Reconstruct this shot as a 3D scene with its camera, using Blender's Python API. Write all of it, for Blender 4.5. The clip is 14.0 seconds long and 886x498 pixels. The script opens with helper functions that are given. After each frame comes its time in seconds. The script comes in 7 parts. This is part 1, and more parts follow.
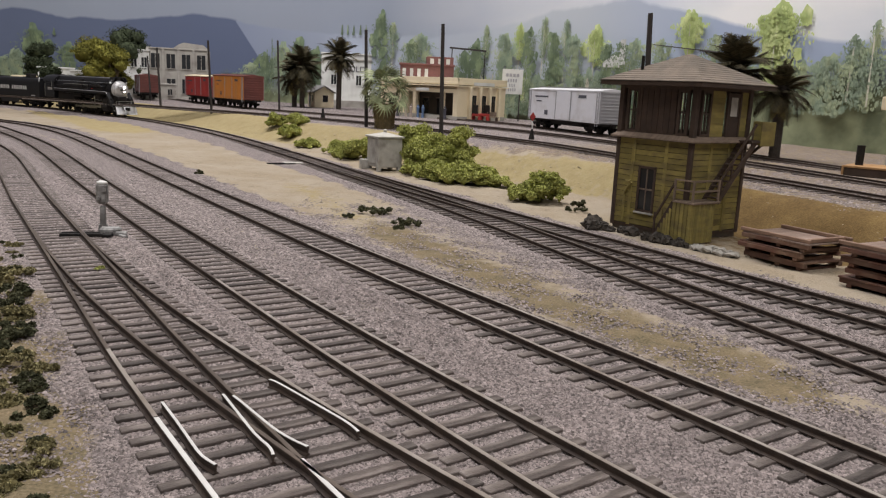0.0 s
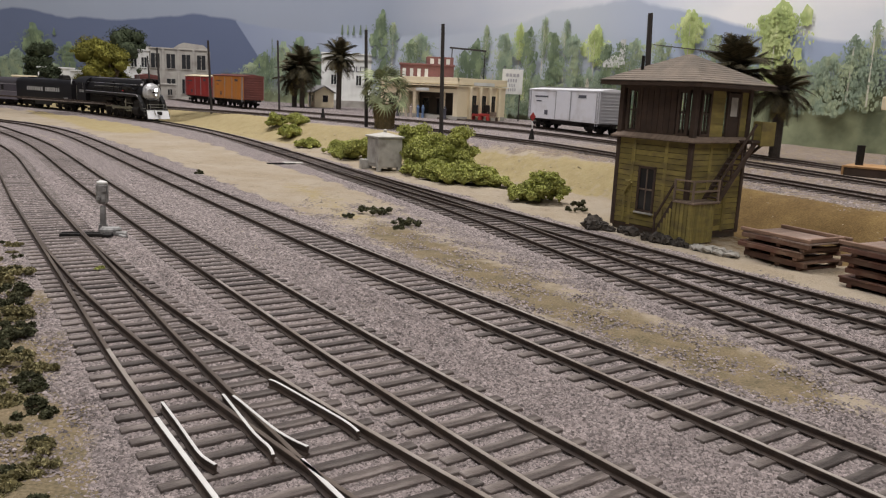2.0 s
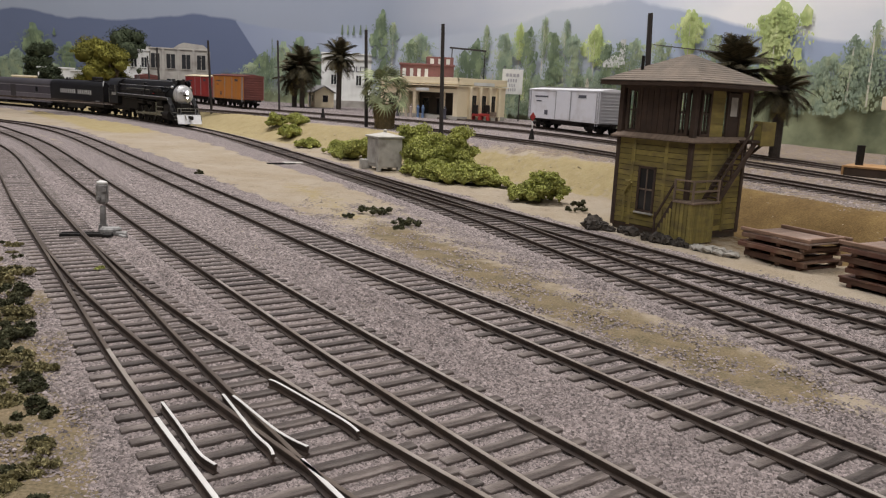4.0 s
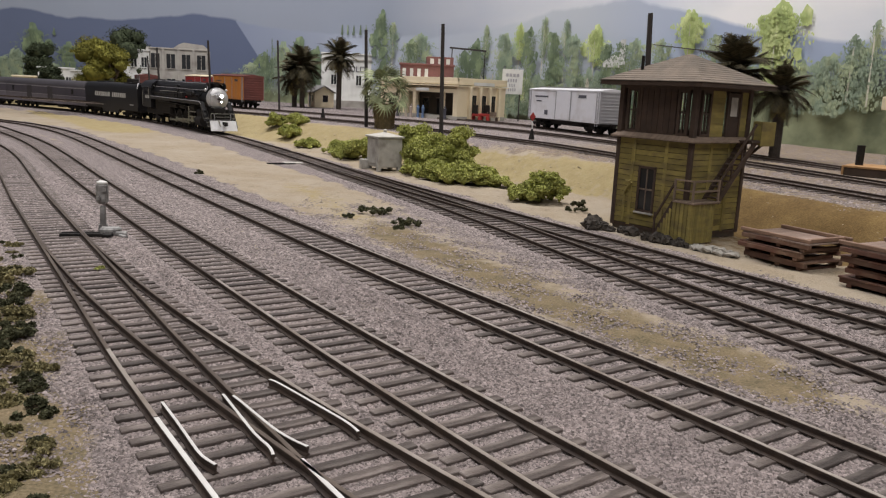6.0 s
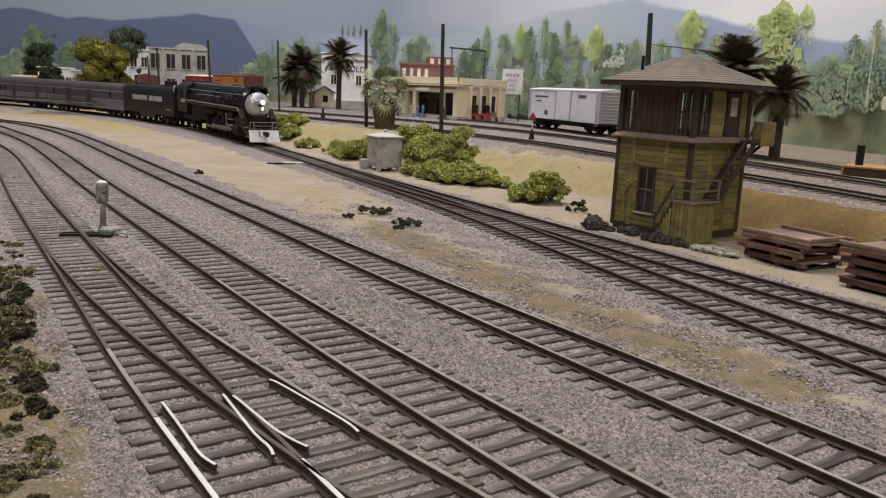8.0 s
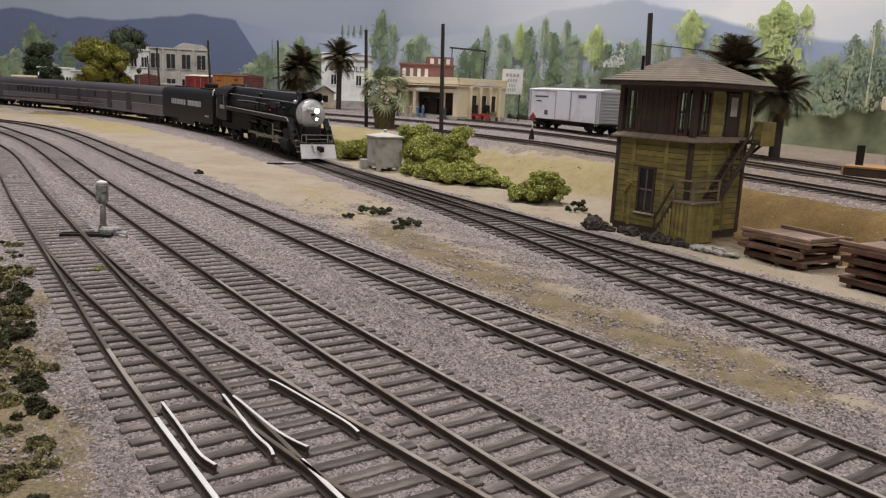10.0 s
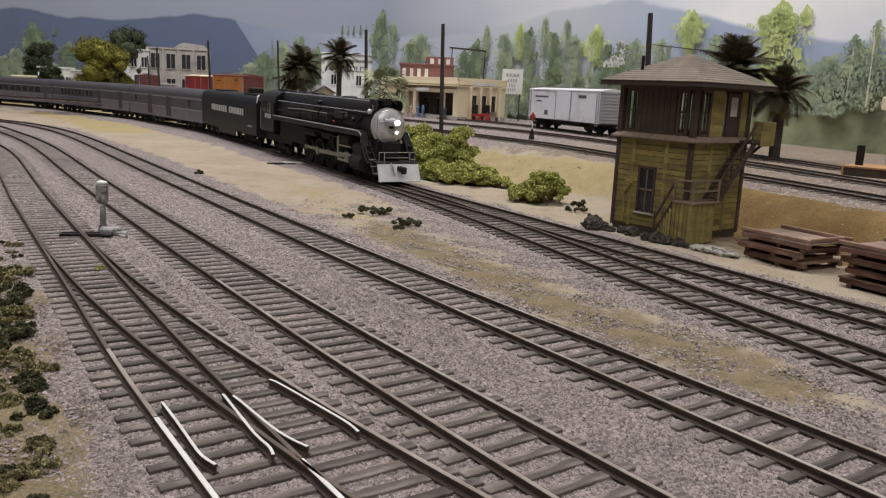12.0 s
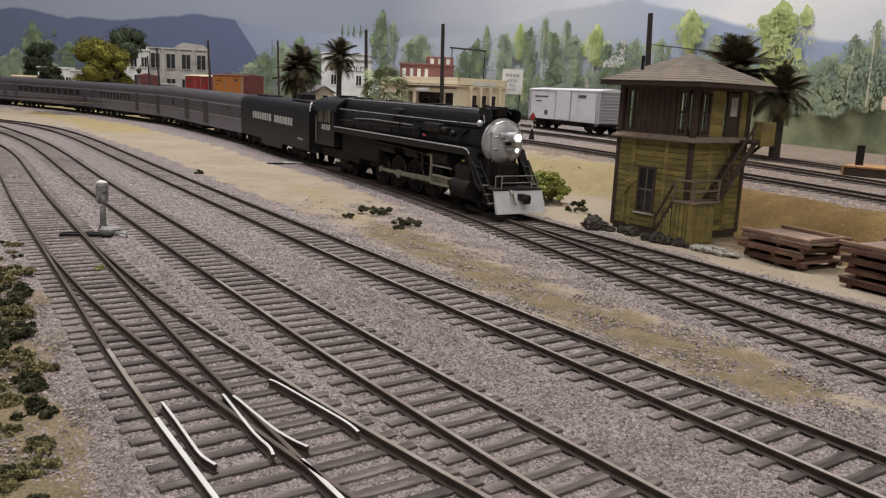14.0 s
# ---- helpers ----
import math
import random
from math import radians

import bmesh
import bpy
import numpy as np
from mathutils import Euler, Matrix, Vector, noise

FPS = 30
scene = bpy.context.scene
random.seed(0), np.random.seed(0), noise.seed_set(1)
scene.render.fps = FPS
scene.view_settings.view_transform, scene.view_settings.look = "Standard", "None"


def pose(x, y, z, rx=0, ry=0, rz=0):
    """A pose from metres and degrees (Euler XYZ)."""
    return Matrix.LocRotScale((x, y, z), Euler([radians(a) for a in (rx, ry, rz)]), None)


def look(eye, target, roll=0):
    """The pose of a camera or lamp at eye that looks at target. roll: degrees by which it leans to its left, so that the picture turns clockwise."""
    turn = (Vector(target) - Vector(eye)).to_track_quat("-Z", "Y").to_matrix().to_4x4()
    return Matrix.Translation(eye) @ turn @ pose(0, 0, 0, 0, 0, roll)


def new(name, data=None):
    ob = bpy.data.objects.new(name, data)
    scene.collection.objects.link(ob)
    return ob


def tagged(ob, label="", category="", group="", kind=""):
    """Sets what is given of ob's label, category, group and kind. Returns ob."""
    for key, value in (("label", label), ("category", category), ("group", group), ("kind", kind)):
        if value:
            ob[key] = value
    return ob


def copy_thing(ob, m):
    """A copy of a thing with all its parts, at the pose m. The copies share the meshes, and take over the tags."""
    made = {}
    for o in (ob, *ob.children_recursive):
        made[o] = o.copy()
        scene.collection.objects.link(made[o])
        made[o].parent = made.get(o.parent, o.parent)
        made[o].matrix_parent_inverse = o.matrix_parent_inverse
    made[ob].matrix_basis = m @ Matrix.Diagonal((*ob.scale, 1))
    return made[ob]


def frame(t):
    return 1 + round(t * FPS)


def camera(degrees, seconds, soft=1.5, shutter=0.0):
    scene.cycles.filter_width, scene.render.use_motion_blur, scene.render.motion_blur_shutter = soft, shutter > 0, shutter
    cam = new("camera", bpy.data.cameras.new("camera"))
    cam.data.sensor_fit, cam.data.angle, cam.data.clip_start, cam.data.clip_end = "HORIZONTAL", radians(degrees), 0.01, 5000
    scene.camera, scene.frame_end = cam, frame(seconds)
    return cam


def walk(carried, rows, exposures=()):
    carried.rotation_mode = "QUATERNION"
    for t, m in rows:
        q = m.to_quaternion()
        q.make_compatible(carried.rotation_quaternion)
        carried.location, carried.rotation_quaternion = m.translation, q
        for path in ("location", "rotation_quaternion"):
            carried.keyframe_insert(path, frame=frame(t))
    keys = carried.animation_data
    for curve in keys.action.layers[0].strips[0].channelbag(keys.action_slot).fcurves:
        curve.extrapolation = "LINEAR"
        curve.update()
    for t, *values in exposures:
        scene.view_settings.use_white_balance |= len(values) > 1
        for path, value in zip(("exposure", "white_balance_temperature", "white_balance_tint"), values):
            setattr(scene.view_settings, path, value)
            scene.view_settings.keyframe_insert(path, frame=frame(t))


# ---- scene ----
# A model railway at 1:87. Lengths below are those of the full-size things; S brings them to the model.
S = 1 / 87

cam = camera(58.06, 14.0, soft=1.2)
EYE = (0.0, 0.0, 5.703 * S)
AIM = (0.0, EYE[1] + math.cos(radians(11.2585)), EYE[2] - math.sin(radians(11.2585)))
walk(cam, [(0.0, look(EYE, AIM, 2.637)), (14.0, look(EYE, AIM, 2.637))], exposures=[(0.0, 0.0), (14.0, 0.0)])

# ---- light: unseen panels taken as fluorescent under the room's ceiling, plus a rear fill ----
world = bpy.data.worlds.new("room_dark")
world.use_nodes = True
world.node_tree.nodes["Background"].inputs[0].default_value = (0.8, 0.85, 1.0, 1)
world.node_tree.nodes["Background"].inputs[1].default_value = 0.05
scene.world = world
CEIL = 140.0
# the third, behind the camera, is a fill added to brighten upright faces
LAMPS = [(-45, 95, 70, 24, 25.0, (1.0, 0.975, 1.0)), (18, 62, 24, 70, 12.5, (1.0, 0.95, 0.88)), (-10, -80, 130, 34, 21.5, (1.0, 0.97, 0.965))]
for lx, ly, sx, sy, power, tint in LAMPS:
    d = bpy.data.lights.new("ceiling_lamp", "AREA")
    d.shape, d.size, d.size_y, d.energy, d.color = "RECTANGLE", sx * S, sy * S, power, tint
    o = new("ceiling_lamp", d)
    o.matrix_world = pose(lx * S, ly * S, (CEIL - 3) * S)


# ---- materials ----
def rgb(c):
    return (c[0], c[1], c[2], 1.0)


def material(name, a, b=None, scale=2.0, rough=0.8, metal=0.0, bump=0.0, bscale=20.0, spots=None, sscale=0.4, vary=0.0, detail=4.0, stretch=(1, 1, 1), glow=0.0, spec=0.5):
    """Two tones in a noise of the given scale (per full-size metre), stains of a third tone, fine relief, and a change from piece to piece."""
    m = bpy.data.materials.new(name)
    m.use_nodes = True
    nt = m.node_tree
    n, l = nt.nodes, nt.links
    bsdf = n["Principled BSDF"]
    co = n.new("ShaderNodeTexCoord")
    mp = n.new("ShaderNodeMapping")
    mp.inputs["Scale"].default_value = [87 * s for s in stretch]
    l.new(co.outputs["Object"], mp.inputs["Vector"])
    b = b or tuple(0.75 * v for v in a)
    n1 = n.new("ShaderNodeTexNoise")
    n1.inputs["Scale"].default_value, n1.inputs["Detail"].default_value, n1.inputs["Roughness"].default_value = scale, detail, 0.65
    l.new(mp.outputs[0], n1.inputs["Vector"])
    r1 = n.new("ShaderNodeValToRGB")
    r1.color_ramp.elements[0].position, r1.color_ramp.elements[1].position = 0.32, 0.68
    r1.color_ramp.elements[0].color, r1.color_ramp.elements[1].color = rgb(b), rgb(a)
    l.new(n1.outputs[0], r1.inputs[0])
    out = r1.outputs[0]
    if spots:
        n2 = n.new("ShaderNodeTexNoise")
        n2.inputs["Scale"].default_value, n2.inputs["Detail"].default_value = sscale, 5.0
        l.new(mp.outputs[0], n2.inputs["Vector"])
        r2 = n.new("ShaderNodeValToRGB")
        r2.color_ramp.elements[0].position, r2.color_ramp.elements[1].position = 0.48, 0.66
        l.new(n2.outputs[0], r2.inputs[0])
        mx = n.new("ShaderNodeMixRGB")
        mx.inputs[2].default_value = rgb(spots)
        l.new(r2.outputs[0], mx.inputs[0])
        l.new(out, mx.inputs[1])
        out = mx.outputs[0]
    if vary:
        oi = n.new("ShaderNodeObjectInfo")
        ge = n.new("ShaderNodeNewGeometry")
        ad = n.new("ShaderNodeMath")
        ad.operation = "ADD"
        l.new(oi.outputs["Random"], ad.inputs[0])
        l.new(ge.outputs["Random Per Island"], ad.inputs[1])
        fr = n.new("ShaderNodeMath")
        fr.operation = "FRACT"
        l.new(ad.outputs[0], fr.inputs[0])
        mr = n.new("ShaderNodeMapRange")
        mr.inputs[3].default_value, mr.inputs[4].default_value = 1 - vary, 1 + vary
        l.new(fr.outputs[0], mr.inputs[0])
        hs = n.new("ShaderNodeHueSaturation")
        l.new(mr.outputs[0], hs.inputs["Value"])
        l.new(out, hs.inputs["Color"])
        out = hs.outputs[0]
    l.new(out, bsdf.inputs["Base Color"])
    bsdf.inputs["Roughness"].default_value = rough
    bsdf.inputs["Metallic"].default_value = metal
    bsdf.inputs["Specular IOR Level"].default_value = spec
    if bump:
        n3 = n.new("ShaderNodeTexNoise")
        n3.inputs["Scale"].default_value, n3.inputs["Detail"].default_value = bscale, 3.0
        l.new(mp.outputs[0], n3.inputs["Vector"])
        bp = n.new("ShaderNodeBump")
        bp.inputs["Strength"].default_value, bp.inputs["Distance"].default_value = bump, 0.05 * S
        l.new(n3.outputs[0], bp.inputs["Height"])
        l.new(bp.outputs[0], bsdf.inputs["Normal"])
    if glow:
        bsdf.inputs["Emission Color"].default_value = rgb(a)
        bsdf.inputs["Emission Strength"].default_value = glow
    return m


M = {}
M["tie"] = material("weathered_tie", (0.125, 0.1, 0.09), (0.06, 0.048, 0.043), 1.2, 0.85, bump=0.7, bscale=9, vary=0.38, stretch=(1.2, 4, 1), spots=(0.2, 0.17, 0.155), sscale=0.9)
M["rail_side"] = material("rusty_rail_side", (0.07, 0.048, 0.036), (0.035, 0.024, 0.02), 3, 0.75)
M["rail_top"] = material("rail_head", (0.16, 0.125, 0.1), (0.085, 0.065, 0.052), 0.35, 0.42, 0.5)
# paler heads for near rails: the reflected ceiling light is put into their colour
M["rail_glint"] = material("rail_head_painted_glint", (0.5, 0.45, 0.4), (0.26, 0.21, 0.17), 0.4, 0.36, 0.5)
# bright metal of the guard rails; on route rails it paints the reflection
M["rail_bright"] = material("nickel_rail_painted_glint", (0.92, 0.91, 0.88), (0.78, 0.75, 0.72), 1.5, 0.3, 0.35)
M["stone"] = material("ballast_stone", (0.3, 0.254, 0.245), (0.2, 0.168, 0.162), 1.5, 0.9, vary=0.6)
M["black"] = material("locomotive_black", (0.012, 0.0115, 0.014), (0.007, 0.007, 0.0085), 1.5, 0.45, bump=0.05, bscale=6, spec=0.3)
M["frame_black"] = material("dull_black_running_gear", (0.012, 0.011, 0.011), (0.02, 0.017, 0.015), 2, 0.75, spec=0.25)
M["silver"] = material("silver_smokebox_paint", (0.62, 0.62, 0.63), (0.5, 0.5, 0.51), 2, 0.42, 0.55, bump=0.05)
M["pale_metal"] = material("pale_valve_gear", (0.34, 0.33, 0.29), (0.22, 0.21, 0.18), 2, 0.45, 0.4)
M["stripe"] = material("aluminium_stripe", (0.42, 0.42, 0.44), (0.3, 0.3, 0.32), 2, 0.45, 0.2)
M["letter"] = material("pale_lettering", (0.55, 0.55, 0.55), (0.42, 0.42, 0.42), 2, 0.6)
M["lamp_glow"] = material("headlight_glow", (1.0, 0.96, 0.88), (1.0, 0.96, 0.88), 1, 0.3, glow=14.0)
M["car_grey"] = material("dark_grey_coach_paint", (0.075, 0.068, 0.092), (0.055, 0.051, 0.07), 0.8, 0.5)
M["car_light"] = material("light_grey_coach_paint", (0.185, 0.172, 0.215), (0.145, 0.136, 0.172), 0.8, 0.5)
M["car_roof"] = material("coach_roof_grey", (0.055, 0.05, 0.058), (0.036, 0.033, 0.039), 0.6, 0.6)
M["glass"] = material("dark_window_glass", (0.02, 0.022, 0.025), (0.015, 0.016, 0.018), 1, 0.12)
M["pilot"] = material("bright_silver_pilot_paint", (0.78, 0.78, 0.79), (0.66, 0.66, 0.68), 2, 0.38, 0.25)
M["rod"] = material("dull_grey_green_rod", (0.27, 0.265, 0.2), (0.18, 0.175, 0.135), 2, 0.5, 0.2)
M["tyre"] = material("dark_worn_tyre", (0.1, 0.095, 0.085), (0.05, 0.047, 0.042), 2, 0.5, 0.3)
M["red_glow"] = material("red_marker", (0.4, 0.03, 0.02), (0.3, 0.02, 0.02), 1, 0.5)


# ---- building blocks ----
def part(name, bm, mat, parent=None, label="", smooth=False):
    """One mesh object from a bmesh in full-size metres, brought to the model's scale."""
    bm.normal_update()
    me = bpy.data.meshes.new(name)
    bmesh.ops.scale(bm, vec=(S, S, S), verts=bm.verts)
    if smooth:
        for f in bm.faces:
            f.smooth = True
    bm.to_mesh(me)
    bm.free()
    for m in (mat if isinstance(mat, (list, tuple)) else [mat]):
        me.materials.append(m)
    if smooth:
        me.set_sharp_from_angle(angle=radians(40))
    ob = new(name, me)
    if parent:
        ob.parent = parent
    if label:
        tagged(ob, label)
    return ob


def thing(name, x, y, z, rz=0.0, label="", category="", group="", kind=""):
    ob = new(name)
    ob.empty_display_size = 0.01
    ob.matrix_basis = pose(x * S, y * S, z * S, 0, 0, rz)
    return tagged(ob, label, category, group, kind)


def B():
    return bmesh.new()


def box(bm, c, s, bevel=0.0, rz=0.0, ry=0.0, rx=0.0, mi=0):
    r = bmesh.ops.create_cube(bm, size=1.0)
    vs = r["verts"]
    m = Matrix.Translation(c) @ Euler((radians(rx), radians(ry), radians(rz))).to_matrix().to_4x4() @ Matrix.Diagonal((s[0], s[1], s[2], 1))
    bmesh.ops.transform(bm, matrix=m, verts=vs)
    fs = {f for v in vs for f in v.link_faces}
    for f in fs:
        f.material_index = mi
    if bevel:
        es = list({e for v in vs for e in v.link_edges})
        q = bmesh.ops.bevel(bm, geom=es, offset=bevel, segments=1, affect="EDGES", clamp_overlap=True)
        for f in q["faces"]:
            f.material_index = mi
    return bm


def cyl(bm, p0, p1, r0, r1=None, seg=12, caps=True, mi=0):
    p0, p1 = Vector(p0), Vector(p1)
    d = p1 - p0
    r = bmesh.ops.create_cone(bm, cap_ends=caps, segments=seg, radius1=r0, radius2=r0 if r1 is None else r1, depth=d.length)
    m = Matrix.Translation((p0 + p1) / 2) @ d.to_track_quat("Z", "Y").to_matrix().to_4x4()
    bmesh.ops.transform(bm, matrix=m, verts=r["verts"])
    for f in {f for v in r["verts"] for f in v.link_faces}:
        f.material_index = mi
    return bm


def ball(bm, c, r, sz=1.0, sub=2):
    q = bmesh.ops.create_icosphere(bm, subdivisions=sub, radius=r)
    bmesh.ops.transform(bm, matrix=Matrix.Translation(c) @ Matrix.Diagonal((1, 1, sz, 1)), verts=q["verts"])
    return bm


def prism(bm, prof, x0, x1, axis="x", mi=0):
    """A profile of (a, b) points pushed from x0 to x1; for axis x they are (y, z), for axis y (x, z)."""
    def put(t, a, b):
        return (t, a, b) if axis == "x" else (a, t, b)
    va = [bm.verts.new(put(x0, a, b)) for a, b in prof]
    vb = [bm.verts.new(put(x1, a, b)) for a, b in prof]
    n = len(prof)
    fs = [bm.faces.new((va[i], va[(i + 1) % n], vb[(i + 1) % n], vb[i])) for i in range(n)]
    fs += [bm.faces.new(va[::-1]), bm.faces.new(vb)]
    for f in fs:
        f.material_index = mi
    bmesh.ops.recalc_face_normals(bm, faces=fs)
    return bm


def raw(name, verts, faces, mat, parent=None, label="", smooth=False):
    me = bpy.data.meshes.new(name)
    me.from_pydata([(x * S, y * S, z * S) for x, y, z in verts], [], faces)
    me.materials.append(mat)
    if smooth:
        for f in me.polygons:
            f.use_smooth = True
    ob = new(name, me)
    if parent:
        ob.parent = parent
    if label:
        tagged(ob, label)
    return ob


class Path:
    """A smooth line through a few plan points, by length along it."""

    def __init__(self, pts, step=0.25):
        P = [np.array(q, float) for q in pts]
        P = [2 * P[0] - P[1]] + P + [2 * P[-1] - P[-2]]
        out = []
        for a, b, c, d in zip(P, P[1:], P[2:], P[3:]):
            k = max(4, int(np.linalg.norm(c - b) / step))
            for i in range(k):
                t = i / k
                out.append(0.5 * (2 * b + (c - a) * t + (2 * a - 5 * b + 4 * c - d) * t * t + (3 * b - a - 3 * c + d) * t ** 3))
        out.append(P[-2])
        self.p = np.array(out)
        self.s = np.concatenate([[0], np.cumsum(np.linalg.norm(np.diff(self.p, axis=0), axis=1))])
        self.length = self.s[-1]

    def at(self, s):
        return np.array([np.interp(s, self.s, self.p[:, 0]), np.interp(s, self.s, self.p[:, 1])])

    def tangent(self, s):
        d = self.at(min(s + 0.4, self.length)) - self.at(max(s - 0.4, 0))
        return d / np.linalg.norm(d)

    def near(self, q):
        i = int(np.argmin(np.linalg.norm(self.p - np.array(q), axis=1)))
        return self.s[i], np.linalg.norm(self.p[i] - np.array(q))


# ---- the lie of the land: along is u, across is v ----
def uv(x, y):
    return -0.6 * x + 0.8 * y, 0.8 * x + 0.6 * y


def smooth01(t):
    t = np.clip(t, 0, 1)
    return t * t * (3 - 2 * t)


MAIN = Path([(18.3, 11.6), (15.4, 16.75), (12.45, 21.76), (6.64, 31.63), (0.84, 41.51), (-4.92, 51.41), (-10.69, 61.31), (-16.59, 71.3), (-22.9, 81.3), (-29.75, 91.0), (-37.3, 100.3), (-45.6, 109.0), (-54.6, 117.2), (-64.2, 124.6),
             (-74.4, 131.2), (-85.0, 136.6), (-96.5, 140.6), (-108.5, 142.8), (-121, 143.0), (-134, 141.2), (-147, 137.5), (-160, 132), (-173, 125), (-186, 117), (-199, 109), (-212, 101), (-225, 93)])
LEAD = MAIN.near((12.45, 21.76))[0]
MU = np.array([uv(*q) for q in MAIN.p])
ORD = np.argsort(MU[:, 0])


def main_v(u):
    return np.interp(u, MU[ORD, 0], MU[ORD, 1])


def main_z(u):
    """The through track climbs a little towards the curve."""
    return 0.42 * smooth01((u - 40) / 50.0)


def yard_z(u):
    return np.interp(u, [10, 45], [1.5, 2.05])


def land(x, y):
    u, v = uv(x, y)
    toe = np.interp(u, [0, 20, 30, 40, 55, 78, 101, 124, 150], [31.5, 32.4, 34, 34, 34, 32.4, 32.5, 29.5, 24])
    top = np.interp(u, [0, 15, 23, 33, 45, 60, 76, 101, 124, 150], [34, 34.8, 35.8, 37.5, 39.8, 38.7, 38.5, 36.5, 33.5, 28])
    low = -0.218 + main_z(u) * smooth01((v - main_v(u) + 6) / 4.0)
    return low + (yard_z(u) - 0.2 - low) * smooth01((v - toe) / (top - toe))


def z_of(x, y):
    return float(land(np.float64(x), np.float64(y)))


# ---- the tracks in plan ----
TRACK_C = Path([(10.8, 6.6), (7.39, 11.6), (2.17, 19.33), (-3.05, 27.06), (-8.25, 34.8), (-13.42, 42.56), (-18.54, 50.36), (-23.62, 58.18), (-28.7, 66.01), (-33.89, 73.75), (-39.43, 81.26), (-45.75, 88.24), (-53.55, 94.21), (-62.5, 99.0)])
TRACK_B = Path([(6.2, 6.0), (2.93, 10.38), (-1.8, 16.94), (-6.32, 23.63), (-10.81, 30.35), (-15.26, 37.09), (-19.65, 43.88), (-23.97, 50.72), (-28.29, 57.55), (-32.75, 64.29), (-37.47, 70.85), (-42.48, 77.22), (-47.53, 83.56), (-53, 89.2)])
LEFT_ROUTE = Path([(1.2, 5.4), (-1.98, 10.06), (-5.48, 15.2), (-8.85, 20.41), (-12.21, 25.63), (-15.57, 30.86), (-18.9, 36.05), (-22.15, 41.3), (-25.4, 46.6), (-28.65, 51.9), (-32.05, 57.1), (-35.68, 62.22), (-39.6, 67.2)])
RIGHT_ROUTE = Path([(4.6, 5.6), (-0.05, 10.38), (-4.24, 15.13), (-8.15, 20.08), (-11.79, 25.2), (-15.25, 30.46), (-18.7, 35.9), (-22.15, 41.3), (-25.4, 46.6)])
SIDING = Path([(12.2, 12.6), (10.29, 17.56), (7.17, 24.64), (4.12, 31.76), (0.96, 38.82), (-2.4, 45.79), (-5.98, 52.6), (-9.95, 60.05), (-13.6, 66.3)])
YARD_FRONT = Path([(25.5, 24), (21.2, 37.2), (13.2, 52.2), (4.9, 66.0), (-4.6, 79.5), (-17.35, 91.3), (-33, 101), (-55, 113), (-80, 124)])
YARD_MID = Path([(31, 27), (25.2, 44), (16.8, 62), (7.6, 81.3), (-4.1, 95.5), (-17, 104.8), (-26, 111.2), (-30.4, 116.2), (-37.8, 126.2), (-46, 138), (-52, 148)])
YARD_BACK = Path([(35, 36), (28.7, 51.0), (23.2, 61.9), (18.3, 73.1), (13.2, 86.4), (9.9, 95.0), (5.0, 103), (-1, 109)])


def far_away(path, X, Y):
    out = np.full(X.shape, 1e9)
    for q in path.p[::3]:
        out = np.minimum(out, (X - q[0]) ** 2 + (Y - q[1]) ** 2)
    return np.sqrt(out)


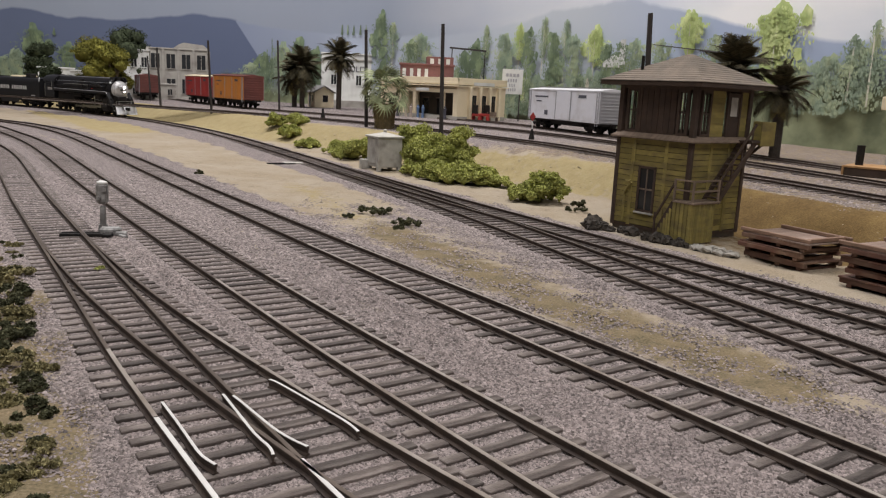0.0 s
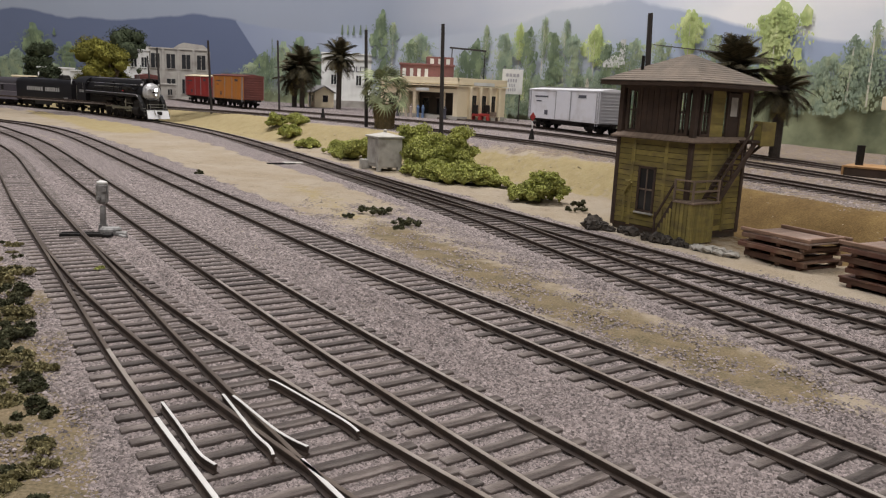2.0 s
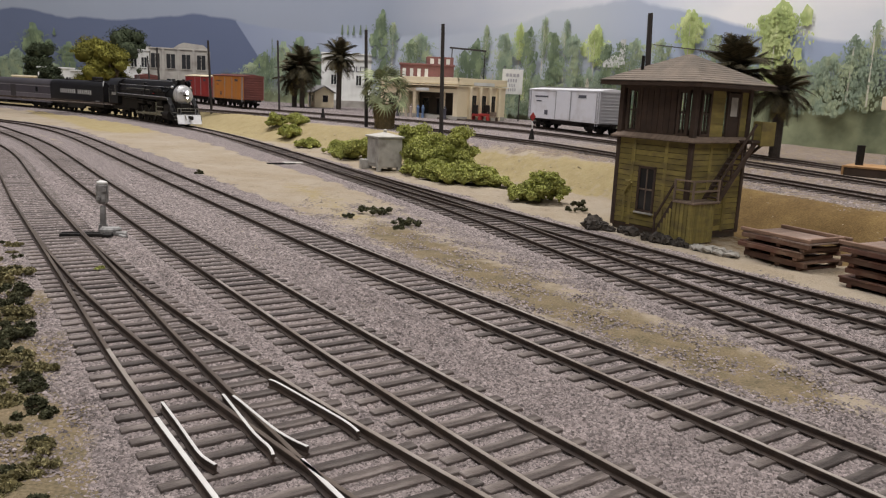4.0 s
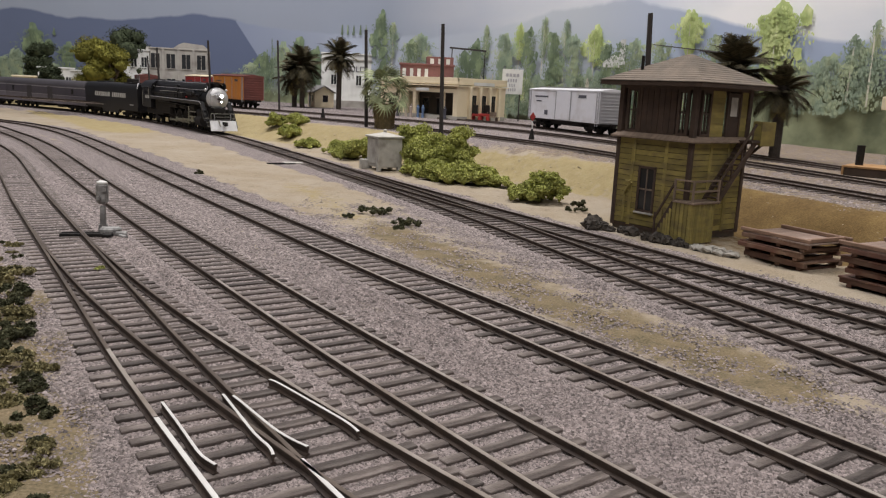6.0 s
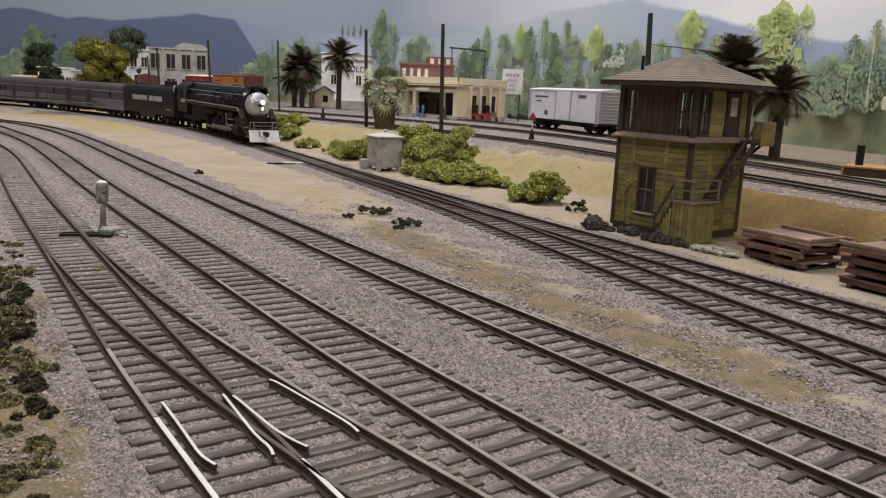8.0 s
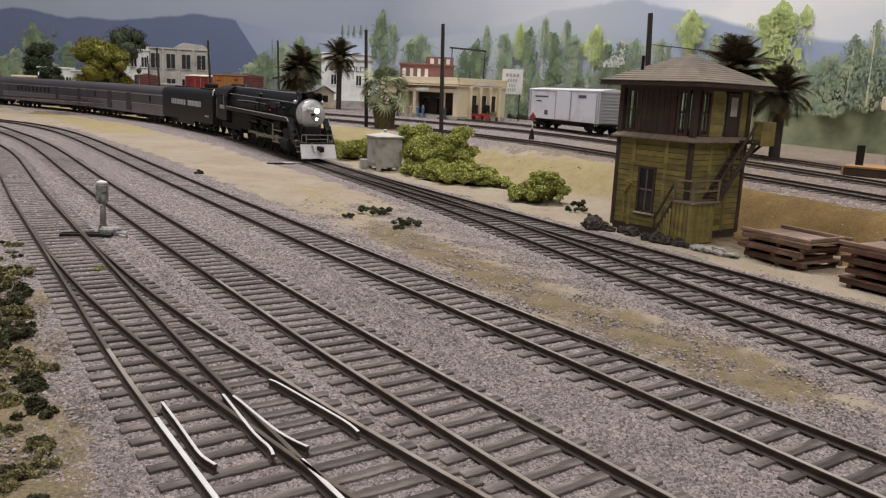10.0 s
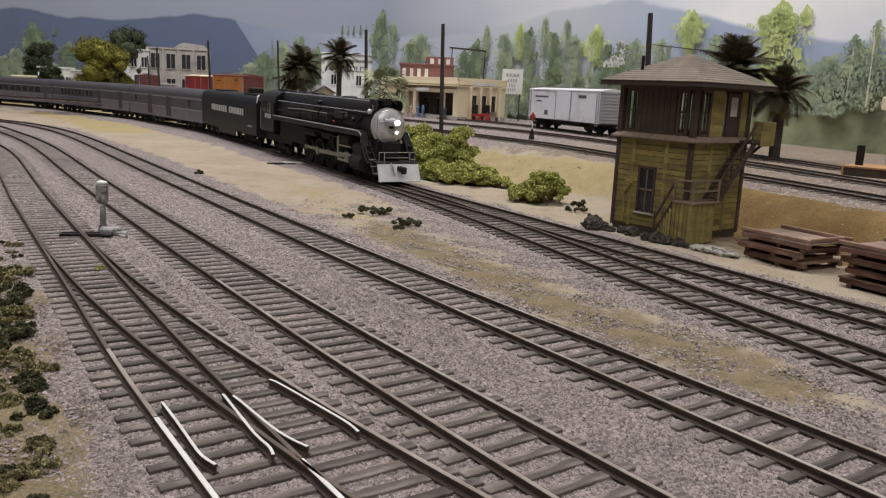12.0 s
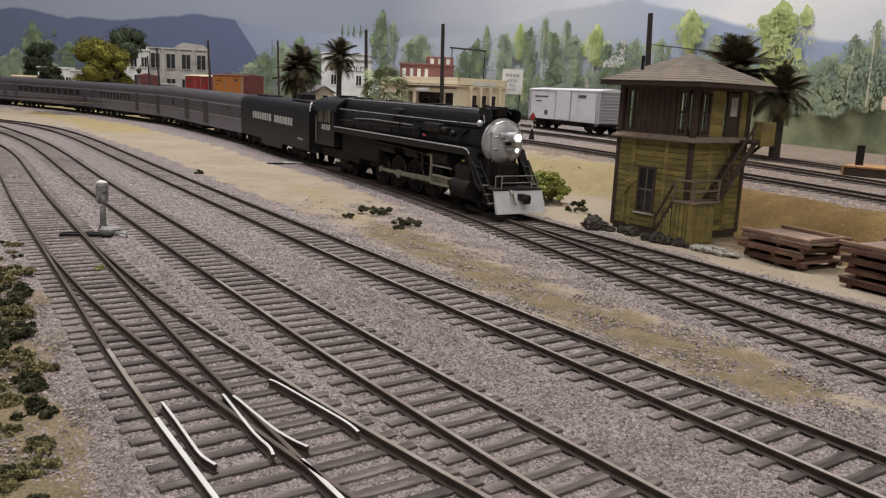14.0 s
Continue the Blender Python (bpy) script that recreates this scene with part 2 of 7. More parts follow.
def cover(X, Y):
    """How much ballast and how much dry grass lies at a place."""
    dn = np.minimum(np.minimum(far_away(TRACK_B, X, Y), far_away(TRACK_C, X, Y)), np.minimum(far_away(LEFT_ROUTE, X, Y), far_away(RIGHT_ROUTE, X, Y)))
    dm = np.minimum(far_away(MAIN, X, Y), far_away(SIDING, X, Y))
    U, V = uv(X, Y)
    wob = 0.5 * np.sin(1.3 * X + 0.7 * Y) + 0.4 * np.sin(0.6 * Y - 1.9 * X + 1) + 0.25 * np.sin(3.1 * X + 2.3 * Y)
    dc = far_away(TRACK_C, X, Y)
    bal = np.maximum(smooth01((3.3 - dn + wob * 0.6) / 1.3), smooth01((np.where(V < main_v(U), 2.9 + 1.5 * smooth01((U - 40) / 20), 2.5) - dm + 0.5 * wob) / 1.2))
    bal = np.maximum(bal, 0.62 * smooth01((39 - U + 3 * wob) / 9) * smooth01((main_v(U) + 1 - V) / 1.0))
    yard = smooth01((V - np.interp(U, [15, 33, 60, 101, 124], [34.6, 37.4, 38.6, 36.4, 33]) + 0.5 * wob) / 1.0)
    bal = np.maximum(bal, (0.75 - 0.24 * smooth01((52 - U) / 10)) * yard)
    grass = smooth01((U - 66 + 2 * wob) / 14) * smooth01((V - main_v(U) - 1.0) / 1.5) * (1 - yard)
    strip = np.exp(-((V - np.interp(U, [0, 8, 16, 21, 32, 40, 60], [15.7, 15.8, 16.1, 16.8, 18.6, 20.5, 24.0]) + 0.3 * wob) / 1.5) ** 2) * smooth01((50 - U) / 10)
    grass = np.maximum(grass, 0.5 * strip * smooth01((U - 24) / 8))
    bal = bal * (1 - 0.8 * strip ** 2 * smooth01((U - 6) / 3))
    grass = np.maximum(grass, smooth01((U - 80) / 15) * smooth01((V - 20 - 0.6 * wob) / 3) * smooth01((main_v(U) - 2.4 - V) / 1.5))
    slope = smooth01((V - np.interp(U, [0, 20, 30, 40, 55, 78, 101], [31.6, 32.6, 34.2, 34.2, 34.2, 32.5, 32.6]) + 0.4 * wob) / 0.8) * (1 - yard) * smooth01((U - 27) / 4)
    grass = np.maximum(grass, 0.72 * slope)
    turf = smooth01((np.interp(U, [0, 12, 25, 40], [2.1, 3.0, 4.2, 4]) - V + 0.5 * wob) / 0.9)
    turf = np.maximum(turf, 0.95 * strip * smooth01((34 - U) / 8) * smooth01((U - 6) / 3))
    earth = smooth01((V - 31.8) / 0.8) * smooth01((29 - U) / 4) * (1 - yard)
    # brown earth by the stacks; its darkness also stands for the shade there
    earth = np.maximum(earth, 0.52 * smooth01((V - 28.2) / 1.2) * smooth01((24 - U) / 4))
    # brownish right end of the yard, darkened for the shade beyond the tower
    earth = np.maximum(earth, 0.6 * yard * smooth01((52 - U) / 10))
    return bal * (1 - 0.8 * turf), grass, turf, earth


def bed(X, Y):
    """Ballast packed up to the tie tops on the far curves."""
    dn = np.minimum(np.minimum(far_away(TRACK_B, X, Y), far_away(TRACK_C, X, Y)), np.minimum(far_away(LEFT_ROUTE, X, Y), far_away(RIGHT_ROUTE, X, Y)))
    U, V = uv(X, Y)
    D = np.hypot(X, Y)
    near = smooth01((D - 13) / 30) * smooth01((2.3 - dn) / 0.8)
    far = smooth01((U - 55) / 25) * smooth01((2.3 - far_away(MAIN, X, Y)) / 0.8)
    return 0.047 * np.maximum(near, far) + 0.006 * np.sin(7 * X + 3 * Y) * np.sin(5 * Y - 4 * X)


def ground_material():
    m = bpy.data.materials.new("model_scenery_ground")
    m.use_nodes = True
    nt = m.node_tree
    n, l = nt.nodes, nt.links
    bsdf = n["Principled BSDF"]
    co = n.new("ShaderNodeTexCoord")
    mp = n.new("ShaderNodeMapping")
    mp.inputs["Scale"].default_value = (87, 87, 87)
    l.new(co.outputs["Object"], mp.inputs[0])

    def tone(scale, a, b, lo=0.35, hi=0.65, kind="noise"):
        if kind == "noise":
            t = n.new("ShaderNodeTexNoise")
            t.inputs["Detail"].default_value, t.inputs["Roughness"].default_value = 6.0, 0.7
            o = t.outputs[0]
        else:
            t = n.new("ShaderNodeTexVoronoi")
            sp = n.new("ShaderNodeSeparateColor")
            l.new(t.outputs["Color"], sp.inputs[0])
            o = sp.outputs[0]
        t.inputs["Scale"].default_value = scale
        l.new(mp.outputs[0], t.inputs["Vector"])
        r = n.new("ShaderNodeValToRGB")
        r.color_ramp.elements[0].position, r.color_ramp.elements[1].position = lo, hi
        r.color_ramp.elements[0].color, r.color_ramp.elements[1].color = rgb(a), rgb(b)
        l.new(o, r.inputs[0])
        return r.outputs[0]

    def mix(f, a, b):
        x = n.new("ShaderNodeMixRGB")
        l.new(f, x.inputs[0])
        l.new(a, x.inputs[1])
        l.new(b, x.inputs[2])
        return x.outputs[0]

    def attr(name):
        a = n.new("ShaderNodeAttribute")
        a.attribute_name = name
        # ragged edge of a cover
        t = n.new("ShaderNodeTexNoise")
        t.inputs["Scale"].default_value, t.inputs["Detail"].default_value = 2.2, 6.0
        l.new(mp.outputs[0], t.inputs["Vector"])
        s = n.new("ShaderNodeMath")
        s.operation = "ADD"
        l.new(a.outputs["Fac"], s.inputs[0])
        l.new(t.outputs[0], s.inputs[1])
        r = n.new("ShaderNodeMapRange")
        r.inputs[1].default_value, r.inputs[2].default_value = 0.85, 1.15
        l.new(s.outputs[0], r.inputs[0])
        return r.outputs[0]

    sand = mix(tone(0.22, (0, 0, 0), (1, 1, 1)), tone(14, (0.31, 0.262, 0.2), (0.4, 0.345, 0.275)), tone(10, (0.24, 0.19, 0.13), (0.35, 0.29, 0.21)))
    ballast = tone(19, (0.085, 0.073, 0.07), (0.335, 0.285, 0.275), 0.05, 0.95, "v")
    grass = mix(tone(1.1, (0, 0, 0), (1, 1, 1)), tone(12, (0.3, 0.245, 0.13), (0.39, 0.325, 0.18)), tone(8, (0.25, 0.195, 0.1), (0.33, 0.265, 0.14)))
    turf = mix(tone(1.3, (0, 0, 0), (1, 1, 1)), tone(14, (0.07, 0.06, 0.034), (0.21, 0.17, 0.105)), tone(16, (0.14, 0.106, 0.062), (0.31, 0.24, 0.15)))
    earth = mix(tone(0.5, (0, 0, 0), (1, 1, 1)), tone(9, (0.085, 0.052, 0.02), (0.16, 0.102, 0.042)), tone(12, (0.15, 0.096, 0.036), (0.25, 0.17, 0.07)))
    c = mix(attr("earth"), sand, earth)
    c = mix(attr("grass"), c, grass)
    c = mix(attr("ballast"), c, ballast)
    c = mix(attr("turf"), c, turf)
    l.new(c, bsdf.inputs["Base Color"])
    bsdf.inputs["Roughness"].default_value = 0.95
    bsdf.inputs["Specular IOR Level"].default_value = 0.2
    v = n.new("ShaderNodeTexVoronoi")
    v.inputs["Scale"].default_value = 19
    l.new(mp.outputs[0], v.inputs["Vector"])
    bp = n.new("ShaderNodeBump")
    bp.inputs["Strength"].default_value, bp.inputs["Distance"].default_value = 0.4, 0.05 * S
    bp.invert = True
    l.new(v.outputs["Distance"], bp.inputs["Height"])
    l.new(bp.outputs[0], bsdf.inputs["Normal"])
    return m


M["ground"] = ground_material()


def build_ground():
    us = np.concatenate([np.arange(-40, 0, 4), np.arange(0, 60, 0.5), np.arange(60, 130, 1.0), np.arange(130, 250, 5)])
    vs = np.concatenate([np.arange(-180, -20, 8), np.arange(-20, 0, 1.0), np.arange(0, 45, 0.4), np.arange(45, 112, 2.5)])
    U, V = np.meshgrid(us, vs, indexing="ij")
    X, Y = -0.6 * U + 0.8 * V, 0.8 * U + 0.6 * V
    Z = land(X, Y) + bed(X, Y)
    b, g, t, e = cover(X, Y)
    Z = Z + 0.05 * (1 - b) * (np.sin(2.1 * X + 1.3 * Y) * np.sin(1.7 * Y - 0.6 * X) + 0.5 * np.sin(5 * X) * np.sin(4.3 * Y)) * smooth01((far_away(MAIN, X, Y) - 1.5) / 1.0)
    nu, nv = U.shape
    I = np.arange(nu * nv).reshape(nu, nv)
    faces = np.stack([I[:-1, :-1], I[1:, :-1], I[1:, 1:], I[:-1, 1:]], -1).reshape(-1, 4)[:, ::-1]
    me = bpy.data.meshes.new("ground")
    me.from_pydata((np.stack([X, Y, Z], -1).reshape(-1, 3) * S).tolist(), [], faces.tolist())
    for name, a in (("ballast", b), ("grass", g), ("turf", t), ("earth", e)):
        me.attributes.new(name, "FLOAT", "POINT").data.foreach_set("value", a.reshape(-1).astype(np.float32))
    for f in me.polygons:
        f.use_smooth = True
    me.materials.append(M["ground"])
    tagged(new("ground", me), "model scenery ground of grey ballast, sand and dry grass", "ground", kind="structure")


def build_stones(name, label, category, mat, count, near, reach, seed, sand):
    """Loose chips or clods: small rough four-sided grains, thick near the front edge."""
    rng = np.random.default_rng(seed)
    D = near + reach * rng.random(count) ** 1.55
    A = radians(-31) + radians(62) * rng.random(count)
    X, Y = D * np.sin(A), D * np.cos(A)
    b, g, t, e = cover(X, Y)
    want = np.where(sand, 0.5 * (1 - b) * (1 - t) * (1 - 0.85 * e) * np.clip((96 - D) / 30, 0, 1), np.maximum(b, 0.2 * t * (uv(X, Y)[1] > 6)) * np.clip((56 - D) / 22, 0, 1))
    keep = rng.random(count) < want
    X, Y, D = X[keep], Y[keep], D[keep]
    k = len(X)
    Z = land(X, Y) + bed(X, Y) - 0.012
    base = rng.random(k) * math.tau
    size = (0.0145 + 0.012 * rng.random(k)) * (0.75 + D / 32) * (1 + 0.8 * rng.random(k) ** 5)
    dn = np.minimum(np.minimum(far_away(TRACK_B, X, Y), far_away(TRACK_C, X, Y)), np.minimum(np.minimum(far_away(LEFT_ROUTE, X, Y), far_away(RIGHT_ROUTE, X, Y)), np.minimum(far_away(MAIN, X, Y), far_away(SIDING, X, Y))))
    rise = 0.35 if sand else np.where(dn < 1.5, 0.85 * np.clip(15 / D, 0.55, 1), 0.95 * np.clip(22 / D, 0.6, 1))
    if not sand:
        Z = Z - np.where(dn < 1.5, 0.006, 0.004)
    verts = np.zeros((k, 6, 3))
    for i in range(5):
        a = base + i * math.tau / 5 + 0.5 * rng.random(k)
        r = size * (0.75 + 0.45 * rng.random(k))
        verts[:, i] = np.stack([X + r * np.cos(a), Y + r * np.sin(a), Z + rise * size * (0.3 + 0.4 * rng.random(k))], -1)
    verts[:, 5] = np.stack([X + size * 0.7 * (rng.random(k) - 0.5), Y + size * 0.7 * (rng.random(k) - 0.5), Z + rise * size * (1.0 + 0.5 * rng.random(k))], -1)
    o = np.arange(k)[:, None] * 6
    faces = np.concatenate([np.concatenate([o + i, o + (i + 1) % 5, o + 5], 1) for i in range(5)])
    me = bpy.data.meshes.new(name)
    me.from_pydata((verts.reshape(-1, 3) * S).tolist(), [], faces.tolist())
    me.materials.append(M[mat])
    tagged(new(name, me), label, category, kind="stuff")


build_ground()
build_stones("ballast_gravel", "loose pinkish grey ballast chips between the tracks", "gravel", "stone", 700000, 8.5, 47, 3, False)
M["clod"] = material("sand_clod", (0.36, 0.3, 0.225), (0.27, 0.22, 0.155), 1.5, 0.95, vary=0.25)
build_stones("sand_clods", "small tan clods and crumbs scattered over the sand", "sand", "clod", 60000, 24, 70, 4, True)

# ---- track ----
RAIL = [(-0.08, -0.17), (0.08, -0.17), (0.08, -0.15), (0.022, -0.125), (0.022, -0.065), (0.044, -0.05), (0.044, -0.008), (0.037, 0.0), (-0.037, 0.0), (-0.044, -0.008), (-0.044, -0.05), (-0.022, -0.065), (-0.022, -0.125), (-0.08, -0.15)]


def sweep(name, pts, zs, parent, top, label="", slim=1.0):
    """A rail along a line of plan points."""
    pts = np.asarray(pts)
    d = np.gradient(pts, axis=0)
    d /= np.linalg.norm(d, axis=1)[:, None]
    k, verts, faces = len(RAIL), [], []
    for q, t, z in zip(pts, d, zs):
        for a, h in RAIL:
            verts.append(((q[0] - t[1] * a * slim) * S, (q[1] + t[0] * a * slim) * S, (z + h) * S))
    mats = []
    for i in range(len(pts) - 1):
        for j in range(k):
            faces.append((i * k + j, i * k + (j + 1) % k, (i + 1) * k + (j + 1) % k, (i + 1) * k + j))
            mats.append(1 if j in (6, 7, 8) else 0)
    faces += [tuple(range(k))[::-1], tuple((len(pts) - 1) * k + j for j in range(k))]
    mats += [0, 0]
    me = bpy.data.meshes.new(name)
    me.from_pydata(verts, [], faces)
    me.materials.append(M["rail_side"])
    me.materials.append(top)
    me.polygons.foreach_set("material_index", mats)
    ob = new(name, me)
    ob.parent = parent
    return tagged(ob, label) if label else ob


TIES = {}


def tie_mesh(length):
    key = round(length, 1)
    if key not in TIES:
        bm = box(B(), (0, 0, 0), (key, 0.225, 0.14), 0.012)
        bmesh.ops.scale(bm, vec=(S, S, S), verts=bm.verts)
        me = bpy.data.meshes.new("tie")
        bm.to_mesh(me)
        bm.free()
        me.materials.append(M["tie"])
        TIES[key] = me
    return TIES[key]


def lay_tie(c, t, length, z, parent, rng):
    ob = new("tie", tie_mesh(length))
    ob.parent = parent
    ob.matrix_basis = pose(c[0] * S, c[1] * S, (z - 0.235 + 0.012 * rng.random()) * S, 0, 0, math.degrees(math.atan2(t[1], t[0])) + 90 + rng.uniform(-1, 1))


def track_z(q, level):
    u, v = uv(*q)
    return level(u) if callable(level) else level


def offset_line(path, s0, s1, off, step=0.8):
    ss = np.linspace(s0, s1, max(2, int((s1 - s0) / step)))
    out = []
    for s in ss:
        t = path.tangent(s)
        out.append(path.at(s) + off * np.array([-t[1], t[0]]))
    return np.array(out)


def railway_track(path, s0, s1, level, label, ties=(None, None), spacing=0.56, top="rail_top", rails=(-1, 1), bright=0.0):
    tr = thing("railway_track", 0, 0, 0, 0, label, "railway track", group="tracks of the model railway")
    rng = random.Random(int(s1 * 10))
    for side in rails:
        # up to bright the head colour carries a painted reflection
        for r0, r1, mat in ((s0, bright - 0.03, "rail_glint"), (bright, s1, top)) if bright else ((s0, s1, top),):
            line = offset_line(path, r0, r1, 0.76 * side)
            sweep("rail", line, [track_z(q, level) for q in line], tr, M[mat])
    a = s0 if ties[0] is None else ties[0]
    b = s1 if ties[1] is None else ties[1]
    s = a
    while s < b:
        q = path.at(s)
        lay_tie(q, path.tangent(s), 2.6, track_z(q, level), tr, rng)
        s += spacing
    return tr


railway_track(TRACK_C, 0, TRACK_C.length, 0.0, "weathered model track of brown ties and rusty rails in grey ballast", ties=(0, 100), bright=27.0)
railway_track(TRACK_B, 0, TRACK_B.length, 0.0, "weathered model track of brown ties and rusty rails in grey ballast", ties=(0, 90), bright=21.0)


def turnout(main, branch, level, s_end_main, label):
    """Ties that span both routes; rails of both; blades end at the points."""
    tr = thing("railway_turnout", 0, 0, 0, 0, label, "railway turnout", group="tracks of the model railway")
    rng = random.Random(8)
    s = 0.0
    while s < s_end_main:
        q, t = main.at(s), main.tangent(s)
        sb, _ = branch.near(q)
        g = branch.at(sb) - q
        sep = float(g @ np.array([-t[1], t[0]]))
        if abs(sep) < 2.9 and sb > 0.3 and sb < branch.length - 0.3:
            lay_tie(q + g / 2, t, 2.6 + abs(sep), track_z(q, level), tr, rng)
        else:
            lay_tie(q, t, 2.6, track_z(q, level), tr, rng)
        s += 0.56
    s = 0.0
    while s < branch.length:
        q, t = branch.at(s), branch.tangent(s)
        sm, d = main.near(q)
        if d > 2.9:
            lay_tie(q, t, 2.6, track_z(q, level), tr, rng)
        s += 0.56
    return tr


turn_a = turnout(LEFT_ROUTE, RIGHT_ROUTE, 0.0, 66, "near model turnout with bright frog and guard rails")
turn_d = turnout(MAIN, SIDING, main_z, 150, "far model turnout of the through track, dark ties")
for tr, path, s0, s1, level, sides in (
        (turn_a, LEFT_ROUTE, 0, LEFT_ROUTE.length, 0.0, (1,)), (turn_a, RIGHT_ROUTE, 0, RIGHT_ROUTE.length, 0.0, (-1,)),
        (turn_d, MAIN, 0, 190, main_z, (-1,)), (turn_d, SIDING, 0, SIDING.length - 1, main_z, (1,))):
    for side in sides:
        # painted reflection on the near stretch, fading in steps to the plain head
        cut = {LEFT_ROUTE: 10.5, RIGHT_ROUTE: 14.0}.get(path, 0)
        for r0, r1, mat in ((s0, cut - 1.03, "rail_bright" if path is LEFT_ROUTE else "rail_glint"), (cut - 1, cut + 3, "rail_glint"), (cut + 3.03, s1, "rail_top")) if cut else ((s0, s1, "rail_top"),):
            line = offset_line(path, r0, r1, 0.76 * side)
            sweep("rail", line, [track_z(q, level) for q in line], tr, M[mat])
for tr, path, s1, level, side in ((turn_a, LEFT_ROUTE, LEFT_ROUTE.length, 0.0, -1), (turn_a, RIGHT_ROUTE, 30.5, 0.0, 1), (turn_d, MAIN, 190, main_z, 1), (turn_d, SIDING, SIDING.length - 4, main_z, -1)):
    # near ends of the closure rails carry the painted reflection too
    cut = 6.9 if path in (LEFT_ROUTE, RIGHT_ROUTE) else 0
    for r0, r1, mat in ((0, cut - 0.03, "rail_bright"), (cut, s1, "rail_top")) if cut else ((0, s1, "rail_top"),):
        line = offset_line(path, r0, r1, 0.76 * side)
        sweep("closure_rail", line, [track_z(q, level) - 0.004 for q in line], tr, M[mat])
for path, label in ((YARD_FRONT, "front yard track in gravel before the depot"), (YARD_MID, "middle yard track in gravel before the depot"), (YARD_BACK, "yard track with the white car on it")):
    railway_track(path, 0, path.length, lambda u: float(yard_z(u)) + 0.02, label, ties=(0, min(path.length, 130)), spacing=0.6)


# ---- the train ----
def wheel_bm(r, y, w=0.14):
    bm = B()
    sgn = 1 if y > 0 else -1
    cyl(bm, (0, y - w / 2, 0), (0, y + w / 2, 0), r, seg=24)
    cyl(bm, (0, y - sgn * w / 2, 0), (0, y - sgn * (w / 2 + 0.04), 0), r + 0.05, seg=24)
    cyl(bm, (0, y + sgn * w / 2, 0), (0, y + sgn * (w / 2 + 0.03), 0), 0.16, seg=10)
    return bm


def truck(parent, x, r, xs, name="truck", half=1.08):
    """A truck: side frames with journal boxes, bolster, and wheels."""
    bm = B()
    for s in (-1, 1):
        box(bm, (x, s * half, r + 0.1), (xs[-1] - xs[0] + 1.0, 0.12, 0.22), 0.03)
        box(bm, (x, s * half, r + 0.32), ((xs[-1] - xs[0]) * 0.6, 0.14, 0.16), 0.03)
        for w in xs:
            box(bm, (x + w, s * (half + 0.06), r), (0.3, 0.16, 0.34), 0.03)
            cyl(bm, (x + w, s * (half + 0.13), r), (x + w, s * (half + 0.2), r), 0.1, seg=8)
    box(bm, (x, 0, r + 0.25), (0.5, 2 * half, 0.25))
    t = part(name, bm, M["frame_black"], parent)
    for w in xs:
        for s in (-1, 1):
            bm = wheel_bm(r, s * 0.74)
            bmesh.ops.translate(bm, vec=(x + w, 0, r), verts=bm.verts)
            part("wheel", bm, M["frame_black"], t)
    return t


def tube(bm, pts, r, seg=6):
    for a, b in zip(pts, pts[1:]):
        cyl(bm, a, b, r, seg=seg)
    return bm


DRIVERS = [3.55, 1.45, -0.65, -2.75]
RODS = {}


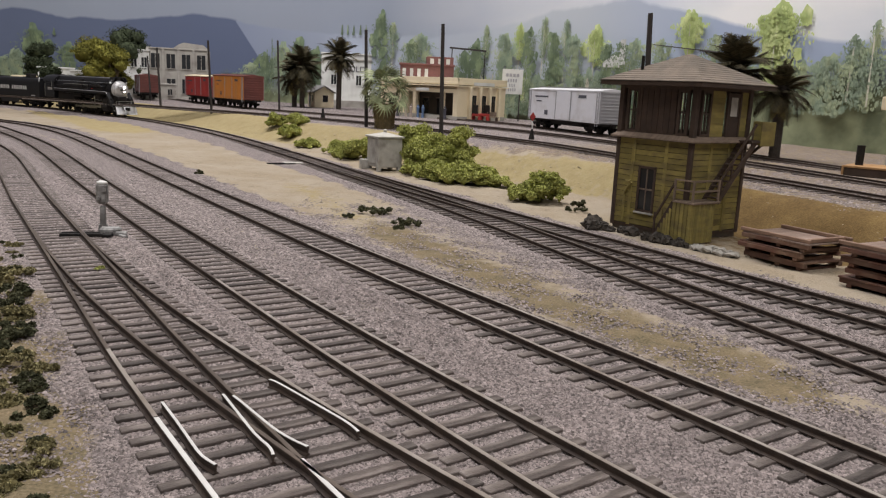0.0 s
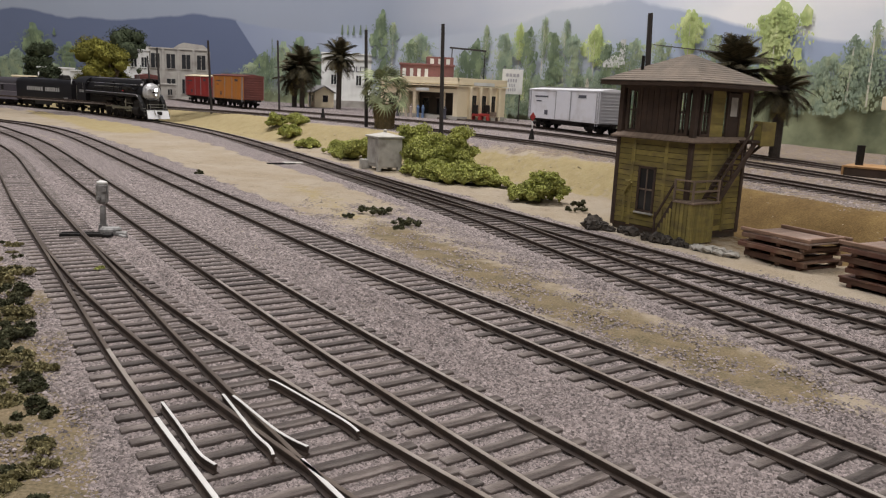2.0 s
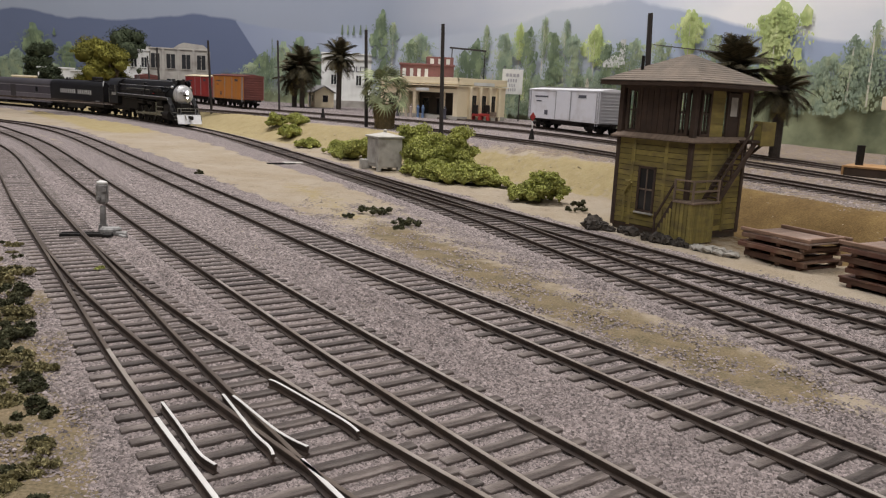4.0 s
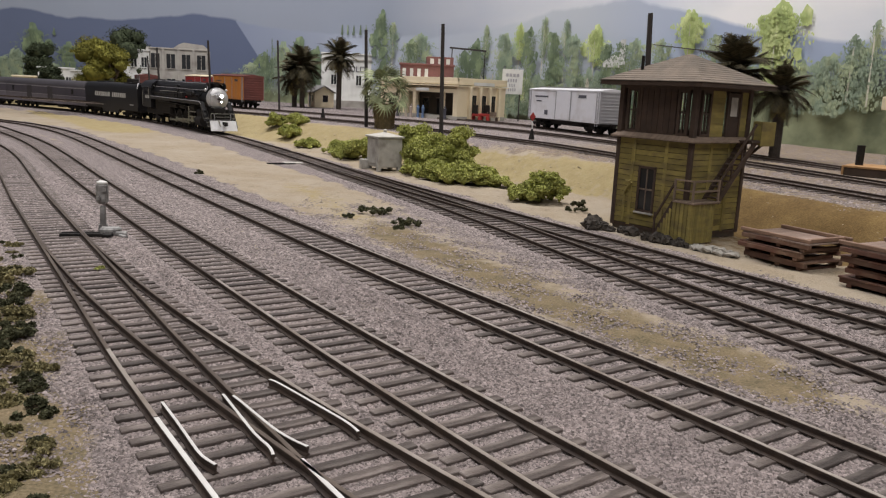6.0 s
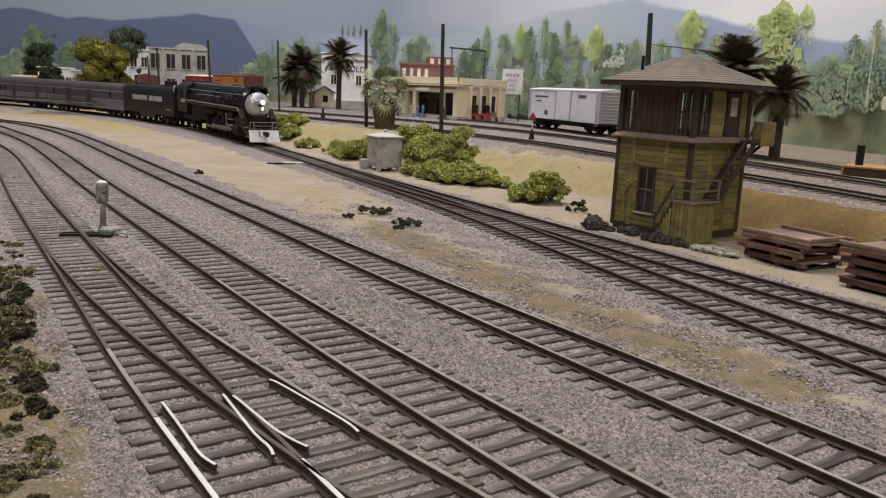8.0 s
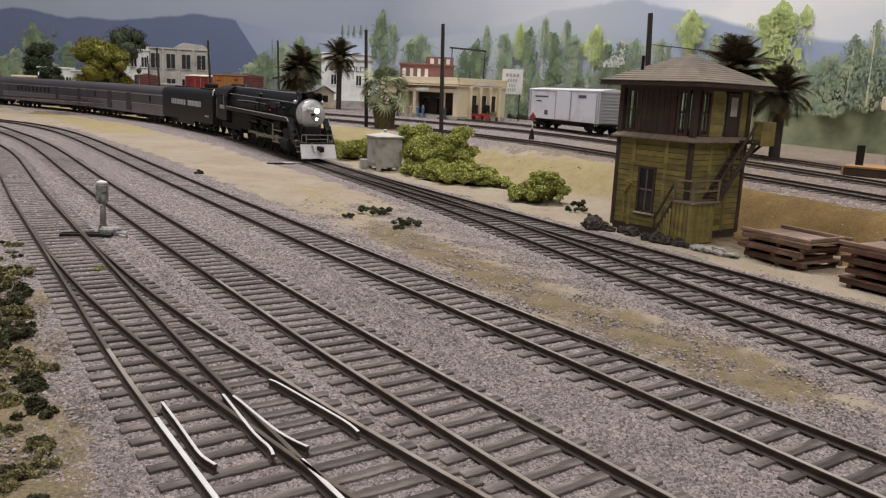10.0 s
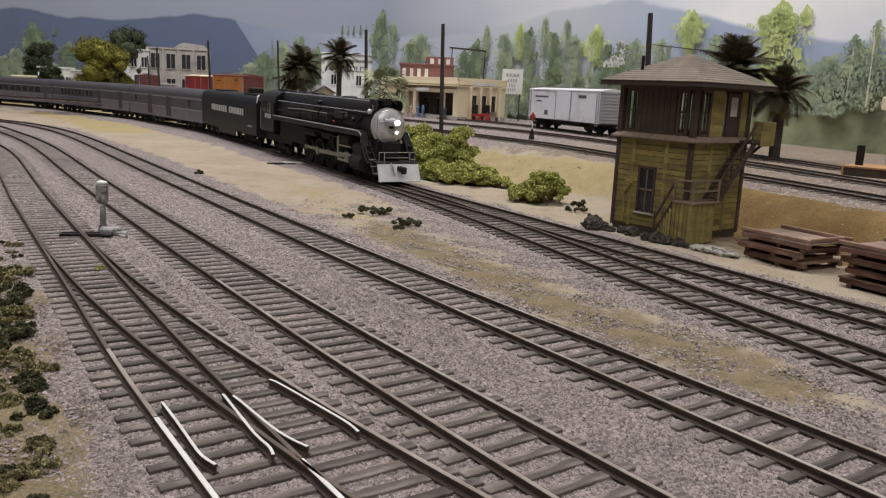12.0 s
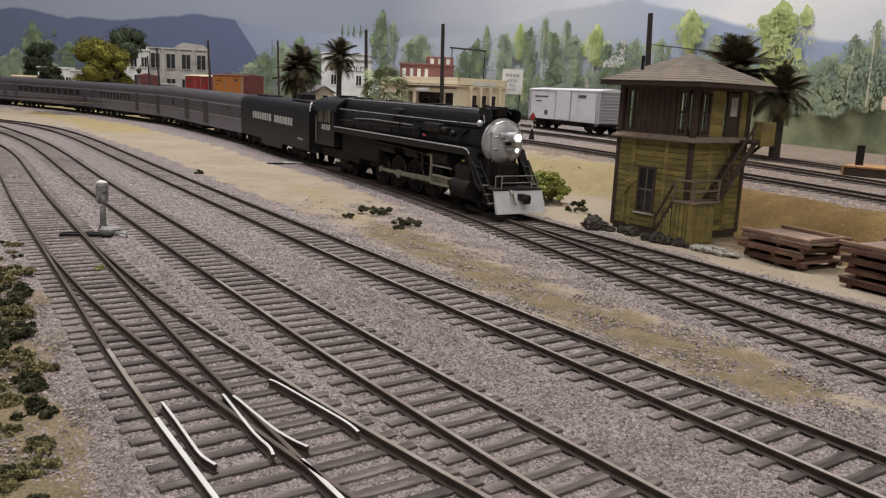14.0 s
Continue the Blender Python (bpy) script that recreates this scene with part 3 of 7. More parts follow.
def locomotive():
    t = thing("steam_locomotive", 0, 0, 0, 0, "black steam locomotive with silver smokebox front pulling the train", "locomotive")
    ZB = 3.37
    # boiler barrel, tapering up to the firebox
    bm = B()
    cyl(bm, (8.55, 0, ZB), (1.5, 0, ZB), 1.12, 1.12, 36)
    cyl(bm, (1.5, 0, ZB), (-1.0, 0, ZB + 0.02), 1.12, 1.25, 36, caps=False)
    cyl(bm, (-1.0, 0, ZB + 0.02), (-8.7, 0, ZB + 0.02), 1.25, 1.28, 36)
    part("boiler", bm, M["black"], t, smooth=True)
    for x in (6.4, 4.2, 1.5, -1.0, -3.6, -6.2):
        part("boiler_band", cyl(B(), (x, 0, ZB), (x - 0.1, 0, ZB), 1.14 if x > 1 else 1.29, seg=36), M["black"], t, smooth=True)
    # casing that runs level along the boiler's top and rounds down at its front
    half = [(1.0, 4.0), (0.97, 4.35), (0.86, 4.66), (0.66, 4.84), (0.4, 4.9)]
    part("skyline_casing", prism(B(), [(-a, z) for a, z in half] + [(0, 4.92)] + half[::-1], 7.9, -8.7), M["black"], t, smooth=True)
    # pale tubes where the casing's shoulder reflects the light
    bm = B()
    for q in (-1, 1):
        pts = [(-8.6, q * 0.69, 4.84), (7.6, q * 0.69, 4.84), (7.95, q * 0.78, 4.76), (8.2, q * 0.88, 4.55), (8.38, q * 0.95, 4.25)]
        tube(bm, pts, 0.028)
    part("casing_glint", bm, M["stripe"], t, "thin pale line standing in for the reflection along the casing")
    # low hood round the chimney, open in front
    bm = B()
    for q in (-1, 1):
        prism(bm, [(7.7, 4.3), (7.7, 4.9), (8.2, 4.98), (8.7, 4.86), (8.86, 4.6), (8.6, 4.3)], q * 0.8, q * 0.86, "y")
    box(bm, (8.0, 0, 4.92), (1.0, 1.55, 0.08), 0.02)
    part("chimney_hood", bm, M["black"], t)
    bm = B()
    cyl(bm, (8.1, 0, 4.6), (8.1, 0, 5.03), 0.4, 0.44, 20)
    part("chimney", bm, M["frame_black"], t, smooth=True)
    # domes, valves and the turret ahead of the cab
    for x in (2.6, -3.2):
        part("sand_hatch", box(B(), (x, 0, 4.94), (0.9, 0.7, 0.08), 0.02), M["black"], t)
    part("turret", box(B(), (-7.7, 0, 4.93), (1.1, 0.9, 0.12), 0.04), M["frame_black"], t)
    part("whistle", cyl(B(), (-6.4, -0.45, 4.85), (-6.4, -0.45, 5.12), 0.06, seg=8), M["pale_metal"], t)
    # silver front
    bm = B()
    cyl(bm, (8.5, 0, ZB), (8.66, 0, ZB), 1.14, 1.12, 44)
    cyl(bm, (8.66, 0, ZB), (8.78, 0, ZB), 1.05, 0.98, 44)
    cyl(bm, (8.78, 0, ZB), (9.0, 0, ZB), 0.95, 0.62, 44)
    cyl(bm, (9.0, 0, ZB), (9.08, 0, ZB), 0.62, 0.2, 44)
    f = part("smokebox_front", bm, M["silver"], t, "round silver painted smokebox door", smooth=True)
    for i in range(20):
        a = i * math.tau / 20
        y, z = 1.075 * math.cos(a), ZB + 1.075 * math.sin(a)
        part("door_clamp", cyl(B(), (8.66, y, z), (8.72, y, z), 0.035, seg=6), M["silver"], f)
    part("hinge", box(B(), (8.98, -0.42, ZB + 0.32), (0.07, 0.62, 0.08), 0.02, rx=12), M["silver"], f)
    part("hinge", box(B(), (8.98, -0.42, ZB - 0.34), (0.07, 0.62, 0.08), 0.02, rx=-12), M["silver"], f)
    part("hinge_post", cyl(B(), (8.86, -0.84, ZB - 0.5), (8.86, -0.84, ZB + 0.5), 0.045, seg=8), M["stripe"], f)
    part("number_plate", box(B(), (9.1, 0, ZB - 0.02), (0.05, 0.34, 0.16), 0.02), M["frame_black"], f)
    part("lamp_bracket", box(B(), (9.2, 0, ZB + 0.12), (0.5, 0.7, 0.06), 0.01), M["silver"], f)
    for q in (-1, 1):
        part("number_box", box(B(), (9.12, q * 0.42, ZB + 0.38), (0.2, 0.26, 0.2), 0.03), M["silver"], f)
    for z, r, d in ((ZB + 0.3, 0.22, 0.85), (ZB - 0.28, 0.11, 0.82)):
        part("headlight_shell", cyl(B(), (9.0, 0, z), (9.0 + d, 0, z), r, r + 0.04, 24), M["silver"], f, smooth=True)
        part("headlight_lens", cyl(B(), (9.0 + d, 0, z), (9.04 + d, 0, z), r * 0.8, r * 0.55, 20), M["lamp_glow"], f, "bright lit headlight")
    # running boards high on the boiler, edged by the pale stripe, then steep aprons down to the pilot
    for q in (-1, 1):
        part("running_board", box(B(), (-0.3, q * 1.4, 3.0), (16.6, 0.5, 0.08)), M["black"], t)
        part("valance", box(B(), (-0.3, q * 1.63, 2.86), (16.6, 0.04, 0.3)), M["black"], t)
        bm = tube(B(), [(-8.6, q * 1.66, 3.04), (7.7, q * 1.66, 3.04), (8.05, q * 1.66, 2.98), (8.25, q * 1.64, 2.8)], 0.035)
        part("stripe", bm, M["stripe"], t, "thin aluminium stripe along the running board")
        bm = prism(B(), [(7.9, 3.0), (8.12, 3.0), (8.45, 2.4), (9.1, 1.5), (9.5, 1.18), (9.3, 1.18), (8.9, 1.4), (8.25, 2.4)], q * 1.2, q * 1.64, "y")
        part("front_apron", bm, M["black"], t)
    # cab
    prof = [(-1.6, 1.7), (-1.6, 3.98), (-1.45, 4.4), (-1.0, 4.74), (0, 4.9), (1.0, 4.74), (1.45, 4.4), (1.6, 3.98), (1.6, 1.7)]
    bm = prism(B(), prof, -8.7, -11.9)
    prism(bm, [(a * 1.03, b + 0.05) for a, b in prof[1:-1]] + [(1.5, 3.9), (1.35, 4.3), (0.9, 4.62), (0, 4.78), (-0.9, 4.62), (-1.35, 4.3), (-1.5, 3.9)], -8.4, -12.5)
    cab = part("cab", bm, M["black"], t, smooth=True)
    part("roof_hatch", box(B(), (-10.4, 0, 4.98), (1.2, 1.0, 0.1), 0.03), M["frame_black"], cab)
    for q in (-1, 1):
        for x in (-10.0, -11.05):
            part("cab_window", box(B(), (x, q * 1.605, 3.62), (0.85, 0.05, 0.78)), M["glass"], cab)
        part("window_frame", box(B(), (-9.52, q * 1.63, 3.62), (0.06, 0.05, 0.9)), M["pale_metal"], cab)
        part("window_frame", box(B(), (-10.52, q * 1.63, 3.62), (0.05, 0.05, 0.8)), M["frame_black"], cab)
        part("arm_rest", box(B(), (-10.5, q * 1.64, 3.19), (2.0, 0.06, 0.05)), M["frame_black"], cab)
        part("handhold", cyl(B(), (-11.85, q * 1.66, 1.8), (-11.85, q * 1.66, 3.6), 0.03, seg=6), M["pale_metal"], cab)
        for k in range(4):
            part("number_bar", box(B(), (-9.55 - 0.4 * k, q * 1.612, 2.92), (0.27, 0.02, 0.36)), M["letter"], cab, "pale bar in place of a numeral")
    # firebox sides, ashpan and frames
    bm = B()
    box(bm, (-5.4, 0, 2.2), (5.6, 2.5, 1.9), 0.1)
    box(bm, (-0.6, 0, 1.2), (18.0, 1.05, 0.75), 0.05)
    box(bm, (-8.6, 0, 1.25), (6.2, 2.4, 0.6), 0.05)
    box(bm, (7.6, 0, 2.0), (2.2, 1.7, 1.4), 0.1)
    for q in (-1, 1):
        for x, l, h in ((5.2, 1.6, 0.9), (-1.5, 2.5, 0.6), (1.8, 1.6, 0.6)):
            cyl(bm, (x - l / 2, q * 1.1, 2.3), (x + l / 2, q * 1.1, 2.3), h / 2, seg=12)
    part("frame", bm, M["frame_black"], t)
    for q in (-1, 1):
        bm = B()
        cyl(bm, (6.75, q * 1.28, 1.08), (8.4, q * 1.28, 1.08), 0.52, seg=20)
        cyl(bm, (6.85, q * 1.22, 1.95), (8.3, q * 1.22, 1.95), 0.36, seg=16)
        box(bm, (7.6, q * 1.25, 1.5), (1.4, 0.66, 0.9), 0.08)
        part("cylinder_block", bm, M["frame_black"], t, smooth=True)
    # pilot
    bm = prism(B(), [(10.52, 0.22), (10.56, 0.24), (10.12, 1.26), (10.04, 1.26), (10.36, 0.22)], -1.36, 1.36, "y")
    part("pilot_plate", bm, M["pilot"], t, "bright silver pilot plate at the front")
    bm = B()
    box(bm, (9.5, 0, 1.3), (1.3, 2.75, 0.1), 0.03)
    box(bm, (9.4, 0, 0.85), (1.3, 2.3, 0.8), 0.05)
    box(bm, (9.0, 0, 1.9), (0.5, 1.2, 1.1), 0.08)
    part("pilot_deck", bm, M["frame_black"], t)
    bm = B()
    box(bm, (10.45, 0.05, 0.98), (0.5, 0.34, 0.3), 0.05)
    box(bm, (10.75, 0.08, 0.92), (0.26, 0.36, 0.42), 0.07)
    part("coupler", bm, M["frame_black"], t, smooth=True)
    part("air_hose", tube(B(), [(10.2, -0.5, 1.28), (10.42, -0.5, 1.1), (10.5, -0.46, 0.8), (10.62, -0.4, 0.66)], 0.06, 8), M["pale_metal"], t, "grey air hose")
    for q in (-1, 1):
        part("ladder_stile", cyl(B(), (8.5, q * 1.62, 2.5), (10.15, q * 1.52, 0.55), 0.05, seg=6), M["frame_black"], t)
        part("ladder_stile", cyl(B(), (8.5, q * 1.2, 2.5), (10.15, q * 1.16, 0.55), 0.05, seg=6), M["frame_black"], t)
        for k in range(5):
            part("ladder_step", box(B(), (8.75 + 0.32 * k, q * 1.38, 2.2 - 0.38 * k), (0.2, 0.42, 0.04)), M["pale_metal"] if k > 1 else M["frame_black"], t)
    part("front_rail", tube(B(), [(9.98, -1.2, 1.35), (9.98, -1.2, 1.92), (9.98, 1.2, 1.92), (9.98, 1.2, 1.35)], 0.026), M["pale_metal"], t)
    part("front_rail", cyl(B(), (9.98, -0.85, 1.6), (9.98, 0.85, 1.6), 0.025, seg=6), M["pale_metal"], t)
    for y in (-0.85, 0.85):
        part("rail_post", cyl(B(), (9.98, y, 1.35), (9.98, y, 1.92), 0.028, seg=6), M["stripe"], t)
    for q in (-1, 1):
        part("handrail", tube(B(), [(8.4, q * 1.1, 4.2), (7.9, q * 1.22, 4.18), (2.2, q * 1.25, 4.18), (-8.4, q * 1.36, 4.2)], 0.024), M["stripe"], t)
        for x in (6.6, 4.4, 2.2, -1.2, -4.0, -6.8):
            part("rail_stanchion", cyl(B(), (x, q * 1.0, 4.1), (x, q * 1.3, 4.18), 0.03, seg=6), M["black"], t)
        part("pipe", tube(B(), [(1.6, q * 1.22, 3.75), (-3.0, q * 1.34, 3.8), (-6.0, q * 1.36, 3.72)], 0.035), M["pale_metal"], t)
        part("pipe", tube(B(), [(3.4, q * 1.2, 3.62), (-4.0, q * 1.34, 3.5), (-8.4, q * 1.34, 3.5)], 0.05), M["black"], t)
        part("pipe", tube(B(), [(7.2, q * 1.05, 3.9), (6.6, q * 1.2, 3.5), (6.6, q * 1.3, 3.05)], 0.06), M["black"], t)
        part("pipe", tube(B(), [(0.4, q * 1.1, 4.2), (0.2, q * 1.3, 3.8), (0.2, q * 1.35, 3.05)], 0.045), M["black"], t)
        part("feedwater_box", box(B(), (4.0, q * 1.22, 3.78), (1.7, 0.36, 0.5), 0.08), M["black"], t)
        part("feedwater_cap", cyl(B(), (5.0, q * 1.25, 3.72), (5.5, q * 1.25, 3.72), 0.16, seg=10), M["frame_black"], t, smooth=True)
        part("valve_box", box(B(), (-0.6, q * 1.05, 4.42), (1.0, 0.4, 0.3), 0.08), M["black"], t)
        part("air_pump", cyl(B(), (2.4, q * 1.3, 3.2), (2.4, q * 1.3, 3.75), 0.26, seg=14), M["black"], t, smooth=True)
        part("check_valve", ball(B(), (5.9, q * 1.18, 3.6), 0.16), M["black"], t, smooth=True)
        part("marker_lamp", ball(B(), (8.15, q * 1.06, 4.22), 0.17), M["silver"], t, "small round pale marker lamp", smooth=True)
        part("red_fitting", box(B(), (3.3, q * 1.4, 3.34), (0.34, 0.1, 0.1), 0.03, ry=10), M["red_glow"], t, "small red painted fitting")
    # valve gear
    for q in (-1, 1):
        part("crosshead_guide", box(B(), (5.5, q * 1.5, 1.38), (2.3, 0.1, 0.14), 0.02), M["rod"], t)
        part("crosshead_guide", box(B(), (5.5, q * 1.5, 0.98), (2.3, 0.1, 0.14), 0.02), M["rod"], t)
        part("combination_lever", box(B(), (4.45, q * 1.55, 1.75), (0.15, 0.1, 1.3), 0.02), M["rod"], t)
        part("valve_rod", box(B(), (5.5, q * 1.55, 1.9), (2.1, 0.06, 0.07)), M["pale_metal"], t)
        part("reach_rod", tube(B(), [(4.4, q * 1.5, 2.35), (0.5, q * 1.5, 2.5), (-6.5, q * 1.45, 2.55)], 0.035), M["black"], t)
        part("radius_link", box(B(), (3.3, q * 1.45, 2.0), (0.2, 0.1, 0.9), 0.04), M["frame_black"], t)
    # wheels
    truck(t, 7.2, 0.45, (-1.15, 1.15), "leading_truck", 0.95)
    truck(t, -8.0, 0.5, (-1.0, 1.0), "trailing_truck", 1.1)
    RODS["axles"] = []
    for x in DRIVERS:
        bm = B()
        cyl(bm, (0, -0.7, 0), (0, 0.7, 0), 0.12, seg=10)
        ax = part("driving_axle", bm, M["frame_black"], t)
        ax.matrix_basis = pose(x * S, 0, 0.95 * S)
        for q in (-1, 1):
            bm = wheel_bm(0.95, q * 0.76)
            for k in range(12):
                a = k * math.tau / 12
                part("spoke", box(B(), (0.45 * math.cos(a), q * 0.86, 0.45 * math.sin(a)), (0.62, 0.05, 0.1), ry=-math.degrees(a)), M["frame_black"], ax)
            box(bm, (0.0, q * 0.86, -0.62), (0.8, 0.06, 0.36), 0.03)
            part("driving_wheel", bm, M["frame_black"], ax)
            bm = B()
            bmesh.ops.create_cone(bm, cap_ends=False, segments=28, radius1=0.96, radius2=0.93, depth=0.04)
            bmesh.ops.rotate(bm, cent=(0, 0, 0), matrix=Matrix.Rotation(math.pi / 2, 3, "X"), verts=bm.verts)
            bmesh.ops.translate(bm, vec=(0, q * 0.86, 0), verts=bm.verts)
            bmesh.ops.solidify(bm, geom=bm.faces[:], thickness=0.02)
            part("tyre", bm, M["tyre"], ax)
        RODS["axles"].append((ax, x))
    bm = B()
    for q in (-1, 1):
        box(bm, (0.4, q * 1.12, 0), (6.6, 0.08, 0.2), 0.02)
        for x in DRIVERS:
            cyl(bm, (x, q * 1.06, 0), (x, q * 1.2, 0), 0.17, seg=12)
    RODS["side"] = part("side_rod", bm, M["rod"], t, "pale connecting rod between the driving wheels")
    bm = B()
    for q in (-1, 1):
        box(bm, (2.7, q * 1.3, 0.1), (5.4, 0.08, 0.24), 0.02, ry=-1.6)
        cyl(bm, (0.0, q * 1.24, 0), (0.0, q * 1.38, 0), 0.24, seg=12)
        box(bm, (5.4, q * 1.42, 0.2), (0.6, 0.16, 0.5), 0.03)
    RODS["main"] = part("main_rod", bm, M["rod"], t, "pale main rod and crosshead")
    RODS["side"].matrix_basis = pose(0, 0, 0.95 * S)
    RODS["main"].matrix_basis = pose(0, 0, 0.95 * S)
    return t


def tender():
    t = thing("tender", 0, 0, 0, 0, "black tender with pale lettering bars behind the locomotive", "tender")
    prof = [(-1.54, 1.0), (-1.56, 3.6), (-1.45, 4.0), (-1.15, 4.22), (-0.6, 4.32), (0.6, 4.32), (1.15, 4.22), (1.45, 4.0), (1.56, 3.6), (1.54, 1.0)]
    part("tank", prism(B(), prof, 8.3, -8.5), M["black"], t, smooth=True)
    part("deck", box(B(), (-0.1, 0, 1.0), (17.0, 2.5, 0.3)), M["frame_black"], t)
    for q in (-1, 1):
        part("side_skirt", prism(B(), [(-2.9, 1.02), (2.7, 1.02), (2.2, 0.55), (-2.5, 0.55)], q * 1.46, q * 1.53, "y"), M["black"], t)
    part("oil_bunker", box(B(), (5.2, 0, 4.36), (4.6, 1.9, 0.12), 0.04), M["frame_black"], t)
    part("filler_hatch", box(B(), (3.3, 0.1, 4.6), (1.2, 1.1, 0.6), 0.1), M["frame_black"], t)
    part("rear_hatch", box(B(), (-5.2, 0, 4.36), (2.6, 1.4, 0.14), 0.03), M["frame_black"], t)
    # one bar a letter, in two words
    for q in (-1, 1):
        x = -5.0
        for word in (8, 7):
            for k in range(word):
                w = 0.46 + 0.1 * ((k * 5) % 3 - 1)
                part("letter_bar", box(B(), (-q * (x + w / 2), q * 1.562, 2.78), (w, 0.02, 0.56)), M["letter"], t, "pale bar in place of a letter")
                x += w + 0.17
            x += 0.62
        part("small_lettering", box(B(), (6.6 * -q, q * 1.562, 1.7), (1.1, 0.02, 0.14)), M["stripe"], t)
        part("handrail", tube(B(), [(8.34, q * 1.5, 1.6), (8.34, q * 1.5, 3.9)], 0.035), M["frame_black"], t)
        part("corner_rail", tube(B(), [(8.34, q * 1.52, 3.75), (8.2, q * 1.42, 4.2), (7.9, q * 1.2, 4.36)], 0.06), M["letter"], t, "white grab rail at the corner")
    truck(t, 5.1, 0.48, (-1.9, 0, 1.9))
    truck(t, -5.3, 0.48, (-1.9, 0, 1.9))
    return t


CAR = 24.9


def coach(kind):
    t = thing("passenger_coach", 0, 0, 0, 0, {"baggage": "dark grey baggage coach with wide side doors", "mail": "dark two-tone grey coach with small windows and an end door", "day": "dark two-tone grey coach with a row of wide windows"}[kind], "railway coach", group="coaches of the train")
    h = CAR / 2 - 0.25
    body = [(-1.5, 0.85), (-1.53, 3.35), (1.53, 3.35), (1.5, 0.85)]
    part("body", prism(B(), body, h, -h), M["car_light"], t)
    roof = [(-1.55, 3.33), (-1.5, 3.62), (-1.3, 3.9), (-0.85, 4.13), (0, 4.22), (0.85, 4.13), (1.3, 3.9), (1.5, 3.62), (1.55, 3.33)]
    part("roof", prism(B(), roof, h + 0.1, -h - 0.1), M["car_roof"], t, "dark rounded roof", smooth=True)
    bm = B()
    for s in (-1, 1):
        box(bm, (0, s * 1.535, 2.62), (2 * h, 0.03, 1.02))
    part("window_band", bm, M["car_grey"], t, "darker band at window height")
    bm = B()
    for s in (-1, 1):
        for z in (3.17, 2.06):
            box(bm, (0, s * 1.55, z), (2 * h, 0.03, 0.07))
    part("stripe", bm, M["stripe"], t, "thin pale stripes along the side")
    if kind == "day":
        wins = [(-9 + 1.75 * k, 1.15) for k in range(11)]
        doors = [10.6, -10.6]
    elif kind == "mail":
        wins = [(-8.5 + 1.2 * k, 0.62) for k in range(9)]
        doors = [9.9, 3.6]
    else:
        wins = [(-9.5, 0.6), (8.6, 0.6)]
        doors = [2.1, -4.3]
    for s in (-1, 1):
        for x, w in wins:
            bm = box(B(), (x, s * 1.555, 2.68), (w, 0.03, 0.72))
            part("window", bm, M["glass"], t)
        for x in doors:
            bm = box(B(), (x, s * 1.552, 2.15), (1.5 if kind == "baggage" else 0.85, 0.04, 2.1), 0.01)
            part("door", bm, M["car_roof"] if kind != "day" else M["car_grey"], t)
    bm = B()
    box(bm, (0, 0, 0.9), (2 * h, 2.6, 0.25))
    for x, l in ((-4.4, 1.6), (-1.6, 2.6), (4.2, 1.8)):
        box(bm, (x, 0, 0.62), (l, 2.3, 0.5), 0.05)
    for e in (-1, 1):
        box(bm, (e * (h + 0.2), 0, 2.3), (0.4, 1.5, 2.6))
        for s in (-1, 1):
            box(bm, (e * (h - 0.6), s * 1.4, 0.75), (0.9, 0.2, 0.5), 0.03)
    part("underframe", bm, M["frame_black"], t)
    truck(t, 8.3, 0.46, (-1.5, 0, 1.5))
    truck(t, -8.3, 0.46, (-1.5, 0, 1.5))
    return t


ENGINE, TENDER = locomotive(), tender()
COACHES = [coach("baggage"), coach("mail"), coach("day")]
COACHES.append(copy_thing(COACHES[2], pose(0, 0, 0)))
COACHES.append(copy_thing(COACHES[2], pose(0, 0, 0)))

M["yellow"] = material("weathered_yellow_clapboard", (0.285, 0.232, 0.066), (0.205, 0.165, 0.052), 1.5, 0.8, bump=0.2, bscale=14, spots=(0.16, 0.125, 0.05), sscale=0.9, vary=0.2, stretch=(1, 1, 2.5))
M["brown"] = material("dark_brown_trim", (0.07, 0.043, 0.03), (0.042, 0.027, 0.02), 2, 0.75, bump=0.1, vary=0.15)
M["shingle"] = material("grey_brown_roof_shingle", (0.21, 0.17, 0.135), (0.145, 0.118, 0.095), 2, 0.9, bump=0.3, bscale=15, vary=0.09, spots=(0.13, 0.11, 0.09), sscale=0.7)
M["old_wood"] = material("weathered_bare_wood", (0.25, 0.185, 0.14), (0.15, 0.11, 0.08), 1.5, 0.85, bump=0.3, stretch=(1, 4, 1), vary=0.2)
M["red_wood"] = material("red_brown_timber", (0.15, 0.068, 0.045), (0.085, 0.042, 0.03), 1.0, 0.8, bump=0.3, spots=(0.2, 0.13, 0.09), sscale=0.8, vary=0.25)
M["concrete"] = material("stained_grey_concrete", (0.52, 0.5, 0.46), (0.4, 0.385, 0.35), 1.2, 0.9, bump=0.2, spots=(0.29, 0.27, 0.24), sscale=1.0)
M["dark_rock"] = material("dark_lava_rock", (0.075, 0.062, 0.05), (0.035, 0.03, 0.026), 4, 0.95, bump=0.5, bscale=8)
M["interior"] = material("dim_interior", (0.08, 0.06, 0.045), (0.05, 0.04, 0.03), 1, 0.9)


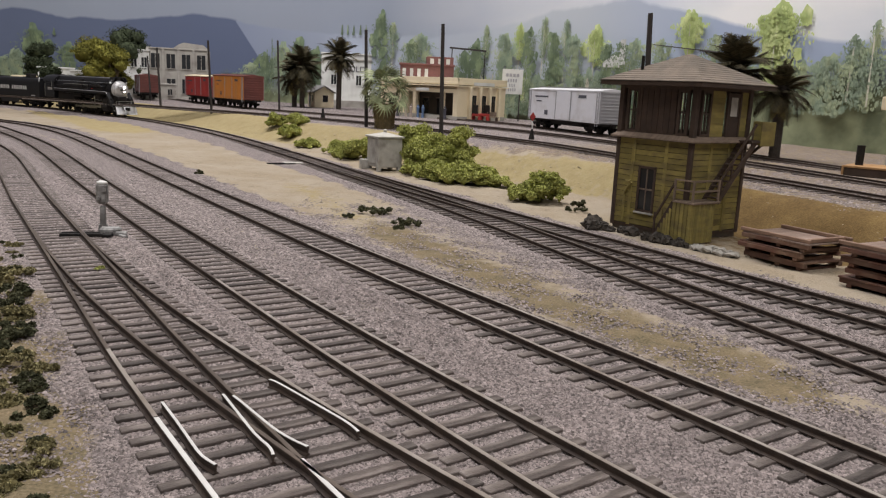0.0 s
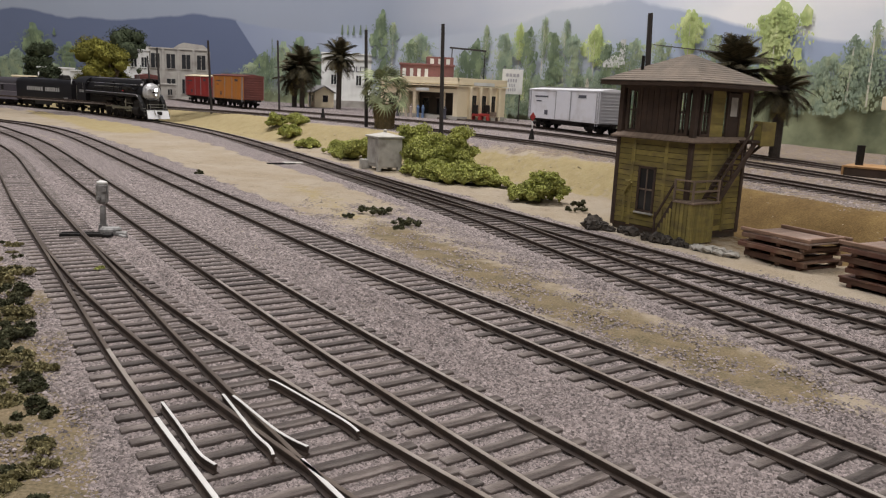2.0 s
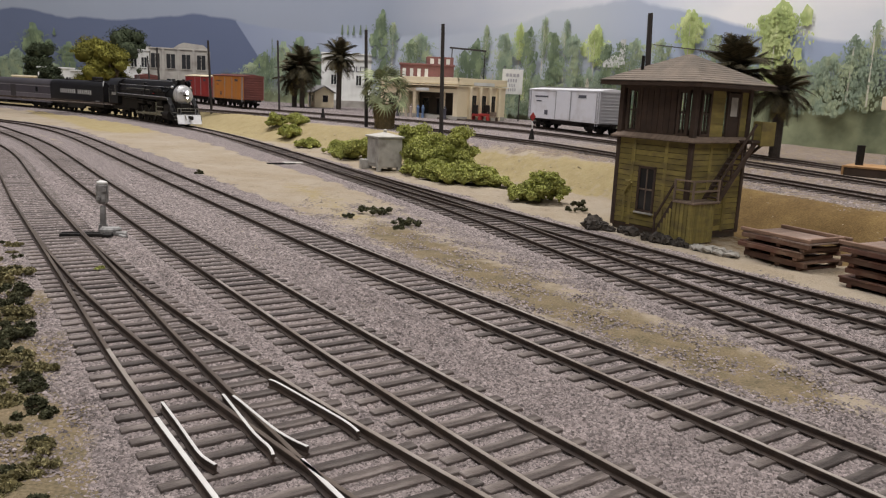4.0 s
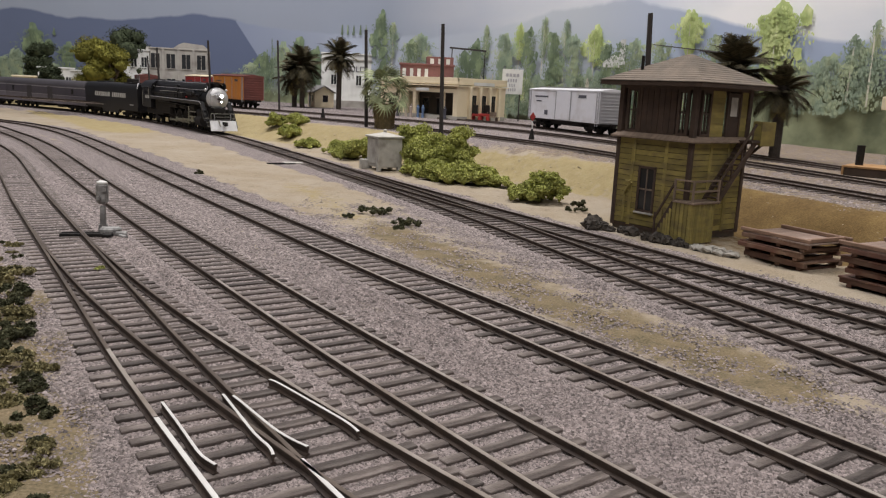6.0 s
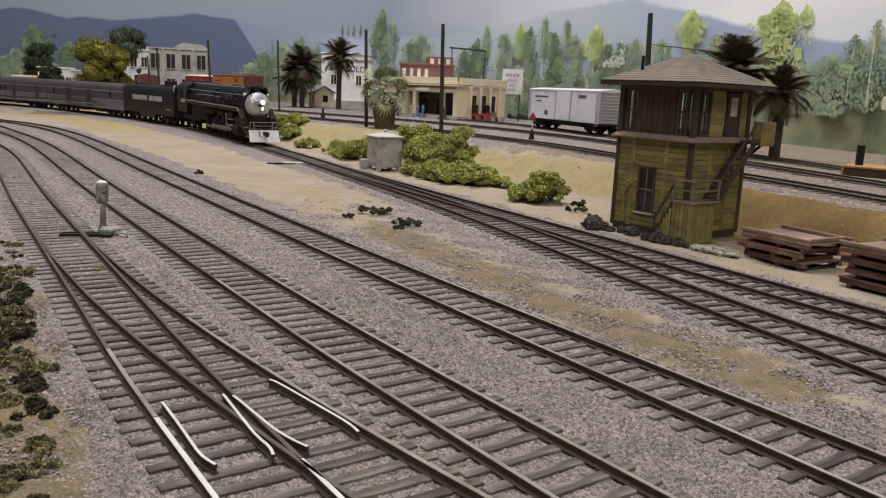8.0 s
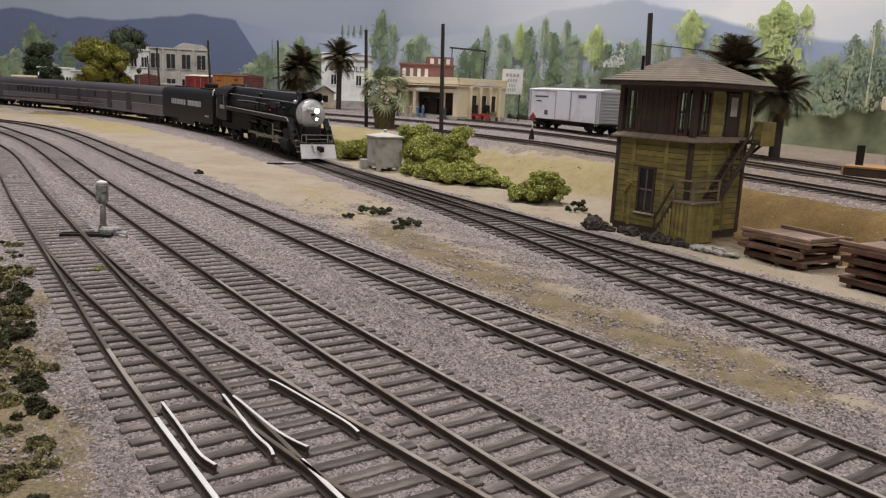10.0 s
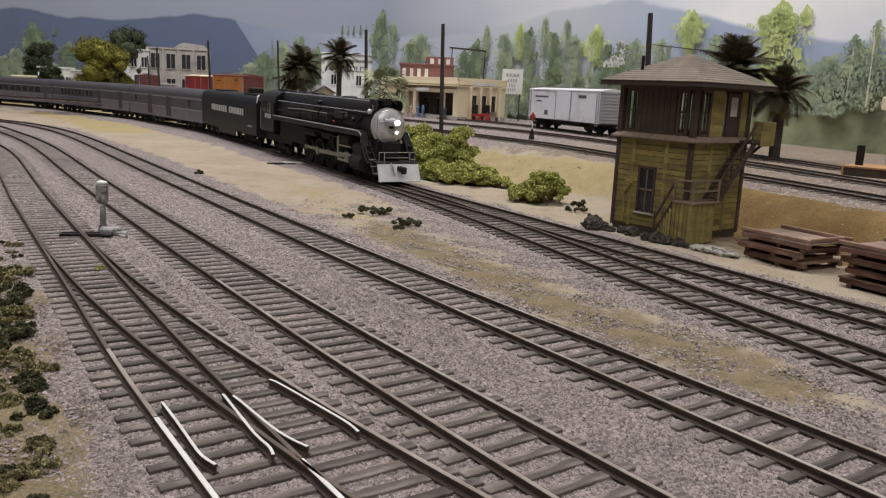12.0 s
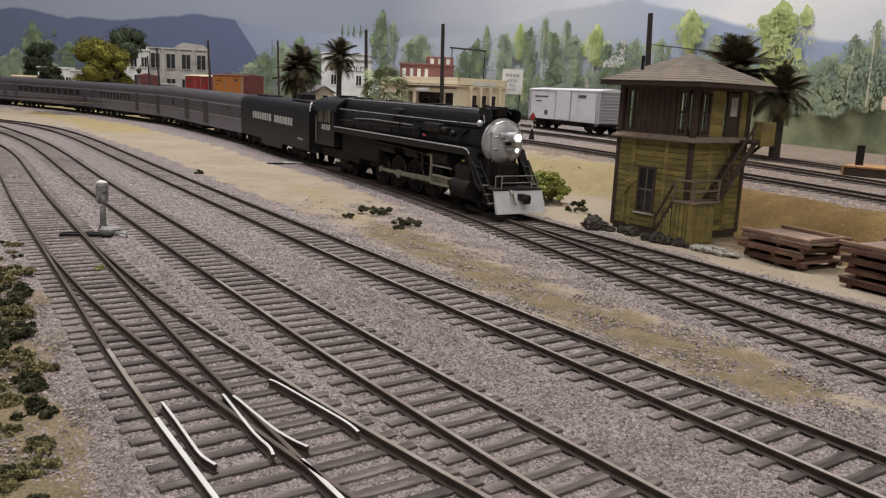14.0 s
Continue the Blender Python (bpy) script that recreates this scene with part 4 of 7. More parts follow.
def glass_material():
    m = bpy.data.materials.new("clear_window_pane")
    m.use_nodes = True
    b = m.node_tree.nodes["Principled BSDF"]
    b.inputs["Base Color"].default_value = (0.9, 0.92, 0.93, 1)
    b.inputs["Roughness"].default_value = 0.05
    b.inputs["Transmission Weight"].default_value = 1.0
    b.inputs["IOR"].default_value = 1.05
    return m


M["pane"] = glass_material()


def pane(bm, parent):
    ob = part("pane", bm, M["pane"], parent)
    ob.visible_shadow = False
    return ob


# ---- the interlocking tower ----
def signal_tower():
    t = thing("signal_tower", 10.5, 36.3, -0.16, 36.7, "two-storey yellow clapboard signal tower with brown trim and hipped roof", "signal tower")
    X, Y, ZL, ZT = 1.87, 1.96, 4.3, 6.6
    # hollow shell: lower storey closed, upper storey open at the windows
    part("foundation", box(B(), (0, 0, 0.12), (2 * X, 2 * Y, 0.3)), M["interior"], t)
    for s in (-1, 1):
        part("wall_core", box(B(), (s * (X - 0.06), 0, ZL / 2 + 0.1), (0.1, 2 * Y - 0.04, ZL - 0.2)), M["interior"], t)
        part("wall_core", box(B(), (0, s * (Y - 0.06), ZL / 2 + 0.1), (2 * X - 0.26, 0.1, ZL - 0.2)), M["interior"], t)
    part("upper_floor", box(B(), (0, 0, ZL - 0.1), (2 * X - 0.3, 2 * Y - 0.3, 0.1)), M["interior"], t)
    bm = box(B(), (0, 0, ZT + 0.05), (2 * X - 0.3, 2 * Y - 0.3, 0.08))
    part("upper_ceiling", bm, M["interior"], t)
    # clapboards, one by one, leaving the window and its frame clear
    n = 16
    h = (ZL - 0.45) / n

    def board(c, s):
        part("clapboard", box(B(), c, s, rx=(-4 if s[0] > s[1] else 0), ry=(4 if s[1] > s[0] else 0)), M["yellow"], t)
    for k in range(n):
        z = 0.3 + h * (k + 0.5)
        win = 1.0 < z < 2.95
        spans = [(-Y, -0.75), (-0.75, -0.28), (0.62, 1.05), (1.05, Y)] if win else [(-Y, -0.75), (-0.75, 1.05), (1.05, Y)]
        for a, b in spans:
            board((-X - 0.01, (a + b) / 2, z), (0.05, b - a - 0.03, h * 0.9))
        for a, b in ((-X, -0.55), (-0.55, 0.75), (0.75, X)):
            board(((a + b) / 2, -Y - 0.01, z), (b - a - 0.03, 0.05, h * 0.9))
        board((X + 0.01, 0, z), (0.05, 2 * Y, h * 0.9))
        board((0, Y + 0.01, z), (2 * X, 0.05, h * 0.9))
    for y in (-0.75, 1.05):
        part("batten", box(B(), (-X - 0.05, y, 2.2), (0.05, 0.16, 3.9), 0.01), M["yellow"], t)
    for x in (-0.55, 0.75):
        part("batten", box(B(), (x, -Y - 0.05, 2.2), (0.16, 0.05, 3.9), 0.01), M["yellow"], t)
    for sx in (-1, 1):
        for sy in (-1, 1):
            part("corner_post", box(B(), (sx * X, sy * Y, 2.2), (0.2, 0.2, 4.1), 0.02), M["brown"], t)
            part("corner_post", box(B(), (sx * X, sy * Y, (ZL + ZT) / 2 + 0.05), (0.24, 0.24, ZT - ZL + 0.1), 0.02), M["brown"], t)
    part("base_board", box(B(), (0, 0, 0.22), (2 * X + 0.08, 2 * Y + 0.08, 0.1)), M["brown"], t)
    # sloped water table between the storeys
    bm = B()
    o = 0.3
    lo = [bm.verts.new((sx * (X + o), sy * (Y + o), ZL - 0.06)) for sx, sy in ((-1, -1), (1, -1), (1, 1), (-1, 1))]
    hi = [bm.verts.new((sx * (X + 0.02), sy * (Y + 0.02), ZL + 0.14)) for sx, sy in ((-1, -1), (1, -1), (1, 1), (-1, 1))]
    un = [bm.verts.new((v.co.x, v.co.y, v.co.z - 0.07)) for v in lo]
    for i in range(4):
        j = (i + 1) % 4
        bm.faces.new((lo[i], lo[j], hi[j], hi[i]))
        bm.faces.new((un[i], un[j], lo[j], lo[i]))
    bm.faces.new(un[::-1])
    part("water_table", bm, M["old_wood"], t, "narrow sloped ledge between the storeys")
    # lower window
    w = part("window", box(B(), (-X - 0.02, 0.17, 1.95), (0.04, 0.8, 1.8)), M["glass"], t, "tall dark sash window in a brown frame")
    bm = B()
    for y in (-0.26, 0.6):
        box(bm, (-X - 0.06, y, 1.95), (0.08, 0.1, 2.0))
    for z in (0.98, 2.92):
        box(bm, (-X - 0.06, 0.17, z), (0.08, 0.96, 0.1))
    part("frame", bm, M["brown"], w)
    bm = B()
    box(bm, (-X - 0.05, 0.17, 1.95), (0.05, 0.76, 0.07))
    box(bm, (-X - 0.05, 0.17, 1.95), (0.05, 0.05, 1.8))
    part("glazing_bar", bm, M["old_wood"], w)
    part("sill", box(B(), (-X - 0.1, 0.17, 0.9), (0.16, 1.0, 0.07)), M["concrete"], w)
    # upper storey: bands of dark frames and panes
    z0, z1 = ZL + 0.1, ZT - 0.25

    def window_bay(c0, c1, fixed, axis, name="window"):
        """A bay from c0 to c1 along one face at the fixed offset."""
        def put(a, q, z, sa, sq, sz):
            return ((fixed + q, a, z), (sq, sa, sz)) if axis == "y" else ((a, fixed + q, z), (sa, sq, sz))
        wd, mid, zm = c1 - c0, (c0 + c1) / 2, (z0 + z1) / 2
        f = part(name, box(B(), *put(mid, 0, z0 + 0.06, wd, 0.12, 0.14)), M["brown"], t, "dark brown framed sash window")
        part("frame_head", box(B(), *put(mid, 0, z1 - 0.06, wd, 0.12, 0.14)), M["brown"], f)
        for a in (c0 + 0.05, c1 - 0.05):
            part("stile", box(B(), *put(a, 0, zm, 0.12, 0.116, z1 - z0 - 0.26)), M["brown"], f)
        part("meeting_rail", box(B(), *put(mid, 0, zm, wd - 0.22, 0.06, 0.06)), M["brown"], f)
        part("glazing_bar", box(B(), *put(mid, 0, zm, 0.05, 0.064, z1 - z0 - 0.26)), M["brown"], f)
        pane(box(B(), *put((c0 + c1) / 2, 0.0, (z0 + z1) / 2, wd - 0.1, 0.012, z1 - z0 - 0.2)), f)
    window_bay(1.0, 1.66, -X, "y")
    window_bay(-1.66, -1.1, -X, "y")
    for c0, c1 in ((-1.6, -0.5), (-0.3, 0.7), (0.9, 1.75)):
        window_bay(c0, c1, X, "y")
    window_bay(-1.5, -0.85, -Y, "x")
    window_bay(-1.6, -0.4, Y, "x")
    window_bay(-0.2, 0.7, Y, "x")
    window_bay(0.9, 1.7, Y, "x")
    # boarded bays between the windows
    for s in (-1,):
        for k in range(7):
            part("plank", box(B(), (s * X, -0.95 + 0.305 * (k + 0.5) - 0.05, (z0 + z1) / 2), (0.07, 0.28, z1 - z0), 0.01), M["brown"], t)
    for k in range(7):
        z = z0 + (z1 - z0) / 7 * (k + 0.5)
        part("clapboard", box(B(), (-0.35, -Y, z), (0.9, 0.06, (z1 - z0) / 7 * 1.04), rx=-4), M["yellow"], t)
        part("clapboard", box(B(), (1.55, -Y, z), (0.5, 0.06, (z1 - z0) / 7 * 1.04), rx=-4), M["yellow"], t)
    for s in (-1, 1):
        part("top_plate", box(B(), (s * X, 0, ZT - 0.12), (0.14, 2 * Y, 0.28)), M["brown"], t)
        part("top_plate", box(B(), (0, s * Y, ZT - 0.12), (2 * X, 0.14, 0.28)), M["brown"], t)
        part("sill_plate", box(B(), (s * X, 0, ZL + 0.06), (0.12, 2 * Y, 0.14)), M["brown"], t)
        part("sill_plate", box(B(), (0, s * Y, ZL + 0.06), (2 * X, 0.12, 0.14)), M["brown"], t)
    d = part("door", box(B(), (0.75, -Y, ZL + 1.0), (0.8, 0.07, 1.95), 0.01), M["brown"], t, "brown panelled door with a window")
    part("door_glass", box(B(), (0.75, -Y - 0.04, ZL + 1.4), (0.45, 0.03, 0.8)), M["concrete"], d)
    for x in (0.3, 1.2):
        part("door_post", box(B(), (x, -Y - 0.02, ZL + 1.05), (0.1, 0.1, 2.1)), M["brown"], t)
    # hipped roof with courses of shingles
    E, peak = 0.76, 7.84
    bm = B()
    ev = [bm.verts.new((sx * (X + E), sy * (Y + E), ZT + 0.02)) for sx, sy in ((-1, -1), (1, -1), (1, 1), (-1, 1))]
    eb = [bm.verts.new((v.co.x, v.co.y, ZT - 0.14)) for v in ev]
    rp = [bm.verts.new((0, -0.12, peak)), bm.verts.new((0, 0.12, peak))]
    bm.faces.new((ev[0], ev[1], rp[0]))
    bm.faces.new((ev[1], ev[2], rp[1], rp[0]))
    bm.faces.new((ev[2], ev[3], rp[1]))
    bm.faces.new((ev[3], ev[0], rp[0], rp[1]))
    for i in range(4):
        bm.faces.new((ev[i], eb[i], eb[(i + 1) % 4], ev[(i + 1) % 4]))
    bm.faces.new(eb)
    roof = part("roof", bm, M["brown"], t, "grey-brown hipped shingle roof with wide eaves")
    rows = 13
    for side in range(4):
        for r in range(rows):
            a, b = r / rows, (r + 1.15) / rows
            b = min(b, 1.0)

            def edge(f):
                hx, hy = (X + E + 0.03) * (1 - f), (Y + E + 0.03) * (1 - f) + 0.12 * f
                zz = ZT + 0.05 + (peak - ZT) * f
                return {0: [(-hx, -hy), (hx, -hy)], 1: [(hx, -hy), (hx, hy)], 2: [(hx, hy), (-hx, hy)], 3: [(-hx, hy), (-hx, -hy)]}[side], zz
            (p0, p1), za = edge(a)
            (q0, q1), zb = edge(b)
            bm = B()
            lift = 0.022
            vs = [bm.verts.new((*p0, za + lift)), bm.verts.new((*p1, za + lift)), bm.verts.new((*q1, zb + 0.005)), bm.verts.new((*q0, zb + 0.005)), bm.verts.new((*p0, za - 0.01)), bm.verts.new((*p1, za - 0.01))]
            bm.faces.new(vs[:4])
            bm.faces.new((vs[4], vs[5], vs[1], vs[0]))
            part("shingle_course", bm, M["shingle"], roof)
    part("smoke_pipe", cyl(B(), (-1.6, 1.25, 6.8), (-1.6, 1.25, 7.75), 0.07, seg=8), M["frame_black"], t)
    # platform at the corner, boarded below, with the two flights of stairs
    zp = 1.72
    part("skirt_core", box(B(), (-2.13, -2.2, zp / 2), (0.48, 0.9, zp - 0.1)), M["interior"], t)
    part("skirt_core", box(B(), (-1.6, -2.35, zp / 2), (1.3, 0.64, zp - 0.104)), M["interior"], t)
    for k in range(5):
        y = -2.62 + 0.2 * k
        part("skirt_board", box(B(), (-2.42, y, zp / 2), (0.05, 0.17, zp - 0.06), 0.008), M["yellow"], t)
    for k in range(8):
        x = -2.32 + 0.19 * k
        part("skirt_board", box(B(), (x, -2.72, zp / 2), (0.16, 0.05, zp - 0.06), 0.008), M["yellow"], t)
    for k in range(7):
        y = -1.63 + 0.13 * k
        h = zp - 0.2 - 0.225 * (k + 0.6)
        if h > 0.12:
            part("skirt_board", box(B(), (-2.42, y, h / 2), (0.05, 0.11, h), 0.008), M["yellow"], t)
    bm = B()
    box(bm, (-2.16, -2.27, zp), (0.62, 1.06, 0.09), 0.01)
    box(bm, (-1.45, -2.4, zp), (1.6, 0.8, 0.086), 0.01)
    part("platform", bm, M["old_wood"], t, "bare wooden stair platform")
    for k in range(7):
        part("step", box(B(), (-2.14, -1.74 + 0.13 * (k + 0.5), zp - 0.23 * (k + 0.8)), (0.55, 0.24, 0.05)), M["old_wood"], t)
    for x in (-2.4, -1.92):
        part("stringer", box(B(), (x, -1.28, zp / 2 - 0.03), (0.06, 1.9, 0.2), rx=-61), M["brown"], t)
    for k in range(11):
        part("step", box(B(), (-0.75 + 0.2 * (k + 0.5), -2.36, zp + 0.23 * (k + 0.7)), (0.26, 0.7, 0.05)), M["brown"], t)
    for y in (-2.72, -2.02):
        part("stringer", box(B(), (0.38, y, zp + 1.25), (3.4, 0.07, 0.24), ry=-48), M["brown"], t)
    bm = B()
    for x, y in ((-2.42, -2.7), (-2.42, -1.76), (-0.75, -2.72)):
        box(bm, (x, y, zp + 0.45), (0.08, 0.08, 1.0))
    box(bm, (-2.42, -2.23, zp + 0.5), (0.06, 0.96, 0.06))
    box(bm, (-2.42, -2.23, zp + 0.92), (0.06, 0.96, 0.06))
    box(bm, (-1.6, -2.72, zp + 0.5), (1.7, 0.06, 0.08))
    box(bm, (-1.6, -2.72, zp + 0.92), (1.7, 0.06, 0.08))
    part("platform_rail", bm, M["old_wood"], t)
    bm = B()
    box(bm, (-2.42, -1.28, zp / 2 + 0.8), (0.07, 1.95, 0.08), rx=-61)
    box(bm, (-2.42, -0.85, 0.55), (0.07, 0.07, 1.1))
    box(bm, (0.4, -2.72, zp + 2.1), (3.2, 0.07, 0.09), ry=-48)
    for k in range(4):
        box(bm, (-0.6 + 0.62 * k, -2.72, zp + 0.55 + 0.7 * k), (0.06, 0.06, 1.0))
    part("stair_rail", bm, M["brown"], t)
    part("landing", box(B(), (1.7, -2.4, ZL - 0.05), (1.3, 0.9, 0.1), 0.01), M["brown"], t)
    part("landing_screen", box(B(), (2.2, -2.84, ZL + 0.3), (1.05, 0.06, 1.05), 0.01), M["yellow"], t, "square yellow boarded railing screen")
    part("landing_screen", box(B(), (2.4, -2.4, ZL + 0.3), (0.06, 0.86, 1.05), 0.01), M["yellow"], t)
    bm = B()
    cyl(bm, (2.2, -2.7, ZL - 0.1), (1.8, -2.0, ZL - 0.9), 0.07, seg=6)
    part("landing_brace", bm, M["brown"], t)
    # pipe bracket on the wall
    bm = B()
    tube(bm, [(-1.96, 1.35, 0.4), (-1.96, 1.35, 1.6), (-2.1, 1.1, 1.95), (-2.1, 0.85, 2.2)], 0.06)
    tube(bm, [(-2.0, 1.3, 2.2), (-2.1, 0.9, 2.25)], 0.06)
    tube(bm, [(-1.97, 0.95, 3.0), (-1.97, 0.95, 4.1)], 0.05)
    part("wall_pipe", bm, M["yellow"], t)
    return t


signal_tower()


# ---- stacked timber panels beside the tower ----
def timber_stack(x, y, rz, l, w, layers, label):
    t = thing("timber_stack", x, y, z_of(x, y), rz, label, "timber stack", group="timber stacks")
    z = 0.0
    rng = random.Random(layers)
    for k in range(layers):
        top = k == layers - 1
        f = 1.0 if top else rng.uniform(0.9, 0.98)
        dx, dy, r = rng.uniform(-0.18, 0.18), rng.uniform(-0.12, 0.12), rng.uniform(-3, 3)
        if top:
            dx, dy, r = 0.0, 0.0, 1.5
        for e in (-0.38, 0.05, 0.4):
            part("spacer", box(B(), (dx + e * l * f, dy, z + 0.06), (0.2, w * f - 0.16, 0.12), 0.02, rz=r), M["red_wood"], t)
        for q in (-1, 1):
            part("side_beam", box(B(), (dx, q * (w * f / 2 - 0.12) + dy, z + 0.2), (l * f, 0.2, 0.17), 0.02, rz=r), M["red_wood"], t)
        nb = 11 if top else 7
        for j in range(nb):
            part("deck_board", box(B(), (dx - l * f / 2 + l * f / nb * (j + 0.5), dy, z + 0.31), (l * f / nb - 0.015, w * f - 0.06, 0.06), 0.008, rz=r), M["deck_wood"] if top else M["red_wood"], t)
        z += 0.36
    for q in (-1, 1):
        part("edge_strip", box(B(), (0.04 * q, q * (w / 2 - 0.1), z + 0.06), (l + 0.1, 0.14, 0.14), 0.02, rz=1.5), M["lip_wood"], t)
    part("edge_strip", box(B(), (l / 2 - 0.14, 0, z + 0.07), (0.16, w - 0.36, 0.16), 0.02, rz=1.5), M["lip_wood"], t)


# top boards, paler than the layers below
M["deck_wood"] = material("pale_pinkish_deck", (0.27, 0.19, 0.155), (0.19, 0.13, 0.1), 0.8, 0.85, bump=0.2, vary=0.1, spots=(0.32, 0.24, 0.2), sscale=0.6)
M["lip_wood"] = material("sawn_brown_edge", (0.26, 0.165, 0.115), (0.17, 0.1, 0.07), 1.2, 0.8, bump=0.2, vary=0.15)
timber_stack(13.45, 30.2, -62, 3.0, 2.4, 3, "stack of red-brown timber deck panels beside the tower")
timber_stack(15.4, 25.5, -62, 3.8, 2.5, 4, "taller stack of red-brown timber deck panels by the track")


# ---- concrete relay cabinet ----
def relay_cabinet():
    t = thing("relay_cabinet", -4.55, 58.0, z_of(-4.55, 58.0), 30, "pale grey concrete equipment cabinet with a low pyramid lid", "equipment cabinet")
    part("body", box(B(), (0, 0, 1.3), (1.9, 1.9, 2.1), 0.04), M["concrete"], t)
    for sx in (-1, 1):
        for sy in (-1, 1):
            part("foot", box(B(), (sx * 0.8, sy * 0.8, 0.14), (0.28, 0.28, 0.32)), M["concrete"], t)
    bm = B()
    cyl(bm, (0, 0, 2.35), (0, 0, 2.45), 1.52, 1.52, 4)
    cyl(bm, (0, 0, 2.45), (0, 0, 2.72), 1.52, 0.1, 4)
    bmesh.ops.rotate(bm, cent=(0, 0, 0), matrix=Matrix.Rotation(math.pi / 4, 3, "Z"), verts=bm.verts)
    part("lid", bm, M["concrete"], t)
    part("knob", ball(B(), (0, 0, 2.82), 0.14), M["concrete"], t, smooth=True)
    part("door", box(B(), (-0.97, 0.1, 1.35), (0.04, 1.3, 1.7), 0.01), M["concrete"], t)
    part("side_box", box(B(), (-1.15, 1.0, 0.35), (0.5, 0.6, 0.7), 0.03), M["concrete"], t)


relay_cabinet()


# ---- dwarf signal with its base, and the switch throw ----
def dwarf_signal():
    grey = material("galvanised_grey_signal", (0.26, 0.25, 0.245), (0.16, 0.155, 0.15), 3, 0.6, 0.2, spots=(0.42, 0.41, 0.4), sscale=2.5)
    white = material("white_cap", (0.75, 0.75, 0.73), (0.6, 0.6, 0.58), 3, 0.7)
    t = thing("dwarf_signal", -13.1, 30.2, -0.25, 12, "small grey dwarf signal on a short post beside the track", "signal")
    part("post", cyl(B(), (0, 0, 0), (0, 0, 1.0), 0.13, 0.11, 12), grey, t, smooth=True)
    part("flange", cyl(B(), (0, 0, 0), (0, 0, 0.3), 0.2, 0.17, 12), grey, t)
    part("head", box(B(), (0, 0, 1.5), (0.42, 0.38, 0.8), 0.09), grey, t)
    for s in (-1, 1):
        part("hood", cyl(B(), (s * 0.1, -0.17, 1.5 + 0.16 * s), (s * 0.1, -0.28, 1.5 + 0.16 * s), 0.08, seg=10), grey, t)
    part("cap", ball(B(), (0, 0, 1.9), 0.21, 0.45), white, t, "rounded white cap", smooth=True)
    m = thing("switch_machine", -12.5, 28.9, -0.25, 12, "switch machine with dark throw rods beside the turnout", "switch machine")
    part("case", box(B(), (0.1, 0.5, 0.18), (0.75, 0.5, 0.32), 0.06), grey, m)
    part("cover", box(B(), (0.15, 0.9, 0.16), (0.36, 0.22, 0.2), 0.05), grey, m)
    part("motor", cyl(B(), (0.35, 0.25, 0.14), (0.72, 0.25, 0.14), 0.1, seg=12), grey, m)
    part("crank", cyl(B(), (0.5, 0.1, 0.1), (0.8, -0.15, 0.1), 0.06, seg=8), grey, m)
    for y in (0.0, 0.32):
        part("throw_rod", box(B(), (-0.75, y, 0.12), (1.6, 0.14, 0.14), 0.01), M["frame_black"], m)
    part("end_block", box(B(), (0.1, 0.0, 0.1), (0.3, 0.5, 0.2), 0.02), M["frame_black"], m)
    r = thing("switch_machine", -11.3, 58.6, -0.22, 30, "dark throw rods and pale plate at the far turnout", "switch machine")
    part("throw_rod", box(B(), (-0.8, 0, 0.1), (2.0, 0.1, 0.1)), M["frame_black"], r)
    part("throw_rod", box(B(), (-0.8, 0.5, 0.1), (2.0, 0.1, 0.1)), M["frame_black"], r)
    part("plate", box(B(), (0.2, 0.6, 0.12), (1.4, 0.8, 0.1), 0.02), M["concrete"], r)


dwarf_signal()


# ---- bright guard and wing rails of the near turnout ----
def short_rail(name, pts, label):
    line = Path(pts, 0.1)
    ss = np.linspace(0, line.length, 24)
    sweep(name, [line.at(s) for s in ss], [0.004] * 24, turn_a, M["rail_bright"], label, 0.62)


short_rail("guard_rail", [(-4.9, 13.45), (-4.32, 12.58), (-3.78, 11.74), (-3.55, 11.42), (-3.28, 11.17)], "bright metal guard rail")
short_rail("guard_rail", [(-3.28, 14.8), (-3.05, 14.62), (-1.78, 13.24), (-1.45, 12.85), (-1.28, 12.58)], "bright metal guard rail")
short_rail("wing_rail", [(-3.95, 13.95), (-3.75, 13.62), (-2.99, 12.36), (-2.62, 11.85), (-2.5, 11.58)], "bright metal wing rail")
short_rail("wing_rail", [(-3.75, 13.9), (-3.55, 13.66), (-2.75, 12.62), (-2.32, 12.17), (-2.02, 11.93)], "bright metal wing rail")

# ---- rolling stock standing in the yard ----
M["white_car"] = material("white_reefer_paint", (0.72, 0.72, 0.76), (0.64, 0.64, 0.68), 0.5, 0.5, bump=0.03, spots=(0.55, 0.54, 0.55), sscale=0.5)
M["grey_car"] = material("grey_car_end", (0.36, 0.36, 0.38), (0.3, 0.3, 0.32), 0.6, 0.6)
M["orange"] = material("orange_reefer_paint", (0.62, 0.23, 0.03), (0.52, 0.19, 0.03), 0.6, 0.6, spots=(0.45, 0.2, 0.06), sscale=0.6)
M["car_red"] = material("bright_red_car_paint", (0.4, 0.035, 0.03), (0.3, 0.028, 0.025), 0.6, 0.6)
M["car_brown"] = material("freight_red_brown", (0.16, 0.045, 0.035), (0.11, 0.034, 0.028), 0.6, 0.7)
M["cream"] = material("cream_stucco", (0.8, 0.7, 0.5), (0.7, 0.6, 0.42), 0.6, 0.85, bump=0.1, spots=(0.64, 0.54, 0.38), sscale=0.3)
M["white_wall"] = material("white_stucco", (0.72, 0.72, 0.7), (0.62, 0.62, 0.6), 0.4, 0.85, spots=(0.5, 0.5, 0.48), sscale=0.3)
